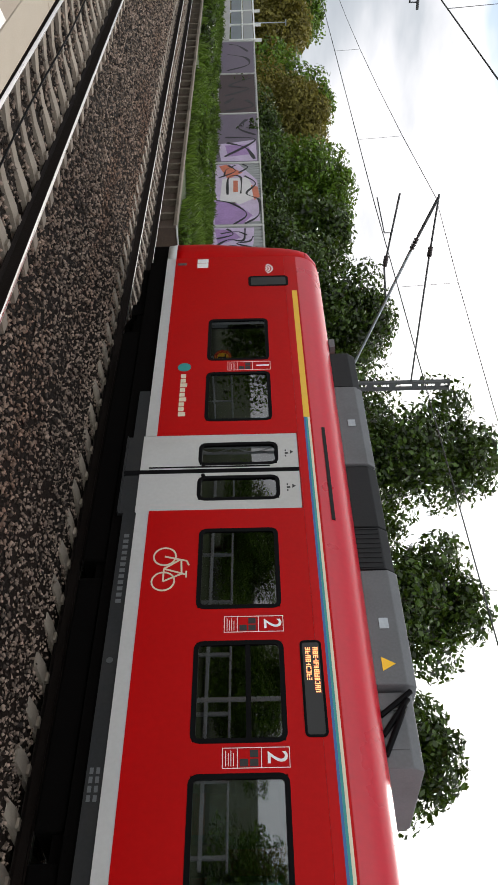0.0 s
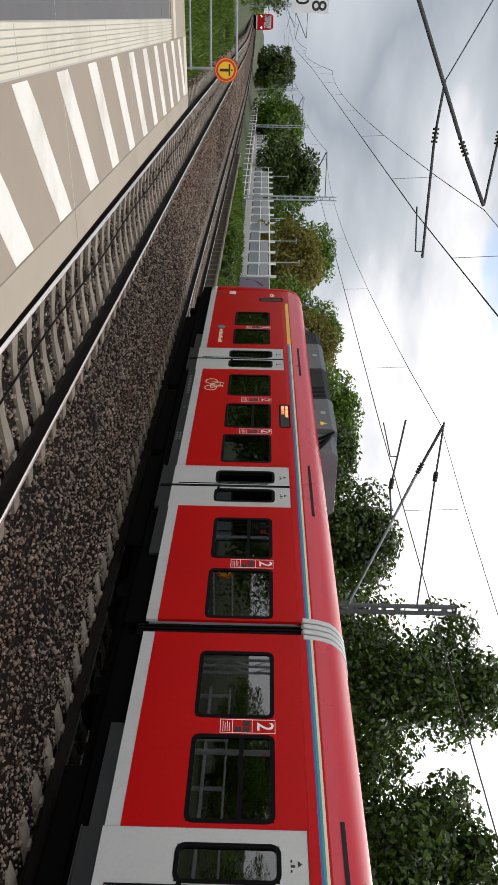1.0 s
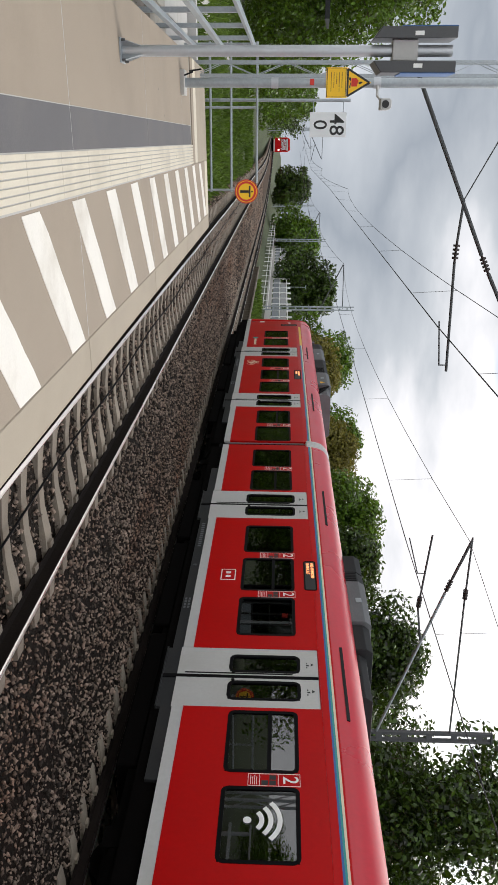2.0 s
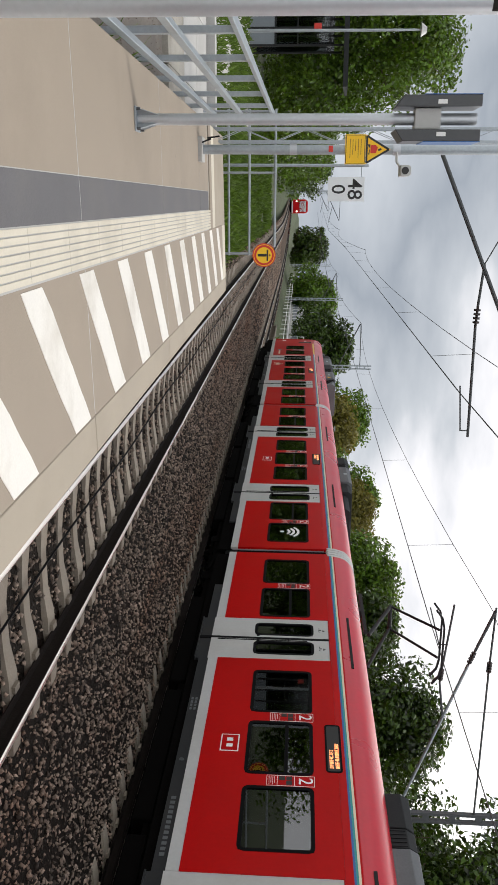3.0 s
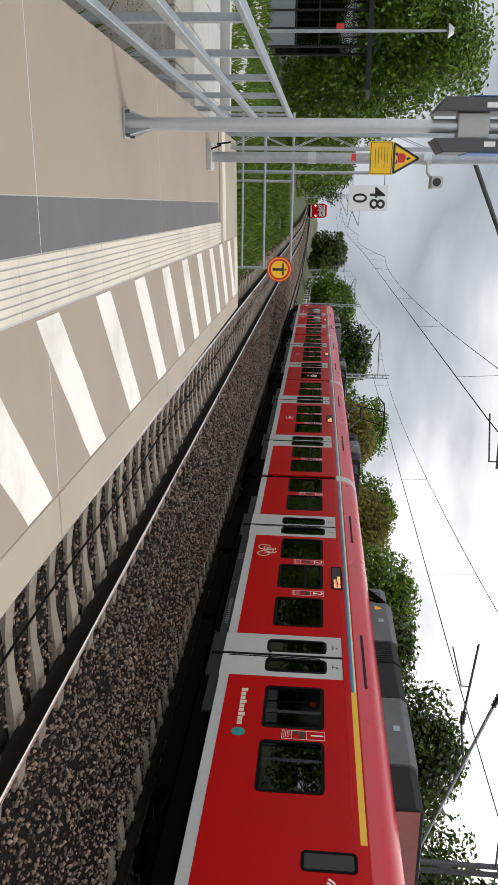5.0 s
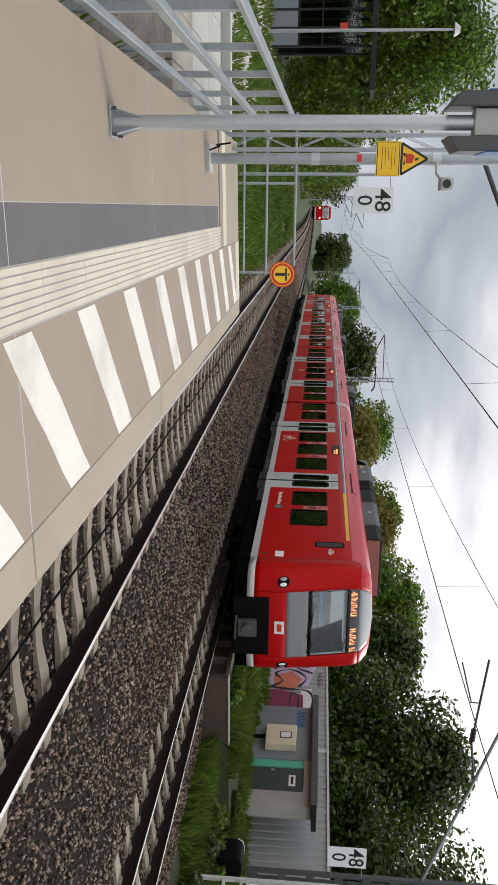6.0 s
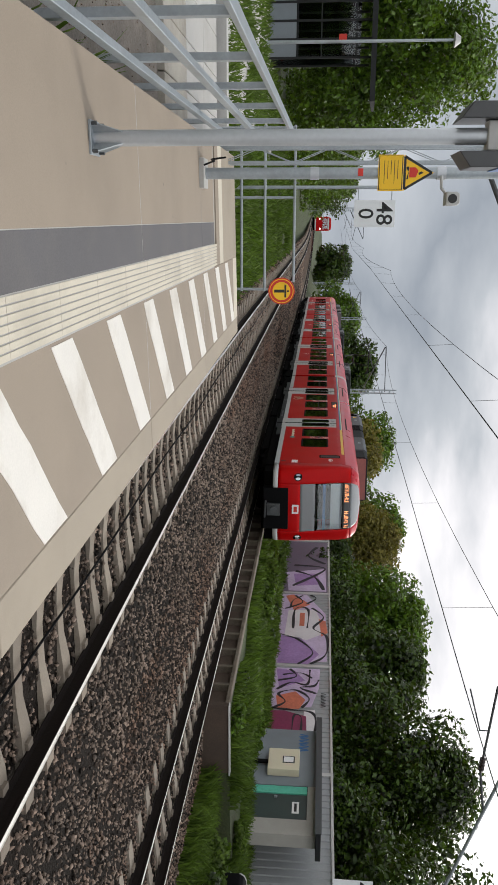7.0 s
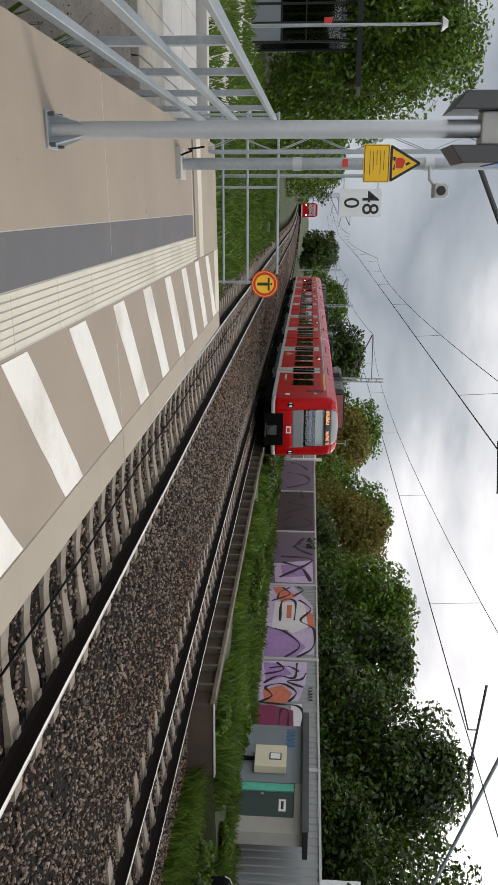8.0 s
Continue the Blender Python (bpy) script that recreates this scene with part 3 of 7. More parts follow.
def ring_plate(s, y0, y1, z0, z1, rim, r, out, t):
    """A rounded frame round an opening."""
    cy, cz, w, h = (y0 + y1) / 2, (z0 + z1) / 2, y1 - y0, z1 - z0
    o = round_rect(cy, cz, w, h, r)
    i = round_rect(cy, cz, w - 2 * rim, h - 2 * rim, max(0.02, r - rim))
    n = len(o)
    vs = [(s * (1.42 + out - d), y, z) for d in (0, t) for y, z in o + i]
    fs = []
    for k in range(n):
        j = (k + 1) % n
        fs += [(k, j, n + j, n + k), (2 * n + k, 3 * n + k, 3 * n + j, 2 * n + j), (k, 2 * n + k, 2 * n + j, j), (n + k, n + j, 3 * n + j, 3 * n + k)]
    return Build().add(vs, fs)


def bogie_mesh():
    b = Build()
    for s in (-1, 1):
        b.box(s * 1.05 - 0.07, s * 1.05 + 0.07, -1.55, 1.55, -0.62, -0.40)
        for y in (-1.1, 1.1):
            b.box(s * 1.10 - 0.12, s * 1.10 + 0.12, y - 0.17, y + 0.17, -0.66, -0.34)
        b.box(s * 1.12 - 0.10, s * 1.12 + 0.10, -0.35, 0.35, -0.52, -0.20)
        b.tube((s * 1.22, -0.8, -0.55), (s * 1.22, 0.5, -0.30), 0.04)
    b.box(-1.0, 1.0, -0.3, 0.3, -0.6, -0.35)
    return b


WHEELSETS = []


def make_bogie(train, y):
    g = part("bogie", bogie_mesh(), M_UNDER, train, "bogie with the shade under the train in its black colour")
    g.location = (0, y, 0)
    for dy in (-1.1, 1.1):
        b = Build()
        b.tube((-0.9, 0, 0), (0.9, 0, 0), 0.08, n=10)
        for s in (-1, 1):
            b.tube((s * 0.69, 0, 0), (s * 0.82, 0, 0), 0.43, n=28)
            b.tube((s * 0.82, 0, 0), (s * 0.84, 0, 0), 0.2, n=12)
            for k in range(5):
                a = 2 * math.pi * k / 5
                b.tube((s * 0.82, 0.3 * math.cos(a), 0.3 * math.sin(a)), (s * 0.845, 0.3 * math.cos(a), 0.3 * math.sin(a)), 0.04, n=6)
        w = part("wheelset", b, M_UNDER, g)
        w.location = (0, dy, -0.43)
        WHEELSETS.append(w)
    return g


def make_doors(car, yc):
    def one(s):
        for k, (a, c) in enumerate(((yc - 0.80, yc - 0.045), (yc + 0.045, yc + 0.80))):
            wc = (a + c) / 2 + (0.06 if k == 0 else -0.06)
            # leaf with an opening for its window
            lo, hi, h = 0.80, 1.96, 0.23
            b = Build()
            flank(b, s, a, c, -0.08, lo, -0.012, 0.05)
            flank(b, s, a, c, hi, 2.28, -0.012, 0.05)
            flank(b, s, a, wc - h, lo, hi, -0.012, 0.05)
            flank(b, s, wc + h, c, lo, hi, -0.012, 0.05)
            part("door_leaf", b, M_LGREY, car, "light grey sliding door leaf")
            part("door_window_frame", ring_plate(s, wc - h - 0.02, wc + h + 0.02, lo - 0.02, hi + 0.02, 0.055, 0.12, -0.006, 0.05), M_BLACK, car)
            part("door_window", flank_plate(s, round_rect(wc, (lo + hi) / 2, 2 * h - 0.06, hi - lo - 0.06, 0.08), -0.03, 0.008), M_GLASS, car, "dark door glass")
            st = Build()
            for q in range(3):
                flank(st, s, wc - 0.09 + 0.06 * q, wc - 0.06 + 0.06 * q, 2.08, 2.10 + 0.03 * (q % 2), -0.008, 0.006)
            st.add(*zip_plate(s, [(wc - 0.03, 2.16), (wc + 0.05, 2.16), (wc + 0.01, 2.21)], -0.008))
            tagged(part("door_notice", st, M_SIGNK, car, "small black pictogram"), kind="stuff")
            bt = Build()
            flank(bt, s, (a + c) / 2 - 0.34 * (1 if k else -1) - 0.012, (a + c) / 2 - 0.34 * (1 if k else -1) + 0.012, 0.05, 1.85, -0.004, 0.02)
            if k == 1:
                part("hand_bar", bt, M_BLACK, car)
            bn = Build()
            bn.tube((s * 1.40, yc + 0.10 * (1 if k else -1), 0.86), (s * 1.425, yc + 0.10 * (1 if k else -1), 0.86), 0.03, n=12)
            part("door_button", bn, M_BLACK, car)
        g = Build()
        flank(g, s, yc - 0.045, yc + 0.045, -0.32, 2.28, -0.016, 0.03)
        part("door_seal", g, M_BLACK, car)
        sk = Build()
        flank(sk, s, yc - 0.80, yc - 0.022, -0.31, -0.085, -0.03, 0.05)
        flank(sk, s, yc + 0.022, yc + 0.80, -0.31, -0.085, -0.03, 0.05)
        flank(sk, s, yc - 0.8, yc + 0.8, -0.335, -0.313, 0.0, 0.10)
        part("door_step", sk, M_SKIRT, car, "dark grey folding step")
        gut = Build()
        flank(gut, s, yc - 1.0, yc + 0.95, 2.68, 2.73, -0.035, 0.05)
        part("rain_gutter", gut, M_BOXDARK, car)

    both(one)


def zip_plate(s, pts, out, t=0.006):
    b = flank_plate(s, pts, out, t)
    return b.v, b.f


def make_window(car, y0, y1, split):
    def one(s):
        part("window_frame", ring_plate(s, y0 - 0.02, y1 + 0.02, W_LO - 0.02, W_HI + 0.02, 0.06, 0.11, 0.004, 0.06), M_BLACK, car)
        part("window_pane", flank_plate(s, round_rect((y0 + y1) / 2, (W_LO + W_HI) / 2, y1 - y0 - 0.06, W_HI - W_LO - 0.06, 0.07), -0.012, 0.008), M_GLASS, car, "dark tinted glass")
        if split:
            b = Build()
            flank(b, s, y0 + 0.03, y1 - 0.03, W_LO + 0.60, W_LO + 0.66, -0.004, 0.02)
            part("window_bar", b, M_BLACK, car)

    both(one)


def class_mark(car, y, digit):
    def one(s):
        b = Build()
        z0, z1, w, e = 1.20, 1.93, 0.235, 0.007
        for a, c, lo, hi in ((y - w / 2, y + w / 2, z0, z0 + e), (y - w / 2, y + w / 2, z1 - e, z1), (y - w / 2, y - w / 2 + e, z0, z1), (y + w / 2 - e, y + w / 2, z0, z1), (y - w / 2, y + w / 2, 1.62, 1.62 + e), (y - w / 2, y + w / 2, 1.36, 1.36 + e)):
            flank(b, s, a, c, lo, hi, 0.004, 0.006)
        for k in range(4):
            flank(b, s, y - 0.09, y + 0.085 - 0.03 * (k % 2), 1.235 + 0.028 * k, 1.242 + 0.028 * k, 0.004, 0.006)
        part("notice_frame", b, M_WHITE, car, "thin white printed frame")
        k = Build()
        for q in range(2):
            flank(k, s, y - 0.095 + 0.1 * q, y - 0.012 + 0.1 * q, 1.50, 1.59, 0.004, 0.006)
            flank(k, s, y - 0.095 + 0.1 * q, y - 0.012 + 0.1 * q, 1.39, 1.48, 0.004, 0.006) if q == 0 else None
        part("pictogram", k, M_SIGNK, car, "small black pictograms")
        turn = Matrix.Rotation(radians(-90 * s * -1), 4, "Z") @ Matrix.Rotation(radians(90), 4, "X")
        letters(digit, 0.31, M_WHITE, Matrix.Translation((s * 1.425, y, 1.785)) @ turn, car, "class_numeral", 0.001)

    both(one)


def display(car, y0, y1):
    def one(s):
        part("display_frame", ring_plate(s, y0, y1, 2.11, 2.37, 0.03, 0.06, 0.007, 0.05), M_BLACK, car)
        part("display_screen", flank_plate(s, round_rect((y0 + y1) / 2, 2.24, y1 - y0 - 0.05, 0.21, 0.05), 0.003, 0.02), M_SIGNK, car, "black display screen")
        rng = random.Random(9)
        b = Build()
        y = y1 - 0.1
        for row, (zz, n) in enumerate(((2.262, 12), (2.172, 9))):
            y = y1 - 0.10
            for q in range(n):
                w = rng.uniform(0.028, 0.045)
                for a, c, lo, hi in ((0, 0.011, 0, 0.06), (w - 0.011, w, 0, 0.06), (0, w, 0, 0.011), (0, w, 0.025, 0.036), (0, w, 0.049, 0.06)):
                    if rng.random() < 0.62:
                        flank(b, s, y - c, y - a, zz + lo, zz + hi, 0.006, 0.006)
                y -= w + 0.014
        tagged(tagged(part("display_text", b, M_LED, car, "orange lit display letters"), kind="stuff"), kind="stuff")

    both(one)


def wall_grid(s, y0, y1, doors, windows):
    """One flank as a single sheet with its openings cut through, 5 cm thick."""
    holes = [(d - 0.80, d + 0.80, 0.12, 2.285) for d in doors] + [(a, c, W_LO, W_HI) for a, c, _ in windows]
    ys = sorted({y0, y1, *[h[0] for h in holes], *[h[1] for h in holes]})
    zs = [0.12, W_LO, W_HI, 2.285, 2.30]
    solid_cell = {}
    for i in range(len(ys) - 1):
        for j in range(len(zs) - 1):
            cy, cz = (ys[i] + ys[i + 1]) / 2, (zs[j] + zs[j + 1]) / 2
            solid_cell[i, j] = not any(a < cy < c and p < cz < q for a, c, p, q in holes)
    ids, v, f = {}, [], []

    def vert(i, j, back):
        if (i, j, back) not in ids:
            ids[i, j, back] = len(v)
            v.append((s * (1.42 - 0.05 * back), ys[i], zs[j]))
        return ids[i, j, back]

    for (i, j), on in solid_cell.items():
        if not on:
            continue
        for back in (0, 1):
            f.append(tuple(vert(*q, back) for q in ((i, j), (i + 1, j), (i + 1, j + 1), (i, j + 1))))
        for di, dj, p, q in ((-1, 0, (i, j), (i, j + 1)), (1, 0, (i + 1, j), (i + 1, j + 1)), (0, -1, (i, j), (i + 1, j)), (0, 1, (i, j + 1), (i + 1, j + 1))):
            if not solid_cell.get((i + di, j + dj)):
                f.append((vert(*p, 0), vert(*q, 0), vert(*q, 1), vert(*p, 1)))
    return Build().add(v, f)


def make_shell(car, y0, y1, doors, windows, bogies, stripe_yellow=None):
    """Flanks with real openings, roof, floor, bands and stripes."""
    for s in (-1, 1):
        part("side_wall", wall_grid(s, y0, y1, doors, windows), M_RED, car, "bright red painted side wall")
        y = y0
        for d in sorted(doors) + [None]:
            a = y1 if d is None else d - 0.80
            part("lower_band", flank(Build(), s, y, a, -0.06, 0.118, -0.004), M_LGREY, car, "light grey band along the sill")
            u, w = max(y, bogies[0]), min(a, bogies[1])
            if w - u > 0.3:
                part("side_skirt", flank(Build(), s, u, w, -0.25, -0.062, -0.03), M_SKIRT, car, "dark grey skirt")
            y = a + 1.60
        for (za, zb, mt, nm) in ((2.415, 2.445, M_BLUE, "blue_stripe"), (2.446, 2.476, M_TEAL, "teal_stripe"), (2.477, 2.512, M_CREAM, "cream_stripe")):
            b = Build()
            wa, wb = half_width(za) + 0.005, half_width(zb) + 0.005
            e0, e1 = y0, y1 if not stripe_yellow else stripe_yellow[0]
            b.add([(s * wa, e0, za), (s * wa, e1, za), (s * wb, e1, zb), (s * wb, e0, zb), (s * (wa - 0.02), e0, za), (s * (wa - 0.02), e1, za), (s * (wb - 0.02), e1, zb), (s * (wb - 0.02), e0, zb)], [(0, 1, 2, 3), (7, 6, 5, 4), (0, 4, 5, 1), (2, 6, 7, 3), (0, 3, 7, 4), (1, 5, 6, 2)])
            part(nm, b, mt, car)
        if stripe_yellow:
            b = Build()
            wa, wb = half_width(2.415) + 0.005, half_width(2.512) + 0.005
            e0, e1 = stripe_yellow
            b.add([(s * wa, e0, 2.415), (s * wa, e1, 2.415), (s * wb, e1, 2.512), (s * wb, e0, 2.512), (s * (wa - 0.02), e0, 2.415), (s * (wa - 0.02), e1, 2.415), (s * (wb - 0.02), e1, 2.512), (s * (wb - 0.02), e0, 2.512)], [(0, 1, 2, 3), (7, 6, 5, 4), (0, 4, 5, 1), (2, 6, 7, 3), (0, 3, 7, 4), (1, 5, 6, 2)])
            part("yellow_stripe", b, M_YELLOW, car, "yellow first class stripe")
        rail = [(1.42, 2.302), (1.414, 2.42), (1.402, 2.54), (1.34, 2.54), (1.35, 2.302)]
        part("cant_rail", Build().prism([(s * x, z) for x, z in rail], y0, y1), M_RED, car, "bright red painted upper wall")
    fine = [(1.402, 2.542), (1.396, 2.58), (1.375, 2.68), (1.33, 2.79), (1.26, 2.885), (1.16, 2.965), (1.0, 3.03), (0.75, 3.075), (0.4, 3.095), (0, 3.10)]
    outer = fine + [(-x, z) for x, z in reversed(fine[:-1])]
    inner = [(x * 0.96, z - 0.05) for x, z in reversed(outer)]
    part("roof", Build().prism(outer + inner, y0, y1), M_ROOFRED, car, "glossy red curved roof with pink sky light in its colour", smooth=False)
    # solid boxes added between the bogies to keep light from leaking through
    for k, (a, c) in enumerate(((y0 + 2.2, y0 + 5.6), (y0 + 5.9, y0 + 9.2), (y0 + 9.5, y1 - 2.4))):
        if c > a:
            part("underfloor_light_block", Build().box(-1.28, 1.28, a, c, -0.74, -0.43), M_UNDER, car, "added black box that blocks light under the car", bevel=0.03)
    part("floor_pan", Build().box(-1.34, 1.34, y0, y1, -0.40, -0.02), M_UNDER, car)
    part("ceiling_panel", Build().box(-1.30, 1.30, y0, y1, 2.42, 2.45), M_INTER, car)
    part("end_wall", Build().box(-1.37, 1.37, y0 + 0.002, y0 + 0.05, -0.02, 2.40), M_INTER, car)


def seat_mesh():
    b = Build()
    b.box(-0.42, 0.42, -0.22, 0.24, 0.38, 0.48)
    b.box(-0.42, 0.42, -0.30, -0.20, 0.46, 1.16)
    b.box(-0.42, 0.42, -0.32, -0.19, 1.16, 1.28)
    me = b.mesh("seat")
    me.materials.append(M_SEAT)
    return me


SEAT = seat_mesh()


def seats(car, ys):
    for y in ys:
        for s in (-0.88, 0.88):
            for turn in (0, 1):
                o = new("seat", SEAT)
                o.parent = car
                o.location = (s, y + (0.62 if turn else -0.62), -0.02)
                o.rotation_euler = (0, 0, math.pi if turn else 0)


def roof_box(car, y0, y1, hw, z1, material, name="roof_box", ribs=0, mark=False):
    b = Build()
    b.prism([(-hw, 3.0), (hw, 3.0), (hw, z1 - 0.13), (hw - 0.09, z1), (-hw + 0.09, z1), (-hw, z1 - 0.13)], y0 + 0.01, y1 - 0.01)
    bx = part(name, b, material, car, bevel=0.012)
    for k in range(ribs):
        y = y0 + (k + 0.5) * (y1 - y0) / ribs
        part("rib", Build().box(-hw - 0.015, hw + 0.015, y - 0.012, y + 0.012, 3.02, z1 - 0.15), material, bx)
    if mark:
        for s in (-1, 1):
            q = Build()
            c = (y0 + y1) / 2
            q.box(s * hw - 0.012, s * hw + 0.012, c - 0.08, c + 0.08, 3.18, 3.30)
            part("hatch_plate", q, M_GALV, bx, "small grey hatch")
    return bx


def end_roof(car):
    fb = roof_box(car, 2.55, 3.55, 0.92, 3.50, M_BOXDARK)
    # thin plate added; its red-brown stands for the roof and sky reflected here
    part("front_reflection_plate", Build().box(-0.86, 0.86, 3.545, 3.56, 3.02, 3.44), M_FRONTREFLECT, fb, "added plate coloured as the red roof and sky reflected in the box")
    part("lifting_lug", Build().box(-0.95, -0.80, 3.70, 3.95, 3.06, 3.16), M_BOX, fb, "grey lifting lug")
    roof_box(car, 0.55, 2.52, 0.95, 3.52, M_BOX, mark=True)
    roof_box(car, -0.75, 0.53, 0.93, 3.52, M_BOXDARK)
    roof_box(car, -1.55, -0.77, 0.95, 3.52, M_BOXDARK, ribs=9)
    sg = roof_box(car, -3.35, -1.57, 0.97, 3.54, M_BOX, mark=True)
    roof_box(car, -4.35, -3.37, 0.85, 3.48, M_BOX, ribs=2)
    for s in (-1, 1):
        part("hazard_triangle", Build().add([(s * 0.978, -3.16, 3.14), (s * 0.978, -2.96, 3.14), (s * 0.978, -3.06, 3.31), (s * 0.968, -3.16, 3.14), (s * 0.968, -2.96, 3.14), (s * 0.968, -3.06, 3.31)], [(0, 1, 2), (5, 4, 3), (0, 3, 4, 1), (1, 4, 5, 2), (2, 5, 3, 0)]), M_SIGNY, sg, "yellow warning triangle")
        for k in range(3):
            part("cable_loop", Build().tube((s * 0.87, -4.2 + 0.25 * k, 3.05), (s * 0.9, -3.6 + 0.1 * k, 3.35 + 0.05 * k), 0.035, n=8), M_BLACK, sg)


def nose_point(u, z, out=0.0, tip=7.29, base=6.27):
    """A point of the cab's rounded front: u runs from -1 to 1 across it, z is the height."""
    if z < 0.75:
        d = 1.0
    elif z < 2.72:
        d = 1.0 - 0.47 * (z - 0.75) / 1.97
    else:
        d = 0.53 - 0.40 * ((z - 2.72) / 0.38) ** 1.5
    d = d * (tip - base)
    w = max(0.02, half_width(min(z, 3.099)))
    a = u * math.pi / 2
    x = w * math.copysign(abs(math.sin(a)) ** 0.62, a)
    y = base + d * abs(math.cos(a)) ** 0.42
    nx, ny = x / (w + 0.3), (y - base) / (d + 0.3) + 0.3
    k = out / math.hypot(nx, ny)
    return (x + nx * k, y + ny * k, z)


def nose_patch(u0, u1, z0, z1, out, nu=18, nz=10):
    v, f = [], []
    for j in range(nz + 1):
        for i in range(nu + 1):
            v.append(nose_point(u0 + (u1 - u0) * i / nu, z0 + (z1 - z0) * j / nz, out))
    for j in range(nz):
        for i in range(nu):
            a = j * (nu + 1) + i
            f.append((a, a + 1, a + nu + 2, a + nu + 1))
    return Build().add(v, f)


def nose_disc(u, z, ru, rz, out, n=24):
    """A slightly domed oval that follows the cab's front."""
    v = [nose_point(u, z, out + 0.012)]
    for k, q in ((0.7, 0.008), (1.0, 0.0)):
        v += [nose_point(u + ru * k * math.cos(2 * math.pi * i / n), z + rz * k * math.sin(2 * math.pi * i / n), out + q) for i in range(n)]
    f = [(0, 1 + i, 1 + (i + 1) % n) for i in range(n)] + [(1 + i, 1 + n + i, 1 + n + (i + 1) % n, 1 + (i + 1) % n) for i in range(n)]
    return Build().add(v, f)


def solid(ob, t):
    md = ob.modifiers.new("thickness", "SOLIDIFY")
    md.thickness, md.offset = t, -1
    return ob


def make_cab(car):

    def shell(z0, z1, nz, name, material, label=""):
        o = part(name, nose_patch(-1, 1, z0, z1, 0.0, 36, nz), material, car, label, smooth=True)
        return solid(o, 0.04)

    shell(-0.06, 0.12, 1, "front_band", M_LGREY, "light grey band along the sill")
    solid(part("front_apron", nose_patch(-0.32, 0.32, 0.12, 0.92, 0.0, 20, 6), M_RED, car, "bright red painted front", smooth=True), 0.05)
    for a, c, mt in ((-1, -0.322, M_ROOFRED), (-0.318, 0.318, M_BROW), (0.322, 1, M_ROOFRED)):
        solid(part("front_brow", nose_patch(a, c, 2.742, 3.098, 0.0, 12, 6), mt, car, "pale grey brow" if mt is M_BROW else "", smooth=True), 0.04)
    # corner posts on both sides of the windscreen
    for s in (-1, 1):
        a, c = (-1, -0.32) if s < 0 else (0.32, 1)
        o = part("corner_post", nose_patch(a, c, 0.12, 2.74, 0.0, 14, 20), M_RED, car, "bright red corner post", smooth=True)
        solid(o, 0.05)
    w = part("windscreen", nose_patch(-0.32, 0.32, 1.46, 2.46, -0.004, 20, 8), M_WINDSCREEN, car, "wide raked windscreen glass", smooth=True)
    solid(w, 0.012)
    lo = part("windscreen_apron", nose_patch(-0.32, 0.32, 0.924, 1.456, 0.0, 20, 5), M_PANEL, car, "grey panel under the windscreen", smooth=True)
    solid(lo, 0.03)
    hi = part("display_band", nose_patch(-0.32, 0.32, 2.463, 2.738, 0.0, 20, 3), M_PANELDARK, car, "dark destination display band", smooth=True)
    solid(hi, 0.03)
    b = Build()
    for k in range(17):
        u = -0.285 + 0.034 * k
        if k in (2, 8):
            continue
        for a, c, lo, hi in ((0, 0.006, 2.525, 2.675), (0.017, 0.023, 2.525, 2.60 + 0.075 * (k % 2)), (0, 0.023, 2.525 + 0.065 * (k % 3), 2.55 + 0.065 * (k % 3))):
            q = nose_patch(u + a, u + c, lo, hi, 0.006, 2, 2)
            b.add(q.v, q.f)
    tagged(part("display_text", b, M_LED, car, "orange lit display letters"), kind="stuff")
    # wipers
    for u, z in ((-0.24, 1.44), (-0.06, 1.44)):
        b = Build()
        pts = [nose_point(u + 0.12 * t, z + 0.16 * t, 0.03) for t in (0, 0.5, 1)]
        for p, q in zip(pts, pts[1:]):
            b.tube(p, q, 0.014, n=6)
        part("wiper", b, M_BLACK, car)
    # lamps
    for s in (-1, 1):
        part("lamp_housing", nose_disc(s * 0.51, 0.84, 0.115, 0.15, 0.012), M_BLACK, car, "black oval lamp housing", smooth=True)
        for u, mt, lb in ((0.455, M_SIGNW, "white headlamp"), (0.565, M_GALV, "grey lamp glass")):
            part("lamp", nose_disc(s * u, 0.84, 0.036, 0.085, 0.022), mt, car, lb, smooth=True)
    # coupler recess, coupler and emblem
    y = 7.29
    part("coupler_recess", Build().box(-0.78, 0.78, y - 0.5, y + 0.03, -0.40, 0.50), M_BLACK, car, "black coupler pocket", bevel=0.02)
    cp = Build()
    cp.box(-0.22, 0.22, y + 0.0, y + 0.16, -0.26, 0.20)
    cp.tube((0.05, y + 0.1, -0.03), (0.05, y + 0.34, -0.03), 0.12, n=12)
    cp.tube((-0.32, y + 0.1, -0.34), (0.32, y + 0.1, -0.30), 0.035, n=8)
    part("coupler", cp, M_GALV_DARK, car, "grey steel automatic coupler", bevel=0.01)
    em = Build().plate_y(y + 0.028, -0.012, [(-0.17, 0.64), (0.17, 0.64), (0.17, 0.88), (-0.17, 0.88)])
    part("emblem_plate", em, M_WHITE, car, "white rectangular emblem")
    em = Build().plate_y(y + 0.045, -0.006, [(-0.10, 0.70), (0.10, 0.70), (0.10, 0.82), (-0.10, 0.82)])
    part("emblem_mark", em, M_SIGNR, car, "red emblem field")
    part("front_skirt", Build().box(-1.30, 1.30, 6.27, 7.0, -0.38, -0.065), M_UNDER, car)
    part("cab_wall", Build().box(-1.36, 1.36, 4.55, 4.60, -0.02, 2.42), M_BOXDARK, car)
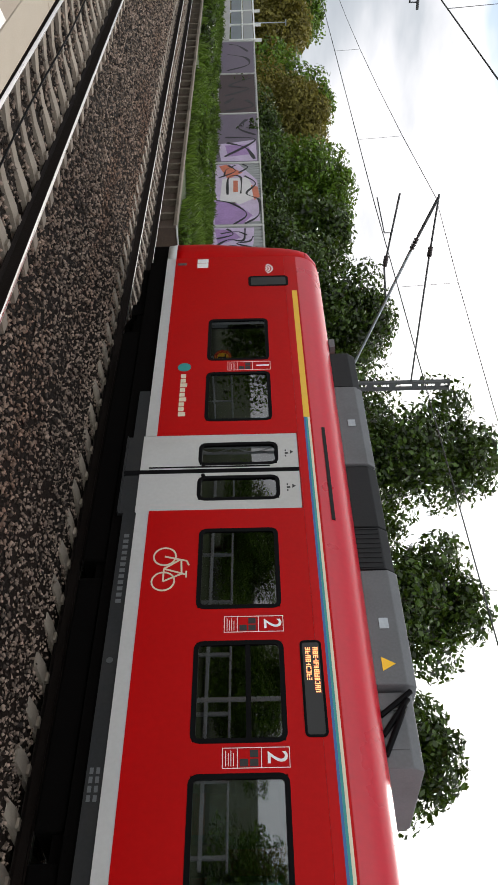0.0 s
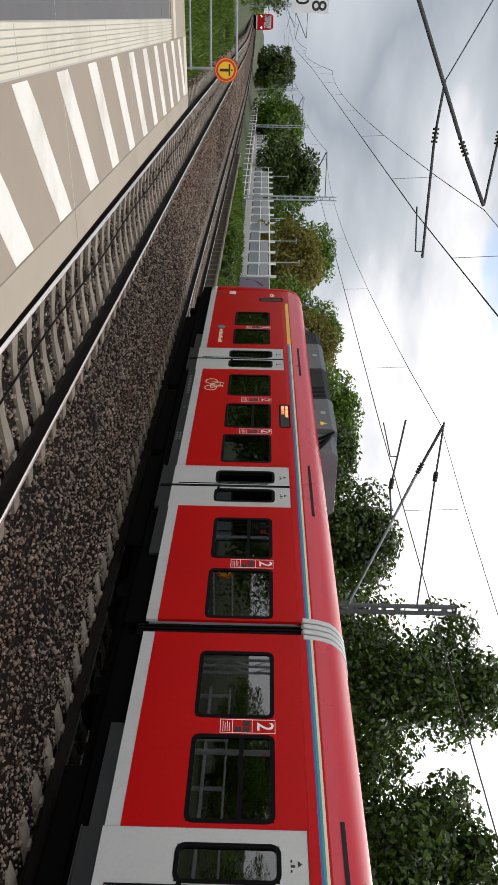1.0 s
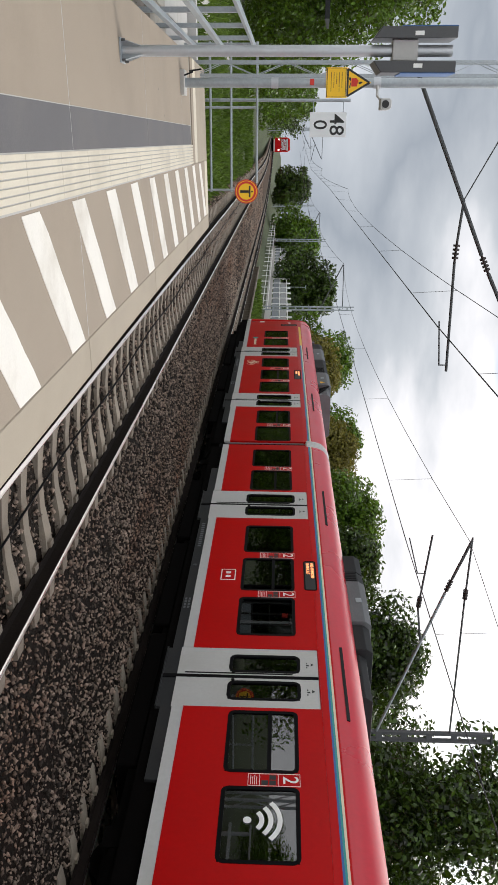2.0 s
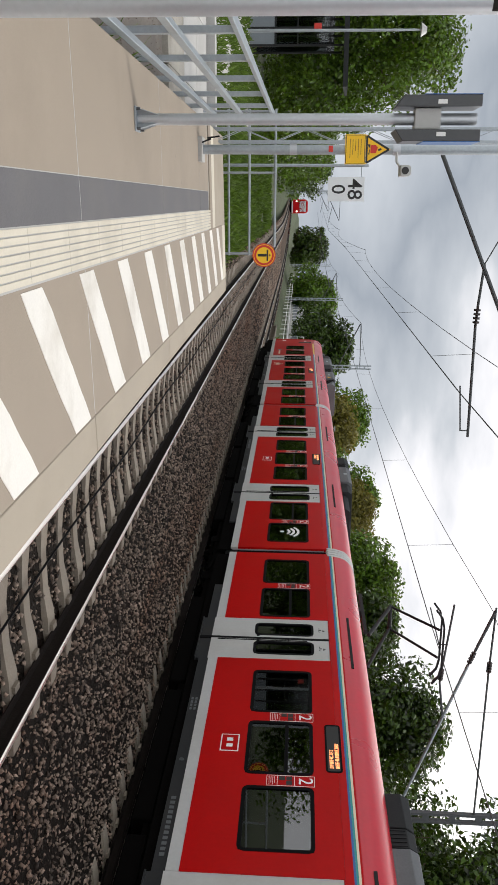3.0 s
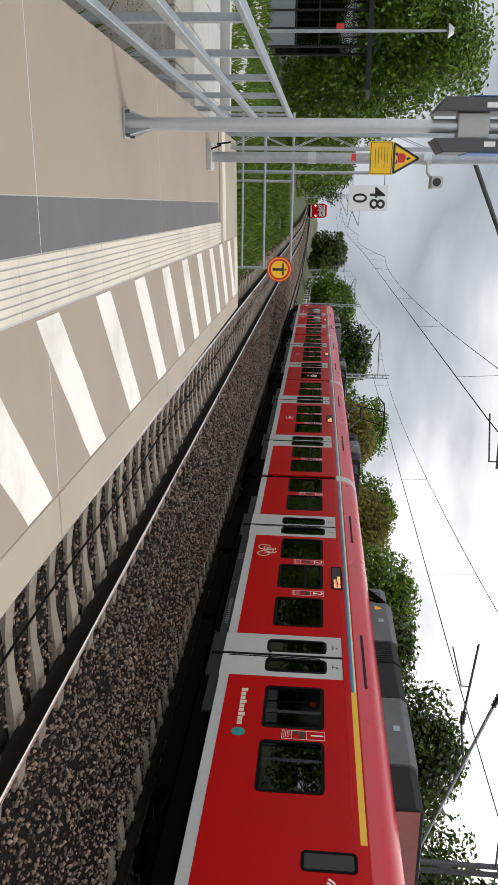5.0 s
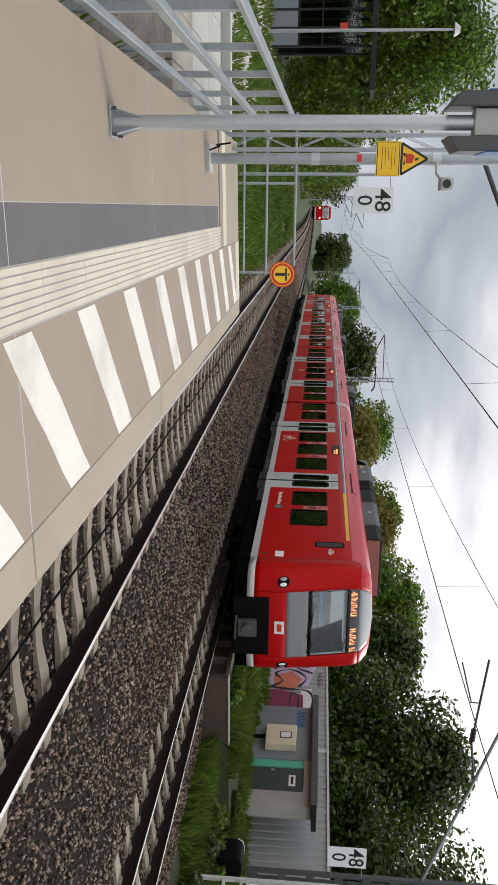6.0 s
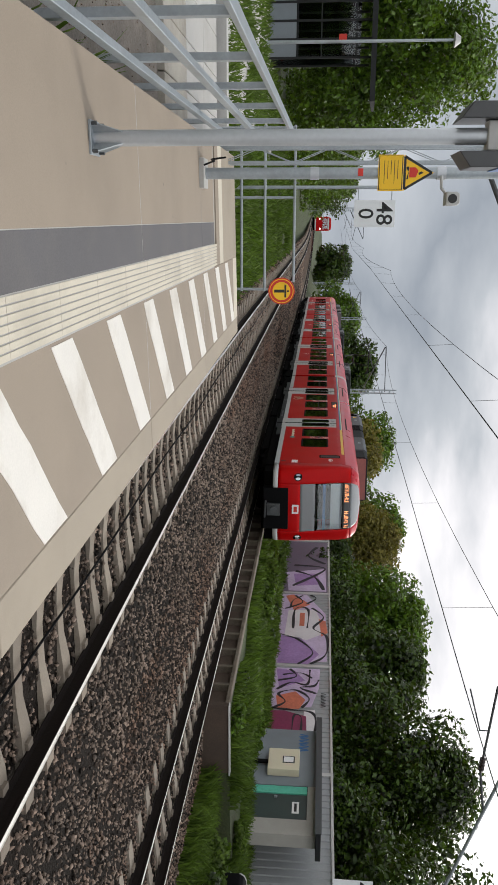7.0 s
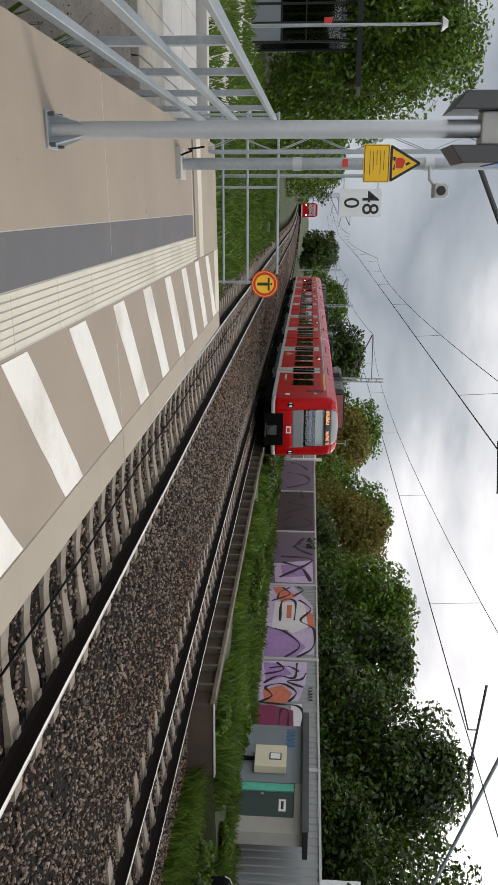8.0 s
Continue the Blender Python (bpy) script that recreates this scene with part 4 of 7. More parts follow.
    # pale blind, doubling as the bright sky reflected in the windscreen
    part("blind_and_sky_reflection", Build().box(-1.2, 1.2, 6.70, 6.715, 2.02, 2.5), M_WHITE, car, "pale roller blind that also stands in for reflected sky")
    # blue streak across the windscreen
    part("blue_bar", Build().box(-1.15, 1.15, 6.62, 6.64, 1.74, 1.84), M_BLUE, car, "dark blue bar behind the windscreen")
    part("desk_top", Build().box(-1.15, 1.15, 6.3, 6.86, 1.40, 1.46), M_WHITE, car, "pale desk top")
    part("cab_desk", Build().box(-1.2, 1.2, 6.0, 6.8, 0.3, 1.05), M_BOXDARK, car)
    part("cab_floor", Build().box(-1.3, 1.3, 6.27, 6.9, -0.08, -0.02), M_UNDER, car)
    # cab flank details
    for s in (-1, 1):
        part("cab_side_frame", ring_plate(s, 5.12, 5.50, 1.58, 2.36, 0.05, 0.08, 0.004, 0.05), M_BLACK, car)
        part("cab_side_glass", flank_plate(s, round_rect(5.31, 1.97, 0.30, 0.70, 0.05), 0.002, 0.006), M_SIGNK, car, "dark cab side window")
        b = Build()
        flank(b, s, 5.86, 6.04, 0.56, 0.78, 0.004, 0.006)
        b.add(*zip_plate(s, [(6.06, 0.56), (6.20, 0.56), (6.20, 0.78), (6.06, 0.78)], 0.004))
        part("operator_mark", b, M_WHITE, car, "white network emblem")
        b = Build()
        flank(b, s, 5.98, 6.06, 0.16, 0.34, 0.004, 0.01)
        part("maker_plate", b, M_GALV_DARK, car)
        b = Build()
        for k, r in enumerate((0.05, 0.11, 0.17)):
            for i in range(6):
                a0 = radians(20 + 140 * i / 6)
                a1 = radians(20 + 140 * (i + 1) / 6)
                p = [(5.78 + r * math.cos(a0), 1.90 + r * math.sin(a0) * 0.9), (5.78 + (r + 0.03) * math.cos(a0), 1.90 + (r + 0.03) * math.sin(a0) * 0.9), (5.78 + (r + 0.03) * math.cos(a1), 1.90 + (r + 0.03) * math.sin(a1) * 0.9), (5.78 + r * math.cos(a1), 1.90 + r * math.sin(a1) * 0.9)]
                b.add(*zip_plate(s, p, 0.004))
        part("wireless_mark", b, M_WHITE, car, "white signal arcs")
        b = Build()
        b.add(*zip_plate(s, circle(2.55, 0.46, 0.115), 0.004))
        part("round_emblem", b, M_TEAL, car, "green round emblem")
        b = Build()
        for k in range(9):
            flank(b, s, 1.25 + 0.125 * k, 1.35 + 0.125 * k, 0.415, 0.50 + 0.03 * (k % 3 == 0), 0.004, 0.006)
        part("network_name", b, M_CREAM, car, "pale printed bars")


def bicycle(car, spots):
    def one(s):
        b = Build()
        yc = 0.0
        x = s * 1.424
        for y in (yc - 0.28, yc + 0.28):
            n = 20
            for k in range(n):
                a0, a1 = 2 * math.pi * k / n, 2 * math.pi * (k + 1) / n
                b.bar((x, y + 0.2 * math.cos(a0), 0.46 + 0.2 * math.sin(a0)), (x, y + 0.2 * math.cos(a1), 0.46 + 0.2 * math.sin(a1)), 0.008, 0.028)
        for p, q in (((-0.28, 0.46), (-0.12, 0.78)), ((-0.12, 0.78), (0.2, 0.76)), ((0.28, 0.46), (0.17, 0.86)), ((0.0, 0.46), (0.2, 0.74)), ((-0.28, 0.46), (0.0, 0.46)), ((0.0, 0.46), (-0.14, 0.86)), ((-0.2, 0.86), (-0.06, 0.86)), ((0.17, 0.86), (0.07, 0.90))):
            b.bar((x, yc + p[0], p[1]), (x, yc + q[0], q[1]), 0.008, 0.03)
        k = 0.74
        b.v = [(x, spots[s] + k * y, 0.46 + k * (z - 0.54)) for x, y, z in b.v]
        part("bicycle_mark", b, M_CREAM, car, "pale printed bicycle symbol")

    both(one)


def skirt_marks(car, y):
    def one(s):
        b = Build()
        for k in range(12):
            flank(b, s, y - 0.10 * k - 0.06, y - 0.10 * k, -0.19, -0.12, -0.026, 0.006)
        for k in range(4):
            for q in range(2):
                flank(b, s, y - 3.4 - 0.1 * k, y - 3.33 - 0.1 * k, -0.215 + 0.07 * q, -0.175 + 0.07 * q, -0.026, 0.006)
        tagged(part("vehicle_marks", b, M_PRINT, car, "pale printed bars on the skirt"), kind="stuff")
        c = Build()
        c.tube((s * 1.38, y - 2.0, -0.16), (s * 1.398, y - 2.0, -0.16), 0.04, n=12)
        part("skirt_cap", c, M_GALV_DARK, car)

    both(one)


def gangway(train, y):
    prof = [(1.30, -0.2), (1.31, 2.3), (1.28, 2.62), (1.2, 2.82), (1.05, 2.93), (0.7, 3.0), (0, 3.03)]
    prof = prof + [(-x, z) for x, z in reversed(prof[:-1])]
    gw = part("gangway", Build().prism(prof, y - 0.15, y + 0.15), M_BLACK, train, "black folded gangway bellows")
    for k in range(4):
        yy = y - 0.105 + 0.07 * k
        part("bellows_fold", Build().prism([(x * 1.03, z + 0.02) for x, z in prof], yy - 0.02, yy + 0.02), M_BLACK, gw)
    arc = [(1.43, 2.38), (1.40, 2.60), (1.34, 2.80), (1.25, 2.90), (1.15, 2.98), (1.0, 3.045), (0.75, 3.09), (0.4, 3.115), (0, 3.12)]
    arc = arc + [(-x, z) for x, z in reversed(arc[:-1])]
    inner = [(x * 0.97, z - 0.04) for x, z in reversed(arc)]
    for yy in (y - 0.195, y - 0.065, y + 0.065, y + 0.195):
        part("roof_hoop", Build().prism(arc + inner, yy - 0.05, yy + 0.05), M_LGREY, gw, "pale roof hoop", bevel=0.012)


J1, PITCH = -11.2, 15.55
END_WIN = [(2.74, 3.98, False), (1.13, 2.37, False), (-2.49, -1.18, False), (-4.28, -3.0, True), (-5.92, -4.66, False), (-9.38, -8.12, True), (-10.98, -9.72, False)]
MID_WIN = [(-1.83, -0.57, False), (-3.45, -2.15, True), (-6.82, -5.55, False), (-8.43, -7.12, True), (-10.0, -8.72, False), (-13.42, -12.12, True), (-14.98, -13.72, False)]


def make_train():
    train = new("train")
    tagged(train, "red suburban electric train with light grey doors on the far track", "train")
    car = part("end_car", Build().box(-1.2, 1.2, J1 + 0.3, 6.2, -0.55, -0.42), M_UNDER, train, "red driving car with yellow stripe")
    make_shell(car, J1 + 0.15, 6.27, [0.0, -6.9], END_WIN, (J1 + 1.95, 1.95), (1.18, 4.95))
    for d in (0.0, -6.9):
        make_doors(car, d)
    for a, c, sp in END_WIN:
        make_window(car, a, c, sp)
    class_mark(car, 2.555, "1")
    for y in (-2.745, -4.47, -9.55):
        class_mark(car, y, "2")
    display(car, -4.25, -3.0)
    make_cab(car)
    bicycle(car, {-1: -1.85, 1: -5.1})
    skirt_marks(car, -1.2)
    end_roof(car)
    seats(car, (1.75, 3.3, -2.6, -4.4, -9.5))
    other = copy_thing(car, pose(0, 2 * J1 - 2 * PITCH, 0, 0, 0, 180))
    mid = part("middle_car", Build().box(-1.2, 1.2, -PITCH + 0.3, -0.3, -0.55, -0.42), M_UNDER, train, "red middle car")
    make_shell(mid, -PITCH + 0.15, -0.15, [-4.33, -11.22], MID_WIN, (-PITCH + 1.95, -1.95))
    for d in (-4.33, -11.22):
        make_doors(mid, d)
    for a, c, sp in MID_WIN:
        make_window(mid, a, c, sp)
    for y in (-1.99, -6.97, -8.575, -13.57):
        class_mark(mid, y, "2")
    display(mid, -8.4, -7.2)
    skirt_marks(mid, -5.4)
    seats(mid, (-2.0, -7.0, -8.6, -13.6))

    def em(s):
        part("emblem_plate", flank_plate(s, [(-8.05, 0.42), (-7.62, 0.42), (-7.62, 0.72), (-8.05, 0.72)], 0.003, 0.004), M_WHITE, mid, "white outlined emblem")
        part("emblem_mark", flank_plate(s, [(-8.03, 0.44), (-7.64, 0.44), (-7.64, 0.70), (-8.03, 0.70)], 0.006, 0.004), M_RED, mid)
        b = Build()
        for k in range(2):
            flank(b, s, -7.95 + 0.15 * k, -7.87 + 0.15 * k, 0.52, 0.62, 0.009, 0.004)
        part("emblem_bars", b, M_WHITE, mid)

    both(em)
    b = Build()
    yc, zc = -14.30, 1.22
    b.add(*zip_plate(-1, circle(yc, zc, 0.055), 0.004))
    for r in (0.16, 0.28, 0.40):
        for i in range(10):
            a0, a1 = radians(45 + 9 * i), radians(54 + 9 * i)
            b.add(*zip_plate(-1, [(yc + q * math.cos(a), zc + q * math.sin(a)) for q, a in ((r, a0), (r + 0.065, a0), (r + 0.065, a1), (r, a1))], 0.004))
    part("wireless_mark", b, M_WHITE, mid, "white signal arcs on the window")
    mid.location = (0, J1, 0)
    m2 = copy_thing(mid, pose(0, J1 - 2 * PITCH, 0, 0, 0, 180))
    for c, e, d in ((mid, -6.0, -1), (m2, -7.4, 1)):
        for a, q, hw, top, mt, rb, mk in ((0, 0.75, 0.94, 3.42, M_BOXDARK, 0, False), (0.77, 1.15, 0.94, 3.42, M_BOXDARK, 5, False), (1.17, 2.75, 0.96, 3.43, M_BOX, 0, True), (2.77, 3.6, 0.90, 3.38, M_BOXDARK, 0, False), (3.62, 4.9, 0.80, 3.25, M_BOXDARK, 3, False)):
            roof_box(c, min(e + d * a, e + d * q), max(e + d * a, e + d * q), hw, top, mt, ribs=rb, mark=mk)
    # pantograph on the third car
    pn = Build()
    yb = J1 - PITCH - 1.4
    for s in (-1, 1):
        pn.box(s * 0.5 - 0.05, s * 0.5 + 0.05, yb - 0.9, yb + 0.9, 3.16, 3.24)
        pn.tube((s * 0.42, yb - 0.9, 3.28), (s * 0.30, yb + 0.75, 3.95), 0.045, n=8)
        pn.tube((s * 0.30, yb + 0.75, 3.95), (s * 0.36, yb - 0.45, 4.95), 0.03, n=8)
        pn.box(s * 0.5 - 0.09, s * 0.5 + 0.09, yb - 0.1, yb + 0.1, 3.02, 3.16)
    for dy in (-0.62, -0.28):
        pts = [(-0.95, 4.82), (-0.75, 4.97), (-0.5, 5.02), (0.5, 5.02), (0.75, 4.97), (0.95, 4.82)]
        for p, q in zip(pts, pts[1:]):
            pn.bar((p[0], yb + dy, p[1]), (q[0], yb + dy, q[1]), 0.06, 0.04)
    pn.tube((-0.30, yb + 0.75, 3.95), (0.30, yb + 0.75, 3.95), 0.05)
    part("pantograph", pn, M_BOXDARK, train, "dark grey raised pantograph")
    for y in (J1, J1 - PITCH, J1 - 2 * PITCH):
        gangway(train, y)
        make_bogie(train, y)
    make_bogie(train, 3.6)
    make_bogie(train, 2 * J1 - 2 * PITCH - 3.6)
    return train


TRAIN = make_train()


# ---- right side of the line ----
def make_verge():
    """The grass-grown remains of an old platform: a ribbed edge wall and a bank behind it."""
    v, f = [], []
    xs = [9.45, 10.2, 11.2, 12.4, 13.6, 14.8, 15.6, 17.2]
    ys = [17.02 + 1.5 * i for i in range(40)]
    for y in ys:
        for x in xs:
            v.append((x, y, -0.44 + 0.018 * (x - 9.45) + 0.05 * noise.noise(Vector((x * 0.7, y * 0.6, 5)))))
    n = len(xs)
    for j in range(len(ys) - 1):
        for i in range(n - 1):
            f.append((j * n + i, j * n + i + 1, (j + 1) * n + i + 1, (j + 1) * n + i))
    top = len(v)
    v += [(x, y, -1.4) for x, y, _ in v]
    ring = list(range(n)) + [j * n + n - 1 for j in range(1, len(ys))] + [(len(ys) - 1) * n + i for i in range(n - 2, -1, -1)] + [j * n for j in range(len(ys) - 2, 0, -1)]
    f += [(ring[i], ring[(i + 1) % len(ring)], top + ring[(i + 1) % len(ring)], top + ring[i]) for i in range(len(ring))]
    bank = part("verge_bank", Build().add(v, f), M_GRASSG)
    tagged(bank, "grassy bank of an abandoned platform beside the track", "bank", kind="structure")
    # recessed wall face, a darker brown than its ribs and coping
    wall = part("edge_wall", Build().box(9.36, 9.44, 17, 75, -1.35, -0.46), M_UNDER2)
    tagged(wall, "dark brown concrete edge wall of an abandoned platform", "retaining wall", kind="structure")
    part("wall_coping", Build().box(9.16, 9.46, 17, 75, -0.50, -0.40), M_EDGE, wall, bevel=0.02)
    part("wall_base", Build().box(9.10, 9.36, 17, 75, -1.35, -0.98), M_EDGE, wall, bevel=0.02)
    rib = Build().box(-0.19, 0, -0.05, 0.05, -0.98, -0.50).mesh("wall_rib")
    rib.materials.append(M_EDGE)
    for i in range(66):
        o = new("wall_rib", rib)
        o.parent, o.location = wall, (9.36, 17.05 + 0.88 * i, 0)
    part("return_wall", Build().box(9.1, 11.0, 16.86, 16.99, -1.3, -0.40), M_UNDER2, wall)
    part("return_coping", Build().box(9.1, 11.05, 16.82, 17.0, -0.398, -0.36), M_CONC_LIGHT, wall, bevel=0.01)


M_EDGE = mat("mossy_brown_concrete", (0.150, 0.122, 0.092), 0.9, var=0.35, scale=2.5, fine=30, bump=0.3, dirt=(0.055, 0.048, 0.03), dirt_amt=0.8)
M_UNDER2 = mat("dark_brown_concrete", (0.070, 0.048, 0.034), 0.92, var=0.3, scale=2, fine=40, bump=0.3, dirt=(0.045, 0.032, 0.024), dirt_amt=0.6)
make_verge()


def make_grass():
    rng = np.random.default_rng(8)
    zones = [(30000, 10.9, 15.4, 8.0, 17.0), (32000, 9.55, 16.9, 17.0, 34.0), (18000, 9.6, 16.9, 34.0, 72.0), (3500, 10.9, 15.4, 15.8, 17.15), (420, -3.60, -3.46, 2.0, 14.0), (24000, -8.0, -0.2, 18.0, 60.0), (3000, -12.0, -5.6, 24.0, 40.0)]
    V, F, k = [], [], 0
    for cnt, x0, x1, y0, y1 in zones:
        x, y = rng.uniform(x0, x1, cnt), rng.uniform(y0, y1, cnt)
        for i in range(cnt):
            px, py = x[i], y[i]
            dens = noise.noise(Vector((px * 0.5, py * 0.4, 1)))
            if dens < -0.14 or (x0 == -3.60 and dens < 0.3):
                continue
            if x0 == -3.60:
                z = -0.74
                h = rng.uniform(0.2, 0.62)
            elif px < 0:
                z = -0.86
                h = rng.uniform(0.15, 0.45)
            elif py < 17:
                z = -1.12 + max(0, px - 11.3) * 0.245
                h = rng.uniform(0.08, 0.46) * (1.0 + 1.1 * dens)
            else:
                z = -0.46 + 0.018 * (px - 9.45)
                h = rng.uniform(0.08, 0.42) * (1.0 + 1.3 * dens)
            if px > 14.8 and 19 < py < 26 and px < 17:
                h *= 0.8
            a = rng.uniform(0, 6.283)
            w = (0.006 + 0.0007 * py) * (2.2 if rng.random() < 0.25 else 1.0)
            lean = rng.uniform(0.1, 1.0) * h
            b = rng.uniform(0, 6.283)
            dx, dy = w * math.cos(a), w * math.sin(a)
            lx, ly = lean * math.cos(b), lean * math.sin(b)
            V += [(px - dx, py - dy, z - 0.03), (px + dx, py + dy, z - 0.03), (px + dx * 0.7 + lx * 0.4, py + dy * 0.7 + ly * 0.4, z + h * 0.6), (px - dx * 0.7 + lx * 0.4, py - dy * 0.7 + ly * 0.4, z + h * 0.6), (px + lx, py + ly, z + h)]
            F += [(k, k + 1, k + 2, k + 3), (k + 3, k + 2, k + 4)]
            k += 5
    me = bpy.data.meshes.new("grass")
    me.from_pydata(V, [], F)
    g = part("grass", me, M_BLADE)
    tagged(g, "tall uneven green grass and weeds on the verge", "grass", kind="stuff")


make_grass()
BX = 17.3


def make_barrier():
    posts = [10.3, 17.8, 25.3, 32.8, 40.3, 47.8, 55.3, 62.8]
    wall = part("noise_barrier", Build().box(BX + 0.02, BX + 0.14, 10.3, 62.8, -0.45, -0.12), M_CONC)
    tagged(wall, "grey ribbed noise barrier covered in purple and orange graffiti", "noise barrier", kind="structure")
    for y in posts:
        part("barrier_post", Build().box(BX - 0.05, BX + 0.2, y - 0.09, y + 0.09, -0.5, 2.46), M_LGREY, wall, "pale barrier post", bevel=0.01)
    for a, c in zip(posts, posts[1:]):
        b = Build()
        n = int((c - a) / 0.32)
        v, f = [], []
        y = a + 0.09
        step = (c - a - 0.18) / n
        for i in range(n):
            for q, d in ((0, 0), (0.42, 0), (0.5, 0.035), (0.92, 0.035)):
                v += [(BX + d, y + (i + q) * step, -0.15), (BX + d, y + (i + q) * step, 2.36)]
        v += [(BX, y + n * step, -0.15), (BX, y + n * step, 2.36)]
        for i in range(len(v) // 2 - 1):
            f.append((2 * i, 2 * i + 2, 2 * i + 3, 2 * i + 1))
        m = len(v)
        v += [(BX + 0.09, y + q, z) for q in (0, n * step) for z in (-0.15, 2.36)]
        f += [(m, m + 1, m + 3, m + 2), (0, 1, m + 1, m), (m - 2, m + 2, m + 3, m - 1)]
        part("barrier_panel", b.add(v, f), M_BARRIER, wall)
        part("barrier_cap", Build().box(BX - 0.06, BX + 0.16, a + 0.095, c - 0.095, 2.365, 2.45), M_LGREY, wall, "pale capping rail")
    return wall


BARRIER = make_barrier()
G_PURPLE = mat("purple_spray_paint", (0.33, 0.20, 0.42), 0.6, var=0.25, scale=1.2, fine=12, bump=0)
G_LILAC = mat("lilac_spray_paint", (0.52, 0.42, 0.58), 0.6, var=0.2, scale=1.2, fine=12, bump=0)
G_ORANGE = mat("orange_spray_paint", (0.55, 0.16, 0.09), 0.6, var=0.25, scale=1.5, fine=12, bump=0)
G_MAROON = mat("maroon_spray_paint", (0.20, 0.025, 0.075), 0.6, var=0.25, scale=1.5, fine=12, bump=0)
G_BROWN = mat("brown_spray_paint", (0.060, 0.038, 0.042), 0.7, var=0.3, scale=0.8, fine=12, bump=0)
G_GREY = mat("silver_grey_spray_paint", (0.135, 0.105, 0.15), 0.5, var=0.2, scale=0.8, fine=12, bump=0)
G_WHITE = mat("white_spray_paint", (0.66, 0.63, 0.64), 0.6, var=0.12, scale=1.2, fine=12, bump=0)
G_BLACK = mat("black_spray_paint", (0.012, 0.010, 0.014), 0.6, var=0.2, bump=0)
G_BLUE = mat("blue_spray_paint", (0.03, 0.13, 0.30), 0.6, var=0.2, bump=0)


def spray(material, pts, lift, parent, x=BX, name="graffiti_field"):
    part(name, Build().plate_x(x - 0.002 - lift, 0.002, pts), material, parent)


def stroke(material, pts, w, lift, parent, x=BX, name="graffiti_line"):
    """A sprayed line: a smooth band through (y, z) points."""
    fine = []
    for i in range(len(pts) - 1):
        p0, p1, p2, p3 = pts[max(0, i - 1)], pts[i], pts[i + 1], pts[min(len(pts) - 1, i + 2)]
        for k in range(6):
            t = k / 6
            fine.append(tuple(0.5 * (2 * b + (c - a) * t + (2 * a - 5 * b + 4 * c - d) * t * t + (3 * b - a - 3 * c + d) * t ** 3) for a, b, c, d in zip(p0, p1, p2, p3)))
    fine.append(pts[-1])
    v, f = [], []
    for i, (y, z) in enumerate(fine):
        a, b = fine[max(0, i - 1)], fine[min(len(fine) - 1, i + 1)]
        ty, tz = b[0] - a[0], b[1] - a[1]
        n = math.hypot(ty, tz) or 1
        ww = w * (0.8 + 0.4 * math.sin(i * 0.7)) / 2
        for d in (0, 0.002):
            v += [(x - lift - d, y - tz / n * ww, z + ty / n * ww), (x - lift - d, y + tz / n * ww, z - ty / n * ww)]
    for i in range(len(fine) - 1):
        a, b = 4 * i, 4 * i + 4
        f += [(a + 2, b + 2, b + 3, a + 3), (a, a + 1, b + 1, b), (a, b, b + 2, a + 2), (a + 1, a + 3, b + 3, b + 1)]
    part(name, Build().add(v, f), material, parent)


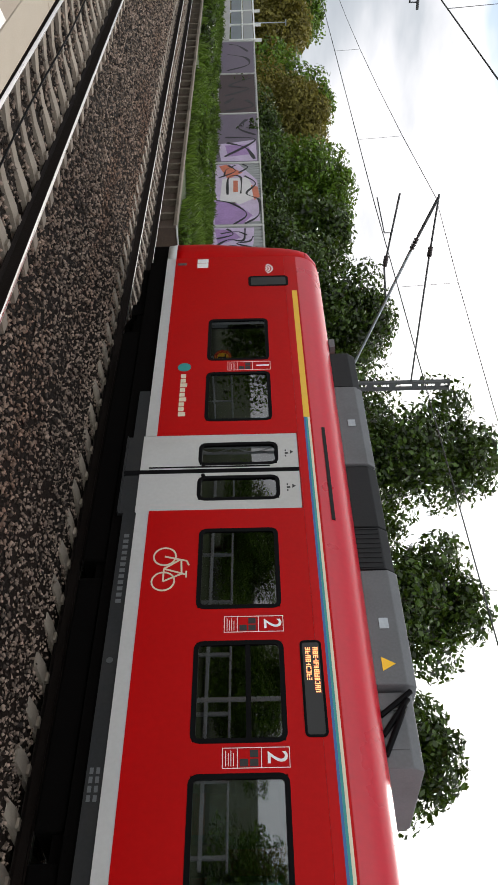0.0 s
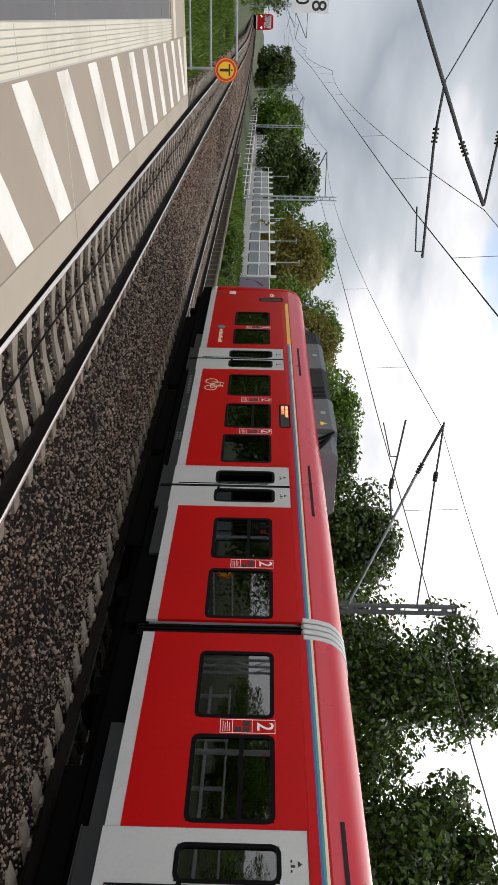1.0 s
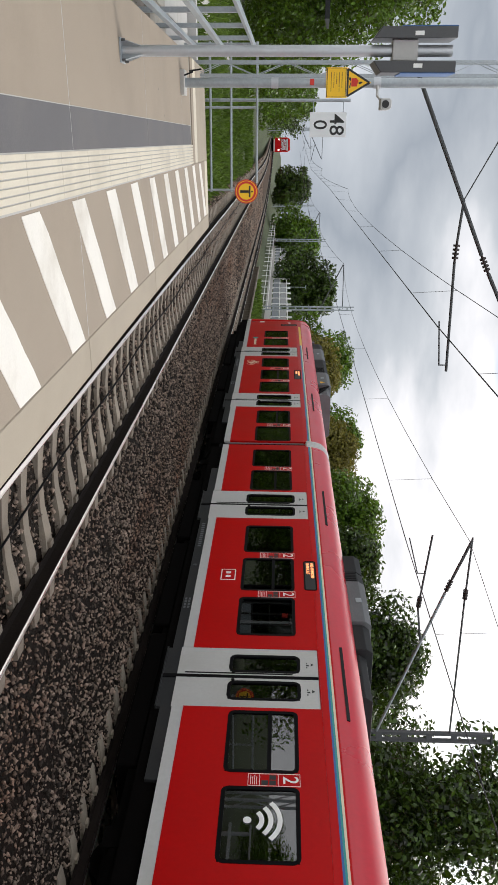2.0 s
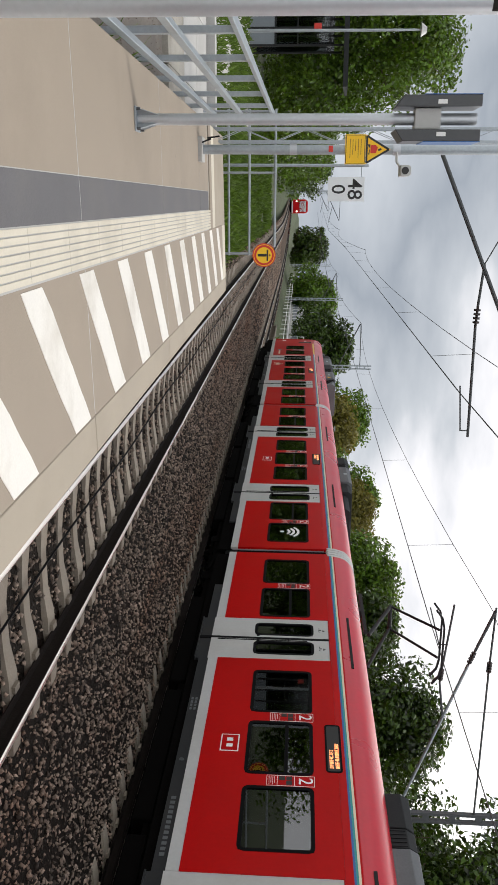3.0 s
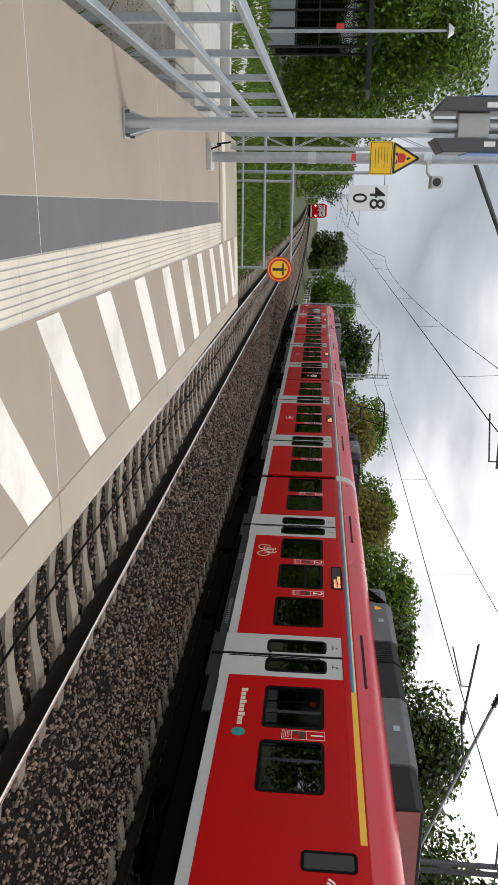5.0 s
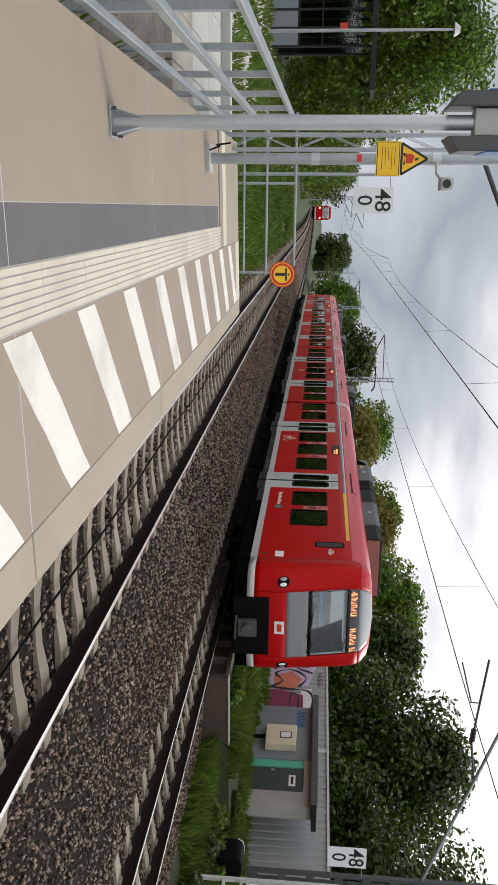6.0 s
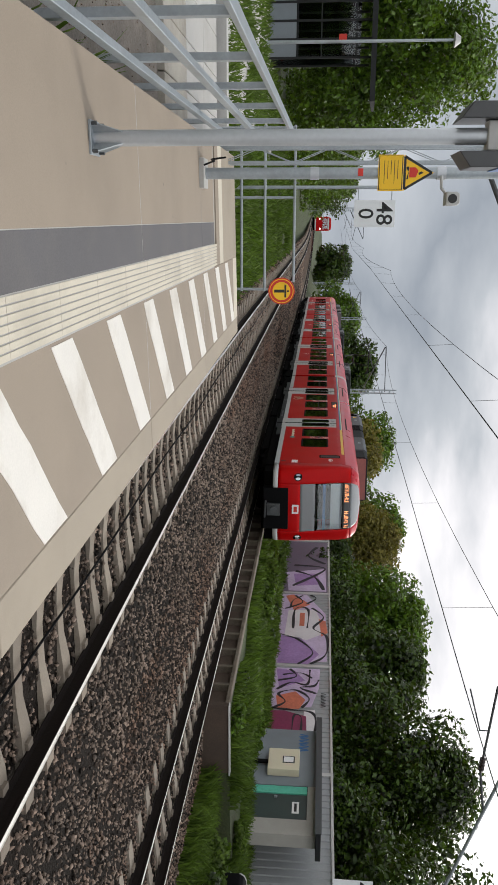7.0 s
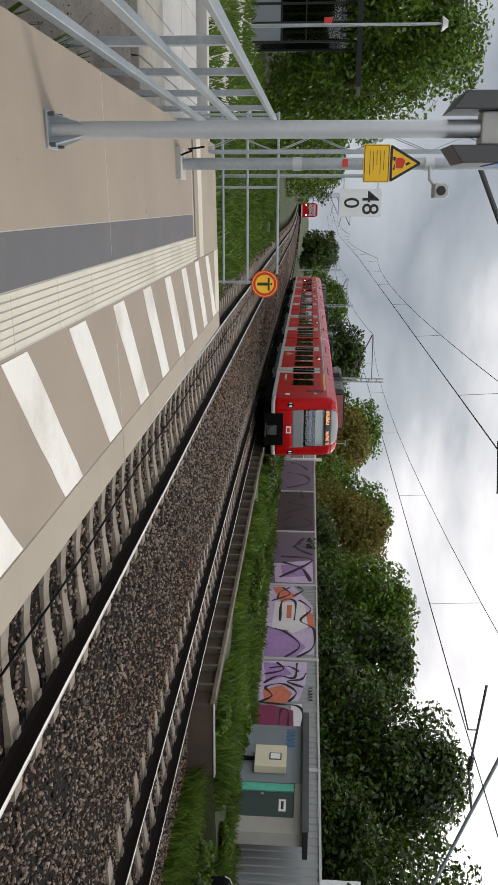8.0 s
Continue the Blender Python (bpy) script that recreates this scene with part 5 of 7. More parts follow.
def graffiti(w):
    L1, L2, L3 = 0.006, 0.012, 0.018
    # panel beside the hut
    spray(G_WHITE, [(27.5, 1.3), (29.3, 1.3), (29.4, 1.75), (27.5, 1.8)], L1, w)
    spray(G_MAROON, [(27.5, -0.1), (29.2, -0.1), (29.25, 0.5), (28.9, 1.4), (27.5, 1.45)], L2, w)
    spray(G_ORANGE, [(29.4, 0.2), (30.3, 0.1), (30.7, 0.9), (30.1, 1.35), (29.4, 1.1)], L2, w)
    spray(G_LILAC, [(29.5, -0.1), (32.6, -0.1), (32.6, 1.95), (31.0, 1.9), (29.6, 1.6)], L1 - 0.003, w)
    spray(G_PURPLE, [(30.9, 0.2), (32.5, 0.0), (32.4, 0.8), (31.6, 1.3)], L1, w)
    stroke(G_BLACK, [(27.5, 1.75), (28.6, 1.8), (29.2, 1.6), (29.3, 0.9), (29.4, -0.05)], 0.12, L3, w)
    stroke(G_BLACK, [(27.6, 1.2), (28.8, 1.2), (28.9, 0.9), (27.6, 0.85)], 0.09, L3, w)
    stroke(G_BLACK, [(29.4, 0.0), (29.9, 0.5), (30.5, 0.2), (30.8, 0.9), (30.2, 1.5), (29.5, 1.2)], 0.12, L3, w)
    stroke(G_BLACK, [(30.6, 1.8), (31.0, 1.1), (31.2, 1.7), (31.7, 1.9)], 0.13, L3, w)
    stroke(G_BLACK, [(30.8, 0.1), (31.4, 0.7), (31.3, 1.4), (32.5, 1.5)], 0.13, L3, w)
    stroke(G_BLACK, [(31.5, 0.1), (31.9, 0.9), (32.5, 0.6)], 0.12, L3, w)
    stroke(G_BLACK, [(31.8, 1.6), (32.2, 1.1), (32.0, 0.3)], 0.10, L3, w)
    # purple piece
    spray(G_LILAC, [(32.95, -0.1), (40.15, -0.1), (40.15, 1.2), (38.0, 2.2), (33.3, 2.25)], L1 - 0.003, w)
    spray(G_PURPLE, [(33.0, 0.0), (35.6, -0.05), (35.4, 1.0), (33.9, 1.9), (33.0, 1.4)], L1, w)
    spray(G_WHITE, [(35.5, 0.2), (38.3, 0.3), (38.4, 1.7), (36.0, 2.2), (35.2, 1.3)], L1, w)
    spray(G_ORANGE, [(38.2, 0.6), (39.9, 0.1), (40.1, 0.5), (39.0, 1.4)], L2, w)
    spray(G_ORANGE, [(35.6, 2.0), (37.4, 1.85), (37.2, 2.2), (36.0, 2.3)], L2, w)
    spray(G_ORANGE, [(36.6, 0.9), (38.0, 0.9), (38.0, 1.15), (36.6, 1.15)], L2, w)
    stroke(G_BLACK, [(33.0, 1.5), (33.9, 2.2), (35.6, 2.25), (36.4, 1.6), (37.6, 2.1), (38.6, 1.5)], 0.13, L3, w)
    stroke(G_BLACK, [(36.3, 0.6), (38.4, 0.65), (38.4, 1.3), (36.4, 1.3)], 0.13, L3, w)
    stroke(G_BLACK, [(32.9, 0.9), (34.0, 1.6), (35.2, 0.9), (35.7, 0.0)], 0.12, L3, w)
    stroke(G_BLACK, [(38.4, 0.1), (39.2, 1.0), (40.0, 0.6)], 0.12, L3, w)
    stroke(G_BLACK, [(39.0, 1.2), (39.7, 1.7), (40.1, 1.4)], 0.12, L3, w)
    stroke(G_BLACK, [(38.6, 0.4), (39.4, 0.5), (40.0, 1.0)], 0.09, L3, w)
    # darker pieces further on
    spray(G_GREY, [(40.45, -0.1), (47.65, -0.1), (47.65, 2.3), (40.45, 2.3)], 0.003, w)
    spray(G_LILAC, [(40.6, 0.2), (43.0, 0.0), (43.6, 2.2), (40.6, 2.25)], L1, w)
    spray(G_PURPLE, [(41.2, 0.6), (42.8, 0.4), (42.9, 1.7), (41.5, 2.0)], L2, w)
    for p in ([(41.2, 0.4), (43.6, 2.2), (44.0, 0.4)], [(44.3, 2.2), (45.4, 1.2), (46.8, 1.7)], [(40.8, 2.1), (42.4, 1.6), (43.2, 0.5)]):
        stroke(G_BLACK, p, 0.2, L3, w)
    spray(G_BROWN, [(47.95, -0.1), (55.15, -0.1), (55.15, 2.3), (47.95, 2.3)], 0.003, w)
    for p in ([(48.3, 0.4), (49.0, 2.1), (50.2, 1.7)], [(51.0, 0.3), (52.3, 1.9), (53.0, 0.6), (54.4, 2.1)], [(49.6, 0.3), (50.6, 0.9)]):
        stroke(G_BLACK, p, 0.24, L3, w)
    spray(G_GREY, [(55.45, -0.1), (62.6, -0.1), (62.6, 2.3), (55.45, 2.3)], 0.003, w)
    stroke(G_BLACK, [(56.0, 0.4), (57.2, 1.9), (58.8, 1.7), (59.6, 0.4)], 0.2, L3, w)
    stroke(G_BLACK, [(60.2, 1.9), (61.6, 1.2), (62.0, 0.5)], 0.2, L3, w)
    for k in range(5):
        stroke(G_BLACK, [(29.6 + 0.22 * k, 1.98), (29.7 + 0.22 * k, 2.2), (29.76 + 0.22 * k, 2.0)], 0.04, L3, w)


graffiti(BARRIER)


def make_far_barrier():
    """Glazed barrier, fence posts and lamp masts further along the line."""
    w = part("glazed_barrier", Build().box(BX - 0.1, BX + 0.2, 62.95, 190, -0.5, 0.5), M_CONC_LIGHT)
    tagged(w, "pale noise barrier with window panes and white posts", "noise barrier", kind="structure")
    post = Build().box(-0.1, 0.1, -0.07, 0.07, 0.5, 3.0).mesh("fence_post")
    post.materials.append(M_WHITE)
    pane = Build().box(-0.02, 0.02, 0.1, 3.9, 0.62, 1.45).mesh("glass_panel")
    pane.materials.append(M_HUTGREY)
    upper = Build().box(-0.03, 0.03, 0.08, 3.92, 1.6, 2.35).mesh("upper_panel")
    upper.materials.append(M_BARRIER)
    for i in range(31):
        y = 63.0 + 4.0 * i
        for nm, me in (("fence_post", post), ("glass_panel", pane), ("upper_panel", upper)):
            if nm == "upper_panel" and i % 5 == 3:
                continue
            o = new(nm, me)
            o.parent, o.location = w, (BX, y, 0)
    part("barrier_top_rail", Build().box(BX - 0.06, BX + 0.1, 63, 187, 2.40, 2.52), M_WHITE, w, "white top rail")
    part("barrier_mid_rail", Build().box(BX - 0.06, BX + 0.06, 63, 187, 1.47, 1.56), M_WHITE, w, "white rail")
    fence = new("track_fence")
    tagged(fence, "low white railing along the far track", "railing", group="far railings")
    for i in range(26):
        part("fence_post", Build().box(13.0 - 0.04, 13.0 + 0.04, 74 + 4 * i - 0.04, 74 + 4 * i + 0.04, -0.6, 0.45), M_WHITE, fence)
    part("fence_rail", Build().box(12.96, 13.04, 74, 174, 0.36, 0.44), M_WHITE, fence)
    part("fence_rail", Build().box(12.97, 13.03, 74, 174, -0.1, -0.04), M_WHITE, fence)


make_far_barrier()


def make_hut():
    hut = new("relay_hut")
    tagged(hut, "small flat-roofed grey lineside hut with dark green door", "hut")
    x0, x1, y0, y1 = 15.4, 15.85, 20.0, 25.2
    part("wall_painted", Build().box(x0, x1, 22.2, y1, -0.6, 1.82), M_HUTGREY, hut, "blue-grey painted wall")
    b = Build().box(x0 + 0.004, x1, y0, 20.66, -0.6, 1.82)
    b.box(x0 + 0.004, x1, 20.66, 22.198, 1.56, 1.82)
    b.box(x0 + 0.2, x1, 20.66, 22.198, -0.6, 1.56)
    part("wall_rendered", b, M_HUT, hut, "beige rendered wall")
    roof = part("roof", Build().box(x0 - 0.32, x1 + 0.2, 19.72, 25.55, 1.82, 1.98), M_BOXDARK, hut, "dark overhanging flat roof", bevel=0.02)
    part("roof_edge", Build().box(x0 - 0.34, x0 - 0.322, 19.72, 25.55, 1.80, 2.0), M_GALV_DARK, roof)
    d = part("door", Build().box(x0 + 0.06, x0 + 0.12, 20.7, 21.84, -0.3, 1.54), M_HUTDOOR, hut, "dark green steel door", bevel=0.01)
    part("door_sign", Build().box(x0 + 0.05, x0 + 0.058, 20.98, 21.5, 1.08, 1.30), M_WHITE, d, "white door plate")
    part("door_sign_bars", Build().box(x0 + 0.044, x0 + 0.049, 21.06, 21.42, 1.15, 1.23), M_SIGNK, d)
    part("door_handle", Build().box(x0 + 0.02, x0 + 0.06, 21.66, 21.74, 0.5, 0.6), M_GALV, d)
    part("door_post", Build().box(x0 + 0.03, x0 + 0.12, 21.86, 22.195, -0.3, 1.54), M_TEALP, hut, "turquoise sprayed door post")
    bx = part("meter_box", Build().box(x0 - 0.28, x0 - 0.004, 22.62, 23.72, 0.22, 1.26), M_CREAM, hut, "cream wall-mounted cabinet", bevel=0.02)
    part("cabinet_window", Build().box(x0 - 0.29, x0 - 0.282, 22.95, 23.3, 0.7, 1.1), M_SIGNK, bx)
    part("cabinet_label", Build().box(x0 - 0.298, x0 - 0.292, 22.99, 23.26, 0.74, 1.06), M_WHITE, bx)
    part("cabinet_pipe", Build().tube((x0 - 0.12, 23.2, -0.5), (x0 - 0.12, 23.2, 0.22), 0.07), M_BLACK, bx)
    for k in range(5):
        stroke(G_BLUE, [(24.0 + 0.2 * k, 1.2), (24.08 + 0.2 * k, 1.55), (24.14 + 0.2 * k, 1.25), (24.2 + 0.2 * k, 1.5)], 0.05, 0.004, hut, x0, "spray_tag")


make_hut()


def make_lineside_cabinet():
    c = new("lineside_cabinet")
    tagged(c, "black rounded lineside cabinet with a pale top edge in the grass", "cabinet")
    b = Build()
    prof = [(12.7, -1.0), (13.3, -1.0), (13.3, 0.02), (13.24, 0.12), (13.1, 0.17), (12.9, 0.17), (12.76, 0.12), (12.7, 0.02)]
    part("housing", b.prism(prof, 14.85, 15.5), M_BLACK, c, bevel=0.02)
    rim = [(x, z + 0.012) for x, z in prof[2:]]
    part("rim", Build().prism(rim + [(x, z - 0.02) for x, z in reversed(rim)], 15.47, 15.505), M_LGREY, c, "pale rim")


def make_panel_gate():
    g = new("panel_gate")
    tagged(g, "pale grey steel frame with white infill panels beside the mast", "gate")
    x = 12.0
    for y in (13.5, 12.2):
        part("post", Build().box(x - 0.04, x + 0.04, y - 0.04, y + 0.04, -1.15, 2.41), M_LGREY, g, bevel=0.005)
    for z in (-0.13, 0.26, 0.40, 1.38, 2.33):
        part("rail", Build().box(x - 0.025, x + 0.025, 12.245, 13.455, z, z + 0.06), M_LGREY, g)
    for a, c in ((0.47, 1.37), (1.45, 2.32)):
        part("infill_panel", Build().box(x - 0.01, x + 0.01, 12.25, 13.40, a, c), M_WHITE, g, "white infill panel")


make_lineside_cabinet()
make_panel_gate()


# ---- trees ----
def leaf_cloud(rng, lobes, count, size):
    """Many small bent leaves spread through uneven lobes."""
    w = np.array([l[3] ** 2 for l in lobes])
    pick = rng.choice(len(lobes), count, p=w / w.sum())
    c = np.array([l[:3] for l in lobes])[pick]
    r = np.array([l[3] for l in lobes])[pick]
    d = rng.normal(size=(count, 3))
    d /= np.linalg.norm(d, axis=1)[:, None]
    rad = r * (0.35 + 0.75 * rng.random(count) ** 0.55)
    p = c + d * rad[:, None] * np.array([1, 1, 0.85])
    n = d + rng.normal(0, 0.7, (count, 3)) + np.array([0, 0, 0.4])
    n /= np.linalg.norm(n, axis=1)[:, None]
    a = np.cross(n, rng.normal(size=(count, 3)))
    a /= np.linalg.norm(a, axis=1)[:, None] + 1e-9
    b = np.cross(n, a)
    s = size * rng.uniform(0.6, 1.4, count)[:, None]
    v = np.stack([p - a * s, p - b * s * 0.55 + n * s * 0.15, p + a * s, p + b * s * 0.55 + n * s * 0.15], 1).reshape(-1, 3)
    f = np.arange(4 * count).reshape(-1, 4)
    me = bpy.data.meshes.new("crown")
    me.vertices.add(4 * count)
    me.vertices.foreach_set("co", v.reshape(-1))
    me.loops.add(4 * count)
    me.loops.foreach_set("vertex_index", f.reshape(-1).astype(np.int32))
    me.polygons.add(count)
    me.polygons.foreach_set("loop_start", np.arange(0, 4 * count, 4, dtype=np.int32))
    me.update(calc_edges=True)
    return me


def make_tree(x, y, z0, height, spread, leaf, seed, label, count=9000, size=0.16, trunk=0.22, low=0.22, bare=0.0):
    rng = np.random.default_rng(seed)
    t = new("tree")
    t.location = (x, y, z0)
    tagged(t, label, "tree", group="trees along the line")
    b = Build()
    pts = [Vector((0, 0, -0.3))]
    for k in range(5):
        pts.append(pts[-1] + Vector((rng.normal(0, 0.10), rng.normal(0, 0.10), height * 0.8 / 5)))
    for k, (p, q) in enumerate(zip(pts, pts[1:])):
        b.tube(p, q, trunk * (1 - k / 6), trunk * (1 - (k + 1) / 6), n=9, caps=False)
    lobes = []
    nl = 15
    for k in range(6):
        lobes.append((rng.normal(0, 0.15 * spread), rng.normal(0, 0.15 * spread), height * (low + 0.15 + 0.10 * k), spread * 0.62 * (1 - 0.08 * k)))
    for k in range(nl):
        a = 2 * math.pi * k * 0.618 + rng.uniform(-0.4, 0.4)
        u = k / (nl - 1)
        h = height * (low + (0.93 - low) * u)
        reach = spread * (0.35 + 0.65 * math.sin(math.pi * min(1, 0.25 + 0.75 * u))) * rng.uniform(0.55, 0.95)
        r = spread * rng.uniform(0.42, 0.60) * (1 - 0.3 * u)
        e = Vector((reach * math.cos(a), reach * math.sin(a), min(h, height - r * 0.8)))
        i = min(4, int(u * 4) + 1)
        s = pts[i]
        mid = s.lerp(e, 0.5) + Vector((0, 0, 0.12 * height * (1 - u)))
        b.tube(s, mid, trunk * 0.38 * (1 - 0.5 * u), trunk * 0.22, n=6, caps=False)
        b.tube(mid, e, trunk * 0.22, trunk * 0.06, n=6, caps=False)
        for _ in range(3):
            d = Vector(rng.normal(size=3)).normalized() * r * 0.9
            b.tube(mid.lerp(e, 0.6), e + d, trunk * 0.10, 0.012, n=5, caps=False)
        lobes.append((*e, r))
        lobes.append((e.x * 0.6 + rng.normal(0, 0.3), e.y * 0.6 + rng.normal(0, 0.3), e.z + rng.normal(0, 0.3), r * 0.8))
        for _ in range(3):
            d = Vector(rng.normal(size=3)).normalized() * r * rng.uniform(0.8, 1.15)
            lobes.append((e.x + d.x, e.y + d.y, min(e.z + d.z, height - 0.25 * r), r * rng.uniform(0.2, 0.42)))
    part("trunk", b, M_BARK, t, smooth=True)
    part("crown", leaf_cloud(rng, lobes, count, size), leaf, t)
    return t


GREEN = "full-leaved green deciduous tree behind the barrier"
DARK = "dense dark green tree behind the barrier"
for i, (x, y, h, sp, lf, cnt, size, lb) in enumerate([
    (23.0, 8.0, 8.6, 3.0, M_LEAF_DARK, 6500, 0.19, DARK),
    (24.5, 15.0, 11.5, 3.8, M_LEAF_DARK, 9000, 0.20, DARK),
    (23.5, 22.5, 13.6, 4.6, M_LEAF_DARK, 10000, 0.20, "tall airy green tree with visible branches"),
    (23.0, 33.0, 10.7, 4.3, M_LEAF_DARK, 10000, 0.21, DARK),
    (23.0, 41.5, 9.2, 3.9, M_LEAF_DARK, 9000, 0.22, DARK),
    (23.5, 49.5, 10.4, 4.3, M_LEAF, 9000, 0.23, DARK),
    (22.5, 60.0, 9.4, 4.2, M_LEAF_OLIVE, 10000, 0.20, "olive brown thin-leaved tree behind the barrier"),
    (25.0, 71.0, 11.0, 4.4, M_LEAF, 8000, 0.22, GREEN),
    (22.0, 84.0, 9.6, 4.6, M_LEAF_OLIVE, 8000, 0.24, "olive brown thin-leaved tree behind the barrier"),
    (24.0, 97.0, 12.4, 5.0, M_LEAF, 8000, 0.26, GREEN),
    (19.5, 122.0, 11.4, 5.6, M_LEAF_DARK, 8000, 0.30, DARK),
    (16.5, 160.0, 10.2, 6.0, M_LEAF, 7000, 0.36, GREEN),
    (9.5, 215.0, 10.0, 5.5, M_LEAF_DARK, 6000, 0.42, DARK),
    (28.5, 28.0, 10.5, 4.4, M_LEAF_DARK, 9000, 0.2, DARK),
    (28.5, 38.0, 9.0, 4.4, M_LEAF_DARK, 8000, 0.2, DARK),
    (29.0, 57.0, 9.0, 4.6, M_LEAF_DARK, 7000, 0.24, DARK),
    (21.5, 27.5, 5.0, 3.0, M_LEAF_DARK, 8000, 0.15, "dark green shrub behind the barrier"),
    (21.0, 37.5, 5.2, 3.2, M_LEAF_DARK, 8000, 0.16, "dark green shrub behind the barrier"),
    (21.0, 45.5, 5.0, 3.2, M_LEAF_DARK, 7000, 0.17, "dark green shrub behind the barrier"),
    (21.0, 54.0, 5.0, 3.2, M_LEAF_DARK, 7000, 0.18, "dark green shrub behind the barrier"),
    (20.5, 18.0, 4.6, 2.8, M_LEAF_DARK, 7000, 0.15, "dark green shrub behind the barrier"),
    (20.5, 11.0, 4.4, 2.8, M_LEAF_DARK, 6000, 0.15, "dark green shrub behind the barrier"),
]):
    make_tree(x, y, -0.25, h * (0.9 if y > 30 else 0.96), sp * 0.92, lf, 20 + i, lb, int(cnt * (3.2 if y < 65 else 2.0)), size * (0.66 if y < 65 else 0.85), low=0.1 if h < 6 else 0.2)
for i, (x, y, h, sp, lf, cnt, size, lb) in enumerate([
    (-10.0, 44.0, 10.8, 4.6, M_LEAF, 14000, 0.19, "full-leaved bright green tree behind the shelter"),
    (-14.5, 40.0, 10.0, 4.4, M_LEAF, 10000, 0.19, "full-leaved bright green tree behind the shelter"),
    (-7.5, 52.0, 4.4, 3.0, M_LEAF, 7000, 0.18, "low bright green shrub on the verge"),
    (-8.0, 66.0, 5.2, 3.6, M_LEAF, 7000, 0.2, "low bright green shrub on the verge"),
    (-7.5, 84.0, 5.6, 4.0, M_LEAF, 6000, 0.24, "low bright green shrub on the verge"),
    (-7.5, 108.0, 6.4, 4.6, M_LEAF_DARK, 6000, 0.3, "dark green shrub on the verge"),
    (-9.0, 140.0, 7.5, 5.4, M_LEAF, 5000, 0.36, "dark green shrub on the verge"),
]):
    make_tree(x, y, -0.85, h, sp, lf, 60 + i, lb, int(cnt * 2.6), size * 0.62, low=0.08 if h < 9 else 0.2)

# unseen bushes, added to darken the train windows' reflections and side light
src = bpy.data.objects["tree.022"]
for x, y, k in ((-19, -24, 0.95), (-21, -13, 1.1), (-18, -4, 0.9), (-22, 6, 1.15), (-19, 16, 0.95), (-21, 26, 1.05), (-16, -36, 1.0)):
    o = tagged(copy_thing(src, pose(x, y, -0.85, 0, 0, 40 * k * x)), "unseen low green bush added for the window reflections", "bush", "hedge bushes")
    o.scale = (0.8 * k, 0.8 * k, 0.40 * k)


# weeds in the verge
def make_bush(x, y, z, r, seed):
    rng = np.random.default_rng(seed)
    t = new("bush")
    t.location = (x, y, z)
    tagged(t, "low leafy green weed bush on the verge", "bush", group="verge bushes")
    b = Build()
    lobes = []
    for k in range(7):
        a = rng.uniform(0, 6.28)
        e = Vector((r * 0.7 * math.cos(a), r * 0.7 * math.sin(a), r * rng.uniform(0.3, 0.9)))
        b.tube((0, 0, -0.05), e, 0.012, 0.005, n=5, caps=False)
        lobes.append((*e, r * rng.uniform(0.3, 0.5)))
    part("stems", b, M_BARK, t)
    part("foliage", leaf_cloud(rng, lobes, 900, 0.045 + 0.0012 * y), (M_LEAF, M_BLADE, M_LEAF_DARK)[seed % 3], t)


rw = random.Random(31)
WEEDS = [(rw.uniform(9.7, 12.5), 17.6 + 1.05 * k + rw.uniform(-0.4, 0.4), rw.uniform(0.25, 0.62)) for k in range(34)] + [(rw.uniform(12.5, 15.2), 17.6 + 2.2 * k, rw.uniform(0.3, 0.6)) for k in range(14)] + [(rw.uniform(11.4, 14.8), rw.uniform(10.5, 16.6), rw.uniform(0.3, 0.65)) for k in range(12)]
for i, (x, y, r) in enumerate(WEEDS + list(((12.6, 15.6, 0.5), (13.6, 14.2, 0.6), (11.9, 13.0, 0.4), (10.6, 19.0, 0.35), (11.6, 22.0, 0.45), (10.4, 25.0, 0.4), (10.2, 29.5, 0.5), (11.0, 33.0, 0.5), (10.3, 37.0, 0.6), (11.5, 41.0, 0.6), (10.5, 47.0, 0.7), (13.2, 27.5, 0.5), (14.6, 23.0, 0.4), (14.4, 31.0, 0.6)))):
    make_bush(x, y, (-1.12 + max(0, x - 11.3) * 0.245) if y < 17 else -0.45, r, 90 + i)


# ---- overhead line ----
def insulator(parent, a, b):
    a, b = Vector(a), Vector(b)
    o = Build()
    o.tube(a, b, 0.03)
    for k in range(4):
        c = a.lerp(b, 0.2 + 0.2 * k)
        d = (b - a).normalized() * 0.02
        o.tube(c - d, c + d, 0.075, n=12)
    part("insulator", o, M_INSUL, parent, "dark ribbed insulator")


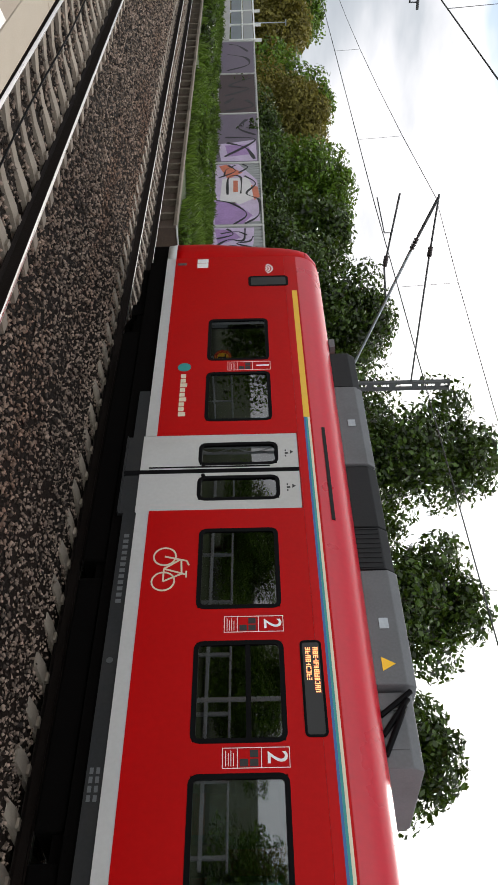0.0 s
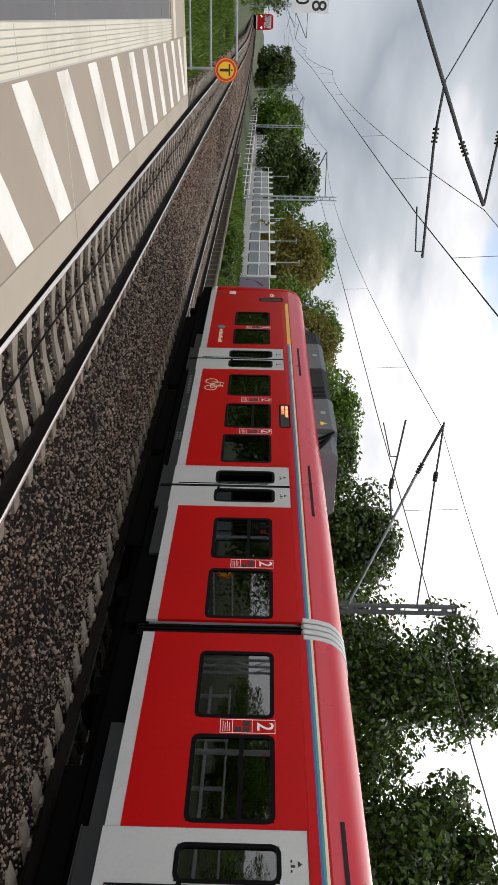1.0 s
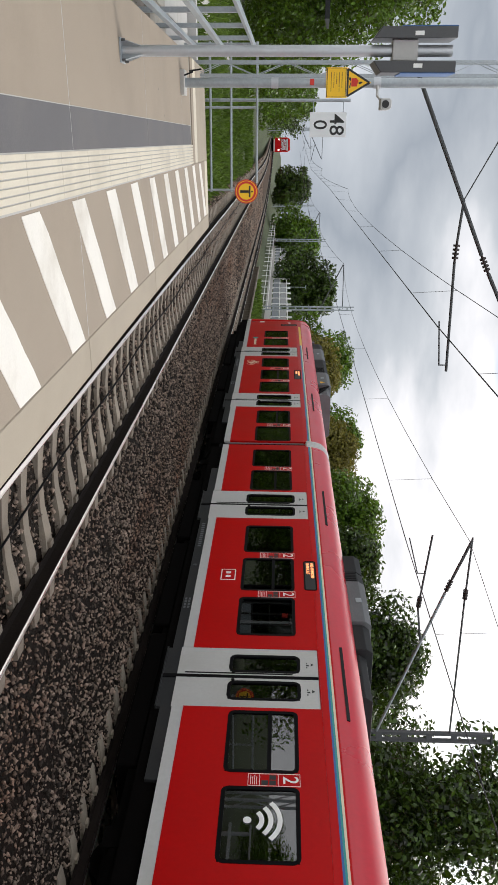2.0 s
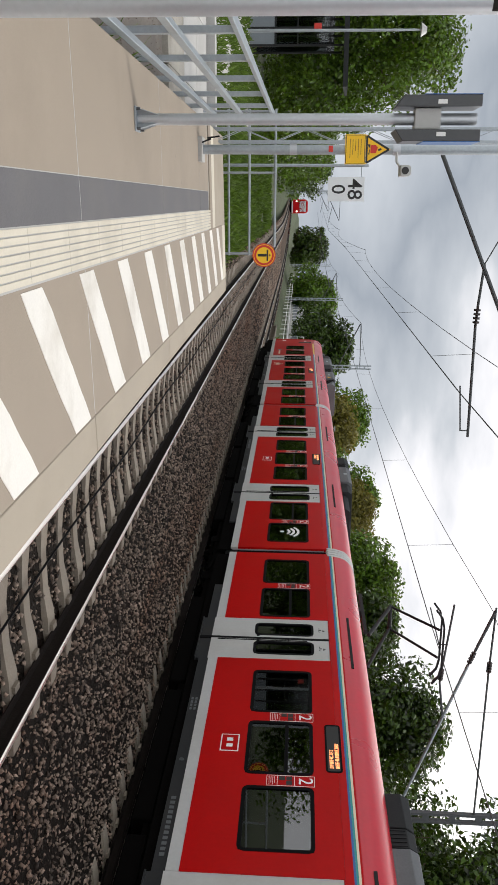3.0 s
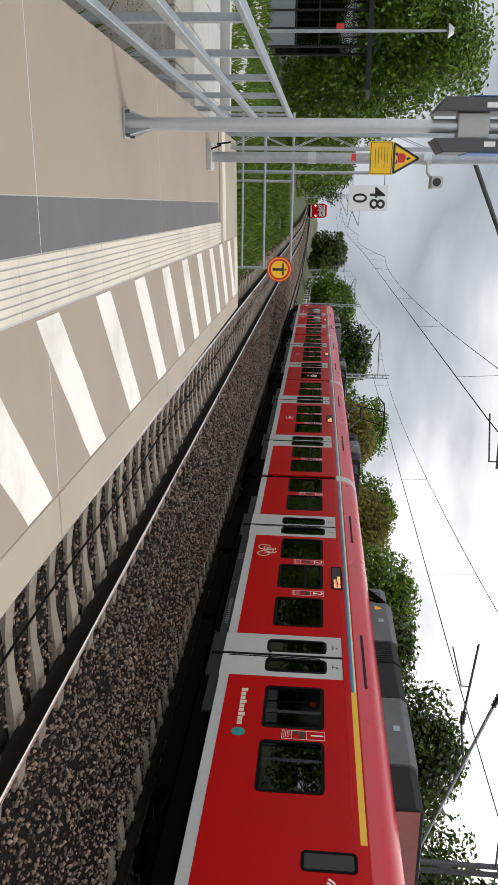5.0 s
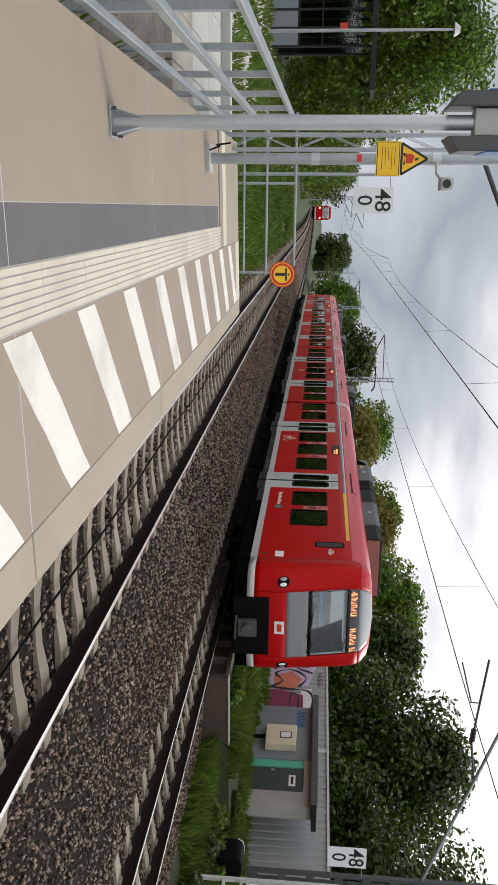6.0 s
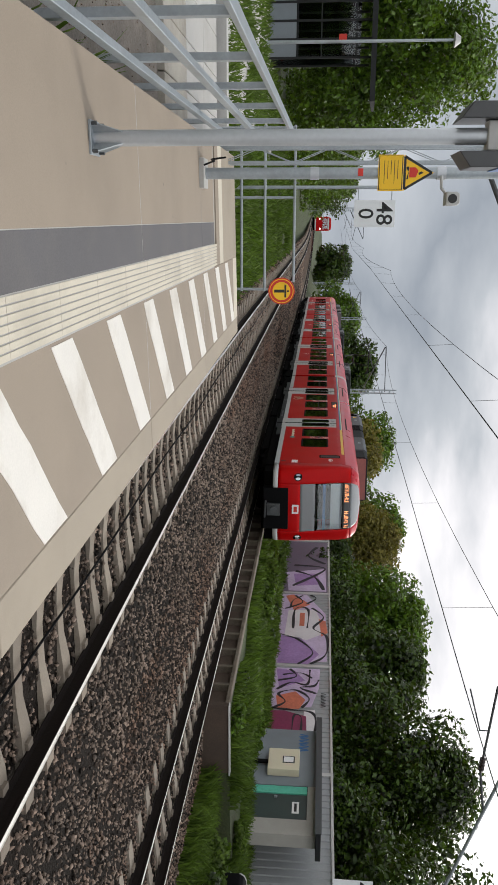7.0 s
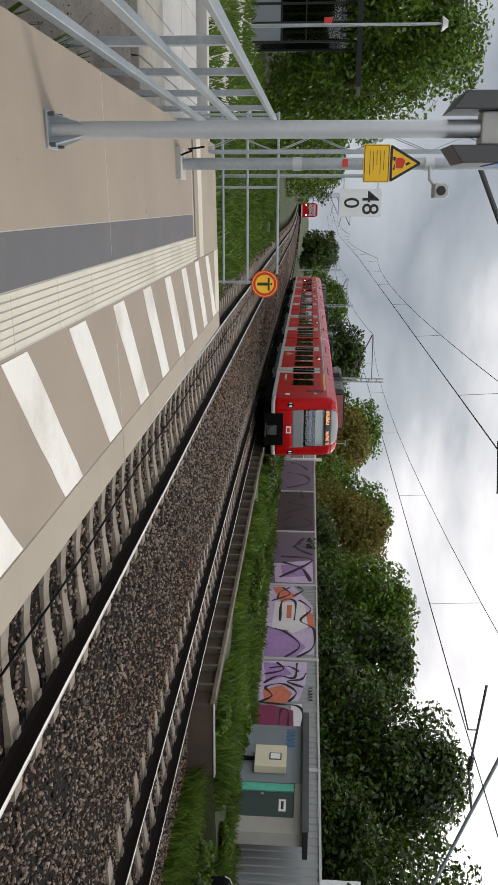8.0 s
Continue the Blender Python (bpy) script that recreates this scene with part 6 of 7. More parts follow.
def make_right_mast():
    m = new("catenary_mast")
    tagged(m, "grey steel batten mast carrying the overhead line bracket", "catenary mast", group="catenary masts")
    x, y = 15.14, 17.0
    for s in (-1, 1):
        part("mast_channel", Build().box(x + s * 0.13 - 0.045, x + s * 0.13 + 0.045, y - 0.06, y + 0.06, -0.5, 8.26), M_GALV_DARK, m)
    for k in range(11):
        z = 0.2 + 0.76 * k
        part("mast_batten", Build().box(x - 0.084, x + 0.084, y - 0.055, y - 0.035, z, z + 0.2), M_GALV_DARK, m)
    tip, foot = (8.45, y, 7.05), (x - 0.18, y, 4.78)
    part("mast_cap", Build().box(x - 0.2, x + 0.2, y - 0.08, y + 0.08, 8.262, 8.3), M_GALV_DARK, m)
    part("bracket_tube", Build().tube(foot, (10.1, y, 6.45), 0.045), M_GALV, m, "pale bracket tube")
    insulator(m, (10.1, y, 6.45), (9.65, y, 6.61))
    part("bracket_tube", Build().tube((9.65, y, 6.61), tip, 0.045), M_GALV_DARK, m)
    part("top_stay", Build().tube((x - 0.18, y, 7.0), (10.35, y, 7.02), 0.03), M_GALV_DARK, m)
    insulator(m, (10.35, y, 7.02), (9.95, y, 7.03))
    part("top_stay", Build().tube((9.95, y, 7.03), (8.35, y, 7.06), 0.03), M_GALV_DARK, m)
    part("registration_tube", Build().tube((8.3, y, 5.95), (10.2, y, 5.76), 0.03), M_GALV_DARK, m)
    insulator(m, (10.2, y, 5.76), (10.65, y, 5.72))
    part("registration_tube", Build().tube((10.65, y, 5.72), (11.7, y, 5.86), 0.03), M_GALV_DARK, m)
    part("steady_arm", Build().tube((9.5, y, 5.62), (8.4, y, 5.32), 0.018), M_GALV_DARK, m)
    part("arm_hanger", Build().tube((9.5, y, 5.82), (9.5, y, 5.60), 0.015), M_GALV_DARK, m)
    return m


make_right_mast()


def make_left_mast():
    m = new("catenary_mast")
    tagged(m, "galvanised lattice mast at the platform's end", "catenary mast", group="catenary masts")
    y = 15.3
    xa, xb = -3.50, -3.24
    for x in (xa, xb):
        for yy in (y - 0.14, y + 0.14):
            part("mast_leg", Build().box(x - 0.03, x + 0.03, yy - 0.03, yy + 0.03, -0.9, 9.0), M_GALV, m)
    for k in range(14):
        z = -0.3 + 0.66 * k
        p, q = ((xa, xb) if k % 2 else (xb, xa))
        for yy in (y - 0.16, y + 0.16):
            part("lattice_bar", Build().bar((p, yy, z), (q, yy, z + 0.66), 0.045, 0.012), M_GALV, m)
    part("bracket_tube", Build().tube((xb, y, 4.45), (0.45, y, 6.12), 0.045), M_GALV_DARK, m)
    insulator(m, (0.45, y, 6.12), (0.85, y, 6.31))
    part("bracket_tube", Build().tube((0.85, y, 6.31), (1.9, y, 6.85), 0.045), M_GALV_DARK, m)
    part("registration_tube", Build().tube((-0.75, y, 5.62), (0.15, y, 5.55), 0.03), M_GALV_DARK, m)
    insulator(m, (0.15, y, 5.55), (0.6, y, 5.53))
    part("registration_tube", Build().tube((0.6, y, 5.53), (3.15, y, 5.56), 0.032), M_GALV_DARK, m)
    part("top_stay", Build().tube((xb, y, 7.25), (0.2, y, 6.98), 0.03), M_GALV_DARK, m)
    insulator(m, (0.2, y, 6.98), (0.6, y, 6.95))
    part("top_stay", Build().tube((0.6, y, 6.95), (1.85, y, 6.86), 0.03), M_GALV_DARK, m)
    part("diagonal_stay", Build().tube((-0.75, y, 5.62), (xb, y, 6.9), 0.014), M_GALV_DARK, m)
    part("steady_arm", Build().tube((3.0, y, 5.38), (1.95, y, 5.30), 0.018), M_GALV_DARK, m)
    part("arm_hanger", Build().tube((3.0, y, 5.56), (3.0, y, 5.36), 0.015), M_GALV_DARK, m)
    return m


make_left_mast()


def make_wires():
    spans = {"near": (1.9, -1, [-35, 15.3, 68, 120, 172, 224]), "far": (8.35, 1, [-38, 17.0, 70, 122, 174, 226])}
    for key, (x0, sg, ys) in spans.items():
        w = new("overhead_wire")
        tagged(w, "thin dark overhead contact line with droppers", "overhead line", group="overhead lines")
        cb, mb = Build(), Build()
        zc, zm, sag = (5.29, 6.88, 0.95) if key == "near" else (5.25, 6.98, 0.95)
        for i, (a, c) in enumerate(zip(ys, ys[1:])):
            off = lambda y: 0.2 * (1 - 2 * (y - a) / (c - a)) * (1 if i % 2 else -1) + bend(y)
            rise = lambda y: 0.004 * max(0, y - 20)
            cb.tube((x0 + off(a), a, zc + rise(a)), (x0 + off(c), c, zc + rise(c)), 0.013 + 0.0001 * max(0, a), n=5, caps=False)
            n = 12
            prev = None
            for k in range(n + 1):
                y = a + (c - a) * k / n
                u = 2 * k / n - 1
                p = (x0 + off(y) * 0.5 + bend(y) * 0.5, y, zm - sag * (1 - u * u) + rise(y))
                if prev:
                    mb.tube(prev, p, 0.009 + 0.0001 * max(0, a), n=5, caps=False)
                prev = p
                if 0 < k < n and k % 2 == 1 and a < 130:
                    part("dropper", Build().tube((x0 + off(y), y, zc + rise(y)), p, 0.006, n=4, caps=False), M_WIRE, w)
        part("contact_wire", cb, M_WIRE, w)
        part("messenger_wire", mb, M_WIRE, w)


make_wires()


def make_far_masts():
    b = Build()
    for s in (-1, 1):
        b.box(s * 0.14 - 0.05, s * 0.14 + 0.05, -0.08, 0.08, -0.5, 8.2)
    for k in range(12):
        b.box(-0.09, 0.09, -0.06, 0.06, 0.3 + 0.66 * k, 0.42 + 0.66 * k)
    me = b.mesh("mast_column")
    me.materials.append(M_GALV)
    first = None
    for x, y, s in ((12.2, 70, -1), (12.0, 122, -1), (10.8, 174, -1), (-3.4, 120, 1), (-4.2, 172, 1), (-9, 224, 1)):
        if first is None:
            first = new("catenary_mast")
            tagged(first, "distant grey batten mast with bracket", "catenary mast", group="catenary masts")
            c = new("mast_column", me)
            c.parent = first
            part("bracket", Build().tube((0, 0, 5.2), (-3.9, 0, 7.1), 0.05).tube((0, 0, 7.2), (-3.9, 0, 7.15), 0.035).tube((-2.0, 0, 6.1), (-4.2, 0, 5.6), 0.035), M_GALV_DARK, first)
            first.matrix_basis = pose(x, y, 0)
        else:
            copy_thing(first, pose(x, y, 0, 0, 0, 0 if s < 0 else 180))
    lamp = new("street_lamp")
    tagged(lamp, "thin grey lamp post far along the line", "lamp post", group="far lamp posts")
    part("post", Build().tube((0, 0, -0.5), (0, 0, 5.2), 0.06, 0.04), M_GALV, lamp)
    part("lamp_head", Build().box(-0.25, 0.25, -0.09, 0.09, 5.2, 5.3), M_GALV, lamp)
    lamp.matrix_basis = pose(18.5, 72, 0)
    for y in (80, 90, 102, 116, 132, 150):
        copy_thing(lamp, pose(18.5 - 0.012 * (y - 72), y, 0))


make_far_masts()


# ---- platform furniture ----
def make_km_sign(x0, x1, y, z0, z1, pole_x, base, label):
    s = new("distance_sign")
    tagged(s, label, "distance sign", group="distance signs")
    part("plate", Build().box(x0, x1, y - 0.012, y, z0, z1), M_SIGNW, s, "white plate", bevel=0.003)
    cx = (x0 + x1) / 2
    h = z1 - z0
    turn = Matrix.Rotation(radians(90), 4, "X")
    letters("48", h * 0.56, M_SIGNK, Matrix.Translation((cx, y - 0.014, z0 + h * 0.72)) @ turn, s, "numeral", 0.004)
    letters("0", h * 0.52, M_SIGNK, Matrix.Translation((cx, y - 0.014, z0 + h * 0.27)) @ turn, s, "numeral", 0.004)
    if base is not None:
        part("post", Build().tube((pole_x, y + 0.06, base), (pole_x, y + 0.06, z1 + 0.1), 0.045, n=12), M_GALV, s)
    for z in (z0 + 0.1, z1 - 0.1):
        part("bracket", Build().bar((pole_x, y + 0.03, z), (x1 - 0.05, y + 0.03, z), 0.05, 0.02), M_GALV, s)


make_km_sign(-2.73, -2.05, 22.0, 2.38, 3.44, -3.05, -0.9, "white distance plate with black 48 and 0 on a post")
make_km_sign(13.98, 14.62, 16.9, 2.27, 3.28, 14.95, None, "white distance plate with black 48 and 0 on the mast")


def base_plate(parent, x, y, z, r, w):
    part("base_plate", Build().box(x - w, x + w, y - w, y + w, z, z + 0.02), M_GALV, parent, bevel=0.004)
    for a in (45, 135, 225, 315):
        c, s = math.cos(radians(a)), math.sin(radians(a))
        b = Build()
        p = [(r * 0.9, 0.02), (w * 1.25, 0.02), (r * 0.95, 0.24)]
        v = []
        for d in (-0.005, 0.005):
            v += [(x + u * c - d * s, y + u * s + d * c, z + h) for u, h in p]
        b.add(v, [(0, 1, 2), (5, 4, 3), (0, 3, 4, 1), (1, 4, 5, 2), (2, 5, 3, 0)])
        part("gusset", b, M_GALV, parent)
        part("bolt", Build().tube((x + w * 0.8 * math.copysign(1, c), y + w * 0.8 * math.copysign(1, s), z + 0.02), (x + w * 0.8 * math.copysign(1, c), y + w * 0.8 * math.copysign(1, s), z + 0.06), 0.014, n=6), M_GALV_DARK, parent)


def make_display_pole():
    s = new("information_pole")
    tagged(s, "silver round pole carrying two grey information panels", "pole", group="platform poles")
    x, y = -2.83, 5.72
    z = zp(y)
    part("shaft", Build().tube((x, y, z), (x, y, 3.34), 0.057, n=20), M_ALU, s, smooth=False)
    base_plate(s, x, y, z, 0.057, 0.12)
    part("collar", Build().box(x - 0.10, x + 0.10, y - 0.08, y + 0.08, 2.72, 2.98), M_LGREY, s, "pale clamp housing", bevel=0.01)
    for q in (-1, 1):
        b = Build()
        o, i = x + q * 0.215, x + q * 0.105
        b.add([(i, y - 0.16, 2.52), (o, y - 0.16, 2.60), (o, y - 0.16, 3.36), (i, y - 0.16, 3.36), (i, y + 0.30, 2.52), (o, y + 0.30, 2.60), (o, y + 0.30, 3.36), (i, y + 0.30, 3.36)], [(0, 1, 2, 3), (7, 6, 5, 4), (0, 4, 5, 1), (1, 5, 6, 2), (2, 6, 7, 3), (3, 7, 4, 0)])
        pn = part("information_panel", b, M_PANELDARK, s, "grey information display housing", bevel=0.008)
        part("panel_edge", Build().box(min(o, o + q * 0.008), max(o, o + q * 0.008), y - 0.16, y + 0.30, 2.80, 3.36), M_BLUE, pn, "dark blue screen frame")
        part("panel_label", Build().box(x + q * 0.15 - 0.02, x + q * 0.15 + 0.02, y - 0.166, y - 0.161, 2.93, 3.02), M_WHITE, pn)


make_display_pole()


def make_near_pole():
    s = new("platform_pole")
    tagged(s, "silver round platform pole with a black and white sticker", "pole", group="platform poles")
    x, y = -2.86, 0.75
    z = zp(y)
    part("shaft", Build().tube((x, y, z), (x, y, 3.5), 0.057, n=20), M_ALU, s)
    base_plate(s, x, y, z, 0.057, 0.12)
    b = Build()
    v = []
    n = 6
    for k in range(n + 1):
        a = radians(-90 + -60 + 120 * k / n)
        v += [(x + 0.0585 * math.cos(a), y + 0.0585 * math.sin(a), 2.40), (x + 0.0585 * math.cos(a), y + 0.0585 * math.sin(a), 2.54)]
    b.add(v, [(2 * k, 2 * k + 2, 2 * k + 3, 2 * k + 1) for k in range(n)])
    st = solid(part("sticker", b, M_SIGNK, s, "black sticker with white print"), 0.001)
    for q in range(4):
        part("sticker_bar", Build().box(x - 0.03, x + 0.03, y - 0.0605, y - 0.0595, 2.42 + 0.028 * q, 2.435 + 0.028 * q), M_WHITE, st)


make_near_pole()


def make_camera_pole():
    s = new("warning_pole")
    tagged(s, "grey steel pole with yellow high voltage warning sign and camera", "pole", group="platform poles")
    x, y = -2.87, 11.45
    z = zp(y)
    part("shaft", Build().tube((x, y, z), (x, y, 6.4), 0.078, n=20), M_GALV, s)
    part("foot", Build().box(x - 0.2, x + 0.2, y - 0.2, y + 0.2, z - 0.01, z + 0.07), M_CONC_LIGHT, s, "pale concrete foot", bevel=0.01)
    part("clamp", Build().tube((x, y, 1.40), (x, y, 1.52), 0.086, n=20), M_ALU, s)
    yf = y - 0.095
    pl = part("warning_plate", Build().box(x - 0.235, x + 0.235, yf - 0.006, yf, 2.32, 2.66), M_SIGNY, s, "yellow warning text plate", bevel=0.002)
    tri = part("warning_triangle", Build().plate_y(yf, 0.006, [(x - 0.235, 2.665), (x + 0.235, 2.665), (x, 3.07)]), M_SIGNY, s, "yellow hazard triangle")
    yy = yf - 0.008
    for a, c in (((x - 0.235, 2.665), (x + 0.235, 2.665)), ((x + 0.235, 2.665), (x, 3.07)), ((x, 3.07), (x - 0.235, 2.665))):
        ctr = Vector((x, 2.8))
        p, q = Vector(a).lerp(ctr, 0.10), Vector(c).lerp(ctr, 0.10)
        part("triangle_border", Build().bar((p.x, yy, p.y), (q.x, yy, q.y), 0.004, 0.032), M_SIGNK, tri)
    part("pictogram", Build().plate_y(yy, 0.002, [(x - 0.07, 2.74), (x + 0.06, 2.74), (x + 0.06, 2.83), (x - 0.03, 2.86), (x - 0.07, 2.82)]), M_SIGNR, tri, "red train pictogram")
    part("pictogram", Build().plate_y(yy, 0.002, [(x - 0.08, 2.70), (x - 0.05, 2.70), (x - 0.02, 2.73), (x + 0.08, 2.70), (x + 0.08, 2.725), (x - 0.08, 2.735)]), M_SIGNK, tri)
    part("pictogram", Build().plate_y(yy, 0.002, [(x + 0.0, 2.86), (x + 0.03, 2.87), (x + 0.0, 2.93), (x - 0.02, 2.90)]), M_SIGNK, tri)
    for k in range(5):
        part("text_bar", Build().box(x - 0.16, x + 0.14 - 0.06 * (k % 3), yy, yf - 0.0065, 2.40 + 0.045 * k, 2.407 + 0.045 * k), M_SIGNK, pl)
    for p, q in (((x - 0.22, 2.335), (x + 0.22, 2.335)), ((x - 0.22, 2.645), (x + 0.22, 2.645)), ((x - 0.22, 2.335), (x - 0.22, 2.645)), ((x + 0.22, 2.335), (x + 0.22, 2.645))):
        part("plate_border", Build().bar((p[0], yy + 0.0015, p[1]), (q[0], yy + 0.0005, q[1]), 0.003, 0.010), M_SIGNK, pl)
    cam_x = x + 0.34
    part("camera_bracket", Build().tube((x, y - 0.05, 3.18), (x + 0.20, y - 0.12, 3.18), 0.022).tube((x + 0.20, y - 0.12, 3.18), (x + 0.30, y - 0.16, 3.26), 0.022), M_LGREY, s)
    part("camera_clamp", Build().tube((x, y, 3.12), (x, y, 3.24), 0.09, n=16), M_ALU, s)
    cb = part("surveillance_camera", Build().prism([(cam_x - 0.09, 3.22), (cam_x + 0.09, 3.22), (cam_x + 0.09, 3.36), (cam_x + 0.06, 3.40), (cam_x - 0.06, 3.40), (cam_x - 0.09, 3.36)], y - 0.36, y - 0.04), M_LGREY, s, "pale grey camera housing", bevel=0.012)
    part("camera_lens", Build().tube((cam_x, y - 0.37, 3.30), (cam_x, y - 0.355, 3.30), 0.06, n=16), M_SIGNK, cb)
    part("rail_sticker", Build().box(x - 0.06, x + 0.04, y - 0.083, y - 0.079, 2.05, 2.12), M_SIGNR, s, "small red sticker")
    cab = Build()
    pts = [(x - 0.1, y - 0.25, z + 0.08), (x - 0.16, y - 0.1, z + 0.2), (x - 0.2, y + 0.2, z + 0.12), (x - 0.24, y + 0.4, z + 0.3)]
    for p, q in zip(pts, pts[1:]):
        cab.tube(p, q, 0.014, n=6)
    part("cable", cab, M_BLACK, s)


make_camera_pole()


def make_railing(name, x, ys, base, label):
    r = new(name)
    tagged(r, label, "railing", group="platform railings")

    def lift(y, h):
        return h + 0.010 * (y - 5)

    a, c = ys[0] - 0.3, ys[-1] + 0.3
    for y in ys:
        part("post", Build().box(x - 0.035, x + 0.035, y - 0.045, y + 0.045, base, lift(y, 0.91)), M_GALV, r, bevel=0.004)
        part("foot_plate", Build().box(x - 0.09, x + 0.09, y - 0.09, y + 0.09, base, base + 0.02), M_GALV_DARK, r)
    for h, w, t in ((0.935, 0.12, 0.05), (0.35, 0.07, 0.085), (-0.16, 0.07, 0.085)):
        q = x if h > 0.9 else x + 0.072
        part("rail", Build().bar((q, a, lift(a, h)), (q, c, lift(c, h)), w, t), M_GALV, r, bevel=0.006)
    return r


make_railing("platform_railing", -3.68, [2.43 + 1.70 * i for i in range(8)], -0.78, "galvanised steel railing with flat handrail along the platform's back")


def make_end_railing():
    r = new("end_railing")
    tagged(r, "galvanised steel barrier across the platform's end", "railing", group="platform railings")
    y = 16.82
    for x in (-4.0, -2.67, -0.84):
        part("post", Build().tube((x, y, -1.35), (x, y, 1.0), 0.028, n=12), M_GALV, r)
    for z in (1.0, 0.40, -0.08):
        part("rail", Build().tube((-4.05, y, z), (-0.80 if z < 0.9 else -1.0, y, z), 0.028, n=12), M_GALV, r)
    sg = new("stop_sign")
    tagged(sg, "round orange sign with red rim and black figure on the railing", "sign")
    cx, cz = -0.81, 0.76
    part("disc", Build().plate_y(y - 0.04, 0.012, circle(cx, cz, 0.275, 40)), M_SIGNR, sg, "red rim")
    part("white_ring", Build().plate_y(y - 0.054, 0.002, circle(cx, cz, 0.25, 40)), M_SIGNY, sg)
    part("red_ring", Build().plate_y(y - 0.057, 0.002, circle(cx, cz, 0.235, 40)), M_SIGNR, sg)
    part("face", Build().plate_y(y - 0.060, 0.002, circle(cx, cz, 0.185, 40)), M_SIGNY, sg, "orange yellow face")
    b = Build().box(cx - 0.03, cx + 0.03, y - 0.066, y - 0.063, cz - 0.15, cz + 0.06)
    part("figure", b, M_SIGNK, sg, "black T-shaped figure")
    part("figure", Build().box(cx - 0.13, cx + 0.13, y - 0.066, y - 0.063, cz + 0.062, cz + 0.10), M_SIGNK, sg)
    part("figure", Build().plate_y(y - 0.063, 0.003, circle(cx, cz + 0.135, 0.022, 12)), M_SIGNK, sg)
    part("clamp", Build().box(cx - 0.03, cx + 0.03, y - 0.04, y + 0.03, cz - 0.03, cz + 0.03), M_GALV, sg)


make_end_railing()


# ---- ramp, shelter and left side ----
def make_ramp():
    r = part("ramp", Build().box(-6.6, -3.45, -4.0, 11.7, -1.2, -0.76), M_GRAVEL)
    tagged(r, "dirty grey gravel strip behind the platform", "gravel strip", kind="structure")
    w = part("paved_yard", Build().box(-6.6, -3.45, 11.7, 17.6, -1.2, -0.78), M_CONC)
    tagged(w, "pale concrete slabs behind the platform's end", "pavement", kind="structure")
    for i in range(4):
        for k in range(3):
            part("concrete_slab", Build().box(-6.58 + 0.78 * i, -5.82 + 0.78 * i, 11.74 + 1.95 * k, 13.66 + 1.95 * k, -0.78, -0.66), M_CONC_LIGHT if k else M_CONC, w, bevel=0.012)
    k = part("kerb_wall", Build().box(-9.5, -3.6, 17.65, 17.95, -1.2, -0.46), M_CONC_LIGHT, bevel=0.015)
    tagged(k, "low pale concrete kerb wall behind the yard", "kerb", kind="structure")
    p = part("path", Build().box(-12.0, -5.0, 18.0, 40.0, -0.9, -0.76), M_CONC_LIGHT)
    tagged(p, "pale paved path to the shelter", "path", kind="structure")
    # dirt and stones along the platform's back edge
    rng = random.Random(12)
    b = Build()
    for _ in range(420):
        x, y, q = rng.uniform(-4.9, -3.5), rng.uniform(1.0, 11.6), rng.uniform(0.007, 0.022)
        pts = [(x + q * rng.uniform(0.6, 1.2) * math.cos(a), y + q * rng.uniform(0.6, 1.2) * math.sin(a)) for a in (0.3, 1.6, 2.9, 4.4, 5.6)]
        v = [(px, py, -0.765) for px, py in pts] + [(x + 0.2 * q, y, -0.76 + q)]
        b.add(v, [(i, (i + 1) % 5, 5) for i in range(5)])
    tagged(part("gravel_stones", b, M_STONE), "loose stones in the gravel strip", "gravel", kind="stuff")


make_ramp()


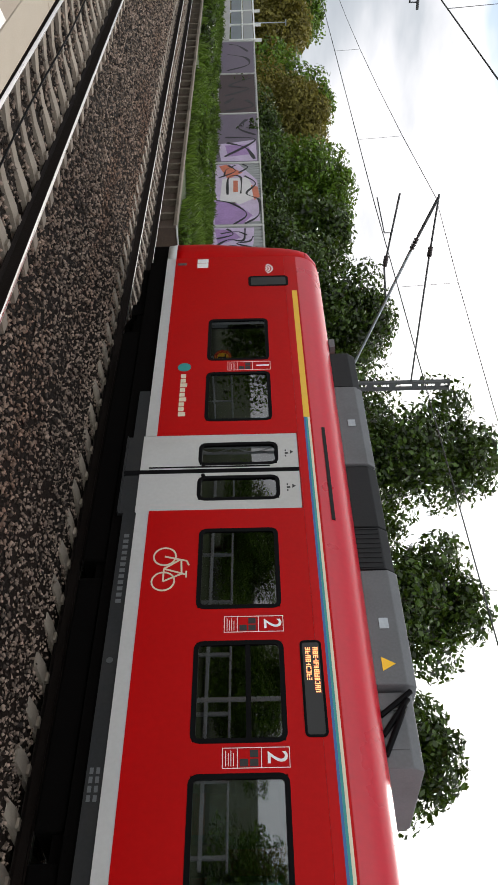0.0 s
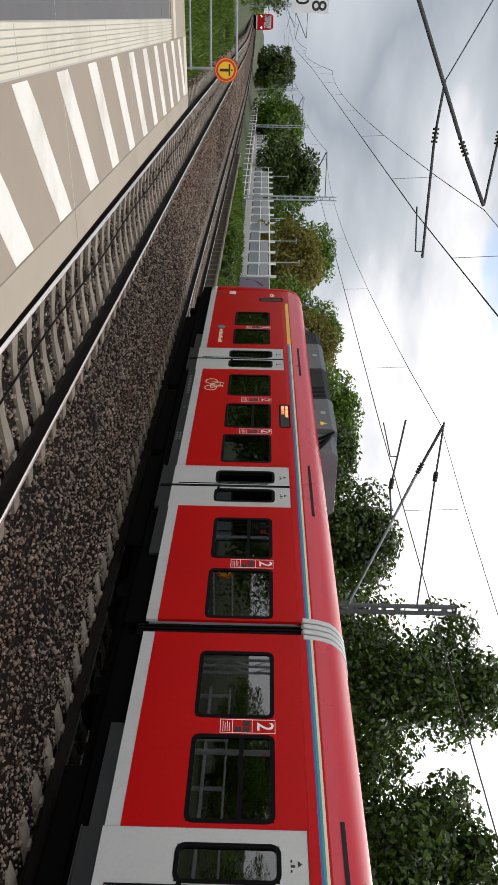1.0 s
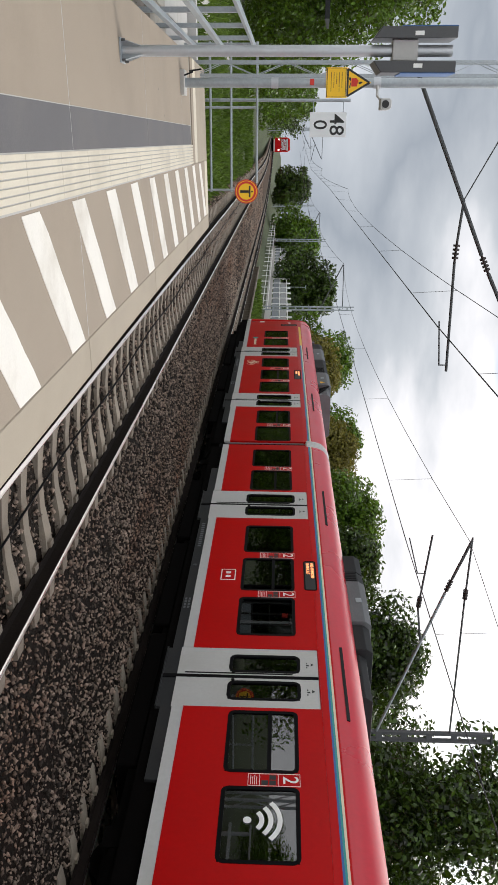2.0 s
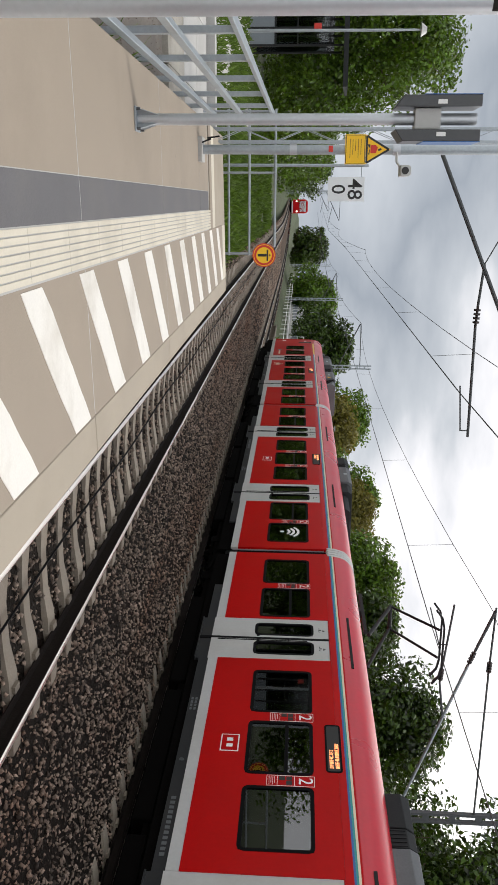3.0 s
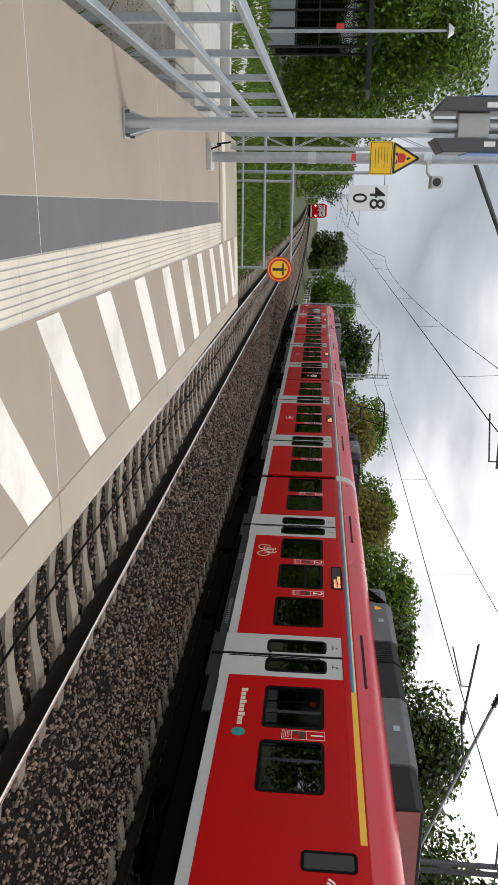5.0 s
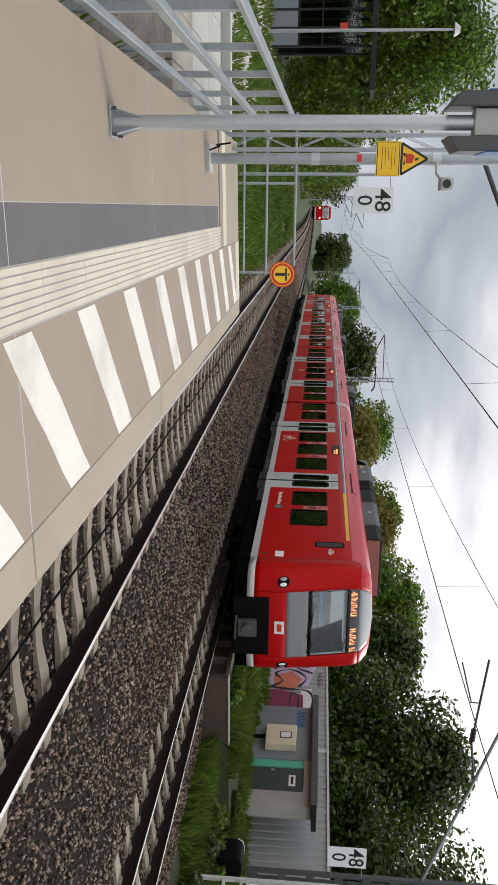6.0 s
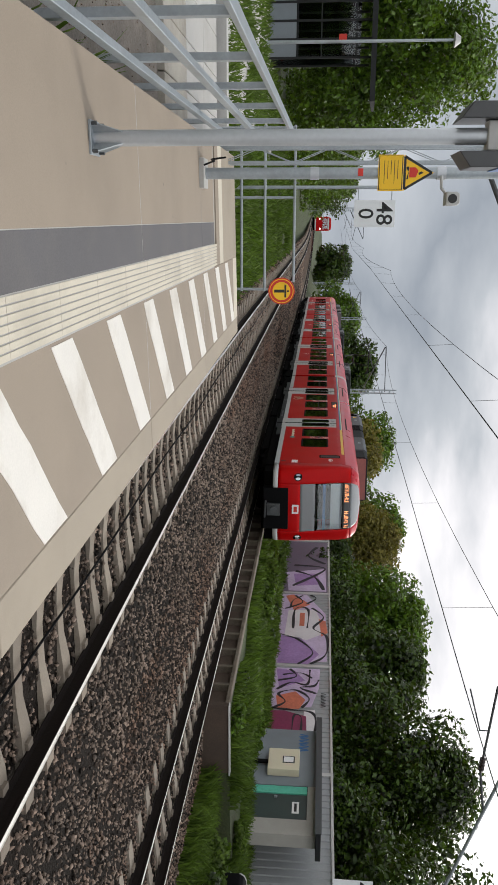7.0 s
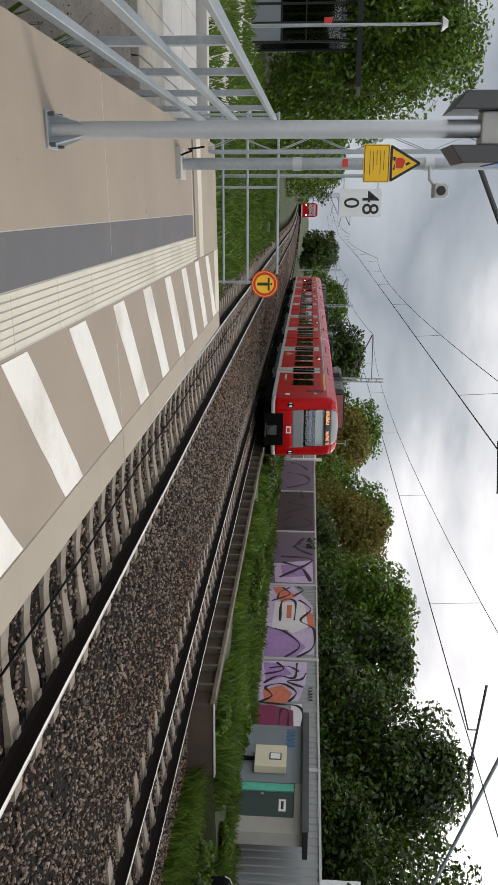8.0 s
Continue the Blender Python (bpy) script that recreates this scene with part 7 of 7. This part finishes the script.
def make_shelter():
    s = new("shelter")
    tagged(s, "dark framed glass waiting shelter with flat roof", "shelter")
    x0, x1, y0, y1, z = -11.6, -8.3, 34.4, 36.2, -0.78
    for x in [x0 + (x1 - x0) * k / 5 for k in range(6)]:
        part("post", Build().box(x - 0.04, x + 0.04, y0 - 0.04, y0 + 0.04, z, 3.25), M_BOXDARK, s)
        part("post", Build().box(x - 0.04, x + 0.04, y1 - 0.04, y1 + 0.04, z, 3.25), M_BOXDARK, s)
    for k in range(5):
        a, c = x0 + (x1 - x0) * k / 5 + 0.045, x0 + (x1 - x0) * (k + 1) / 5 - 0.045
        part("glass_panel", Build().box(a, c, y1 - 0.008, y1 + 0.008, z + 0.25, 2.9), M_CLEAR, s)
        part("lower_panel", Build().box(a, c, y0 - 0.02, y0 + 0.02, z + 0.1, 0.35), M_HUTGREY, s)
        part("glass_panel", Build().box(a, c, y0 - 0.008, y0 + 0.008, 0.45, 2.6), M_CLEAR, s)
    for zz in (0.38, 1.3, 2.65):
        part("rail", Build().box(x0, x1, y0 - 0.06, y0 - 0.02, zz, zz + 0.05), M_BOXDARK, s)
    part("back_wall", Build().box(x0, x1, y1 + 0.03, y1 + 0.08, z, 2.9), M_BOXDARK, s)
    part("roof", Build().add([(x, y, zz) for x in (x0 - 0.6, x1 + 1.7) for y, zz in ((y0 - 0.8, 3.22), (y1 + 0.6, 3.45), (y1 + 0.6, 3.55), (y0 - 0.8, 3.42))], [(0, 1, 2, 3), (7, 6, 5, 4), (0, 4, 5, 1), (1, 5, 6, 2), (2, 6, 7, 3), (3, 7, 4, 0)]), M_BOXDARK, s, "dark flat roof")
    part("bench", Build().box(x0 + 0.3, x1 - 0.3, y1 - 0.6, y1 - 0.2, z + 0.42, z + 0.5), M_SIGNR, s, "red bench")
    for x in (-10.9, -9.0):
        part("red_notice", Build().box(x - 0.12, x + 0.12, y0 - 0.075, y0 - 0.065, 2.0, 2.3), M_SIGNR, s)
    lamp = new("street_lamp")
    tagged(lamp, "thin grey lamp post beside the shelter", "lamp post")
    part("post", Build().tube((-8.6, 33.0, -0.85), (-8.6, 33.0, 6.2), 0.07, 0.045, n=10), M_GALV, lamp)
    part("lamp_head", Build().tube((-8.6, 33.0, 6.2), (-8.6, 33.0, 6.42), 0.28, 0.12, n=14), M_LGREY, lamp)


make_shelter()


def make_far_train():
    t = new("oncoming_train")
    tagged(t, "distant red train front with white lamps on the near track", "train")
    x, y = 1.67 + bend(175), 175
    z = NEAR_Z
    body = part("body", Build().prism([(x - 1.42, z + 0.4), (x + 1.42, z + 0.4), (x + 1.42, z + 3.2), (x + 1.1, z + 3.8), (x - 1.1, z + 3.8), (x - 1.42, z + 3.2)], y, y + 40), M_RED, t, bevel=0.15)
    part("underframe", Build().box(x - 1.2, x + 1.2, y + 0.3, y + 40, z + 0.02, z + 0.395), M_UNDER, t)
    part("windscreen", Build().box(x - 1.1, x + 1.1, y - 0.03, y - 0.005, z + 2.0, z + 3.1), M_WINDSCREEN, t)
    part("display_band", Build().box(x - 1.1, x + 1.1, y - 0.03, y - 0.005, z + 3.12, z + 3.4), M_LGREY, t)
    part("front_band", Build().box(x - 1.3, x + 1.3, y - 0.03, y - 0.005, z + 0.45, z + 0.7), M_LGREY, t)
    for dx in (-1.0, 1.0):
        part("headlamp", Build().tube((x + dx, y - 0.06, z + 1.5), (x + dx, y - 0.02, z + 1.5), 0.16, n=12), M_LAMPW, t, "lit white headlamp")


make_far_train()


# ---- movement ----
TRAIN_Y = [(0.0, 4.0), (0.5, 10.2), (1.0, 16.72), (1.5, 23.38), (2.0, 30.2), (2.75, 39.55), (3.5, 48.45), (4.0, 54.5), (4.5, 60.5), (5.25, 69.4), (6.0, 78.0), (6.5, 83.15), (7.0, 88.2), (7.5, 93.2), (8.0, 98.05)]


def motions():
    walk(TRAIN, [(t, pose(FAR_X, y, 0.08)) for t, y in TRAIN_Y])
    ts, ys = zip(*TRAIN_Y)
    for n, w in enumerate(WHEELSETS):
        base = w.location.copy()
        rows = []
        for k in range(241):
            t = k / 30
            turn = -math.degrees(float(np.interp(t, ts, ys)) / 0.43)
            rows.append((t, pose(*base, turn % 360, 0, 0)))
        walk(w, rows)


motions()
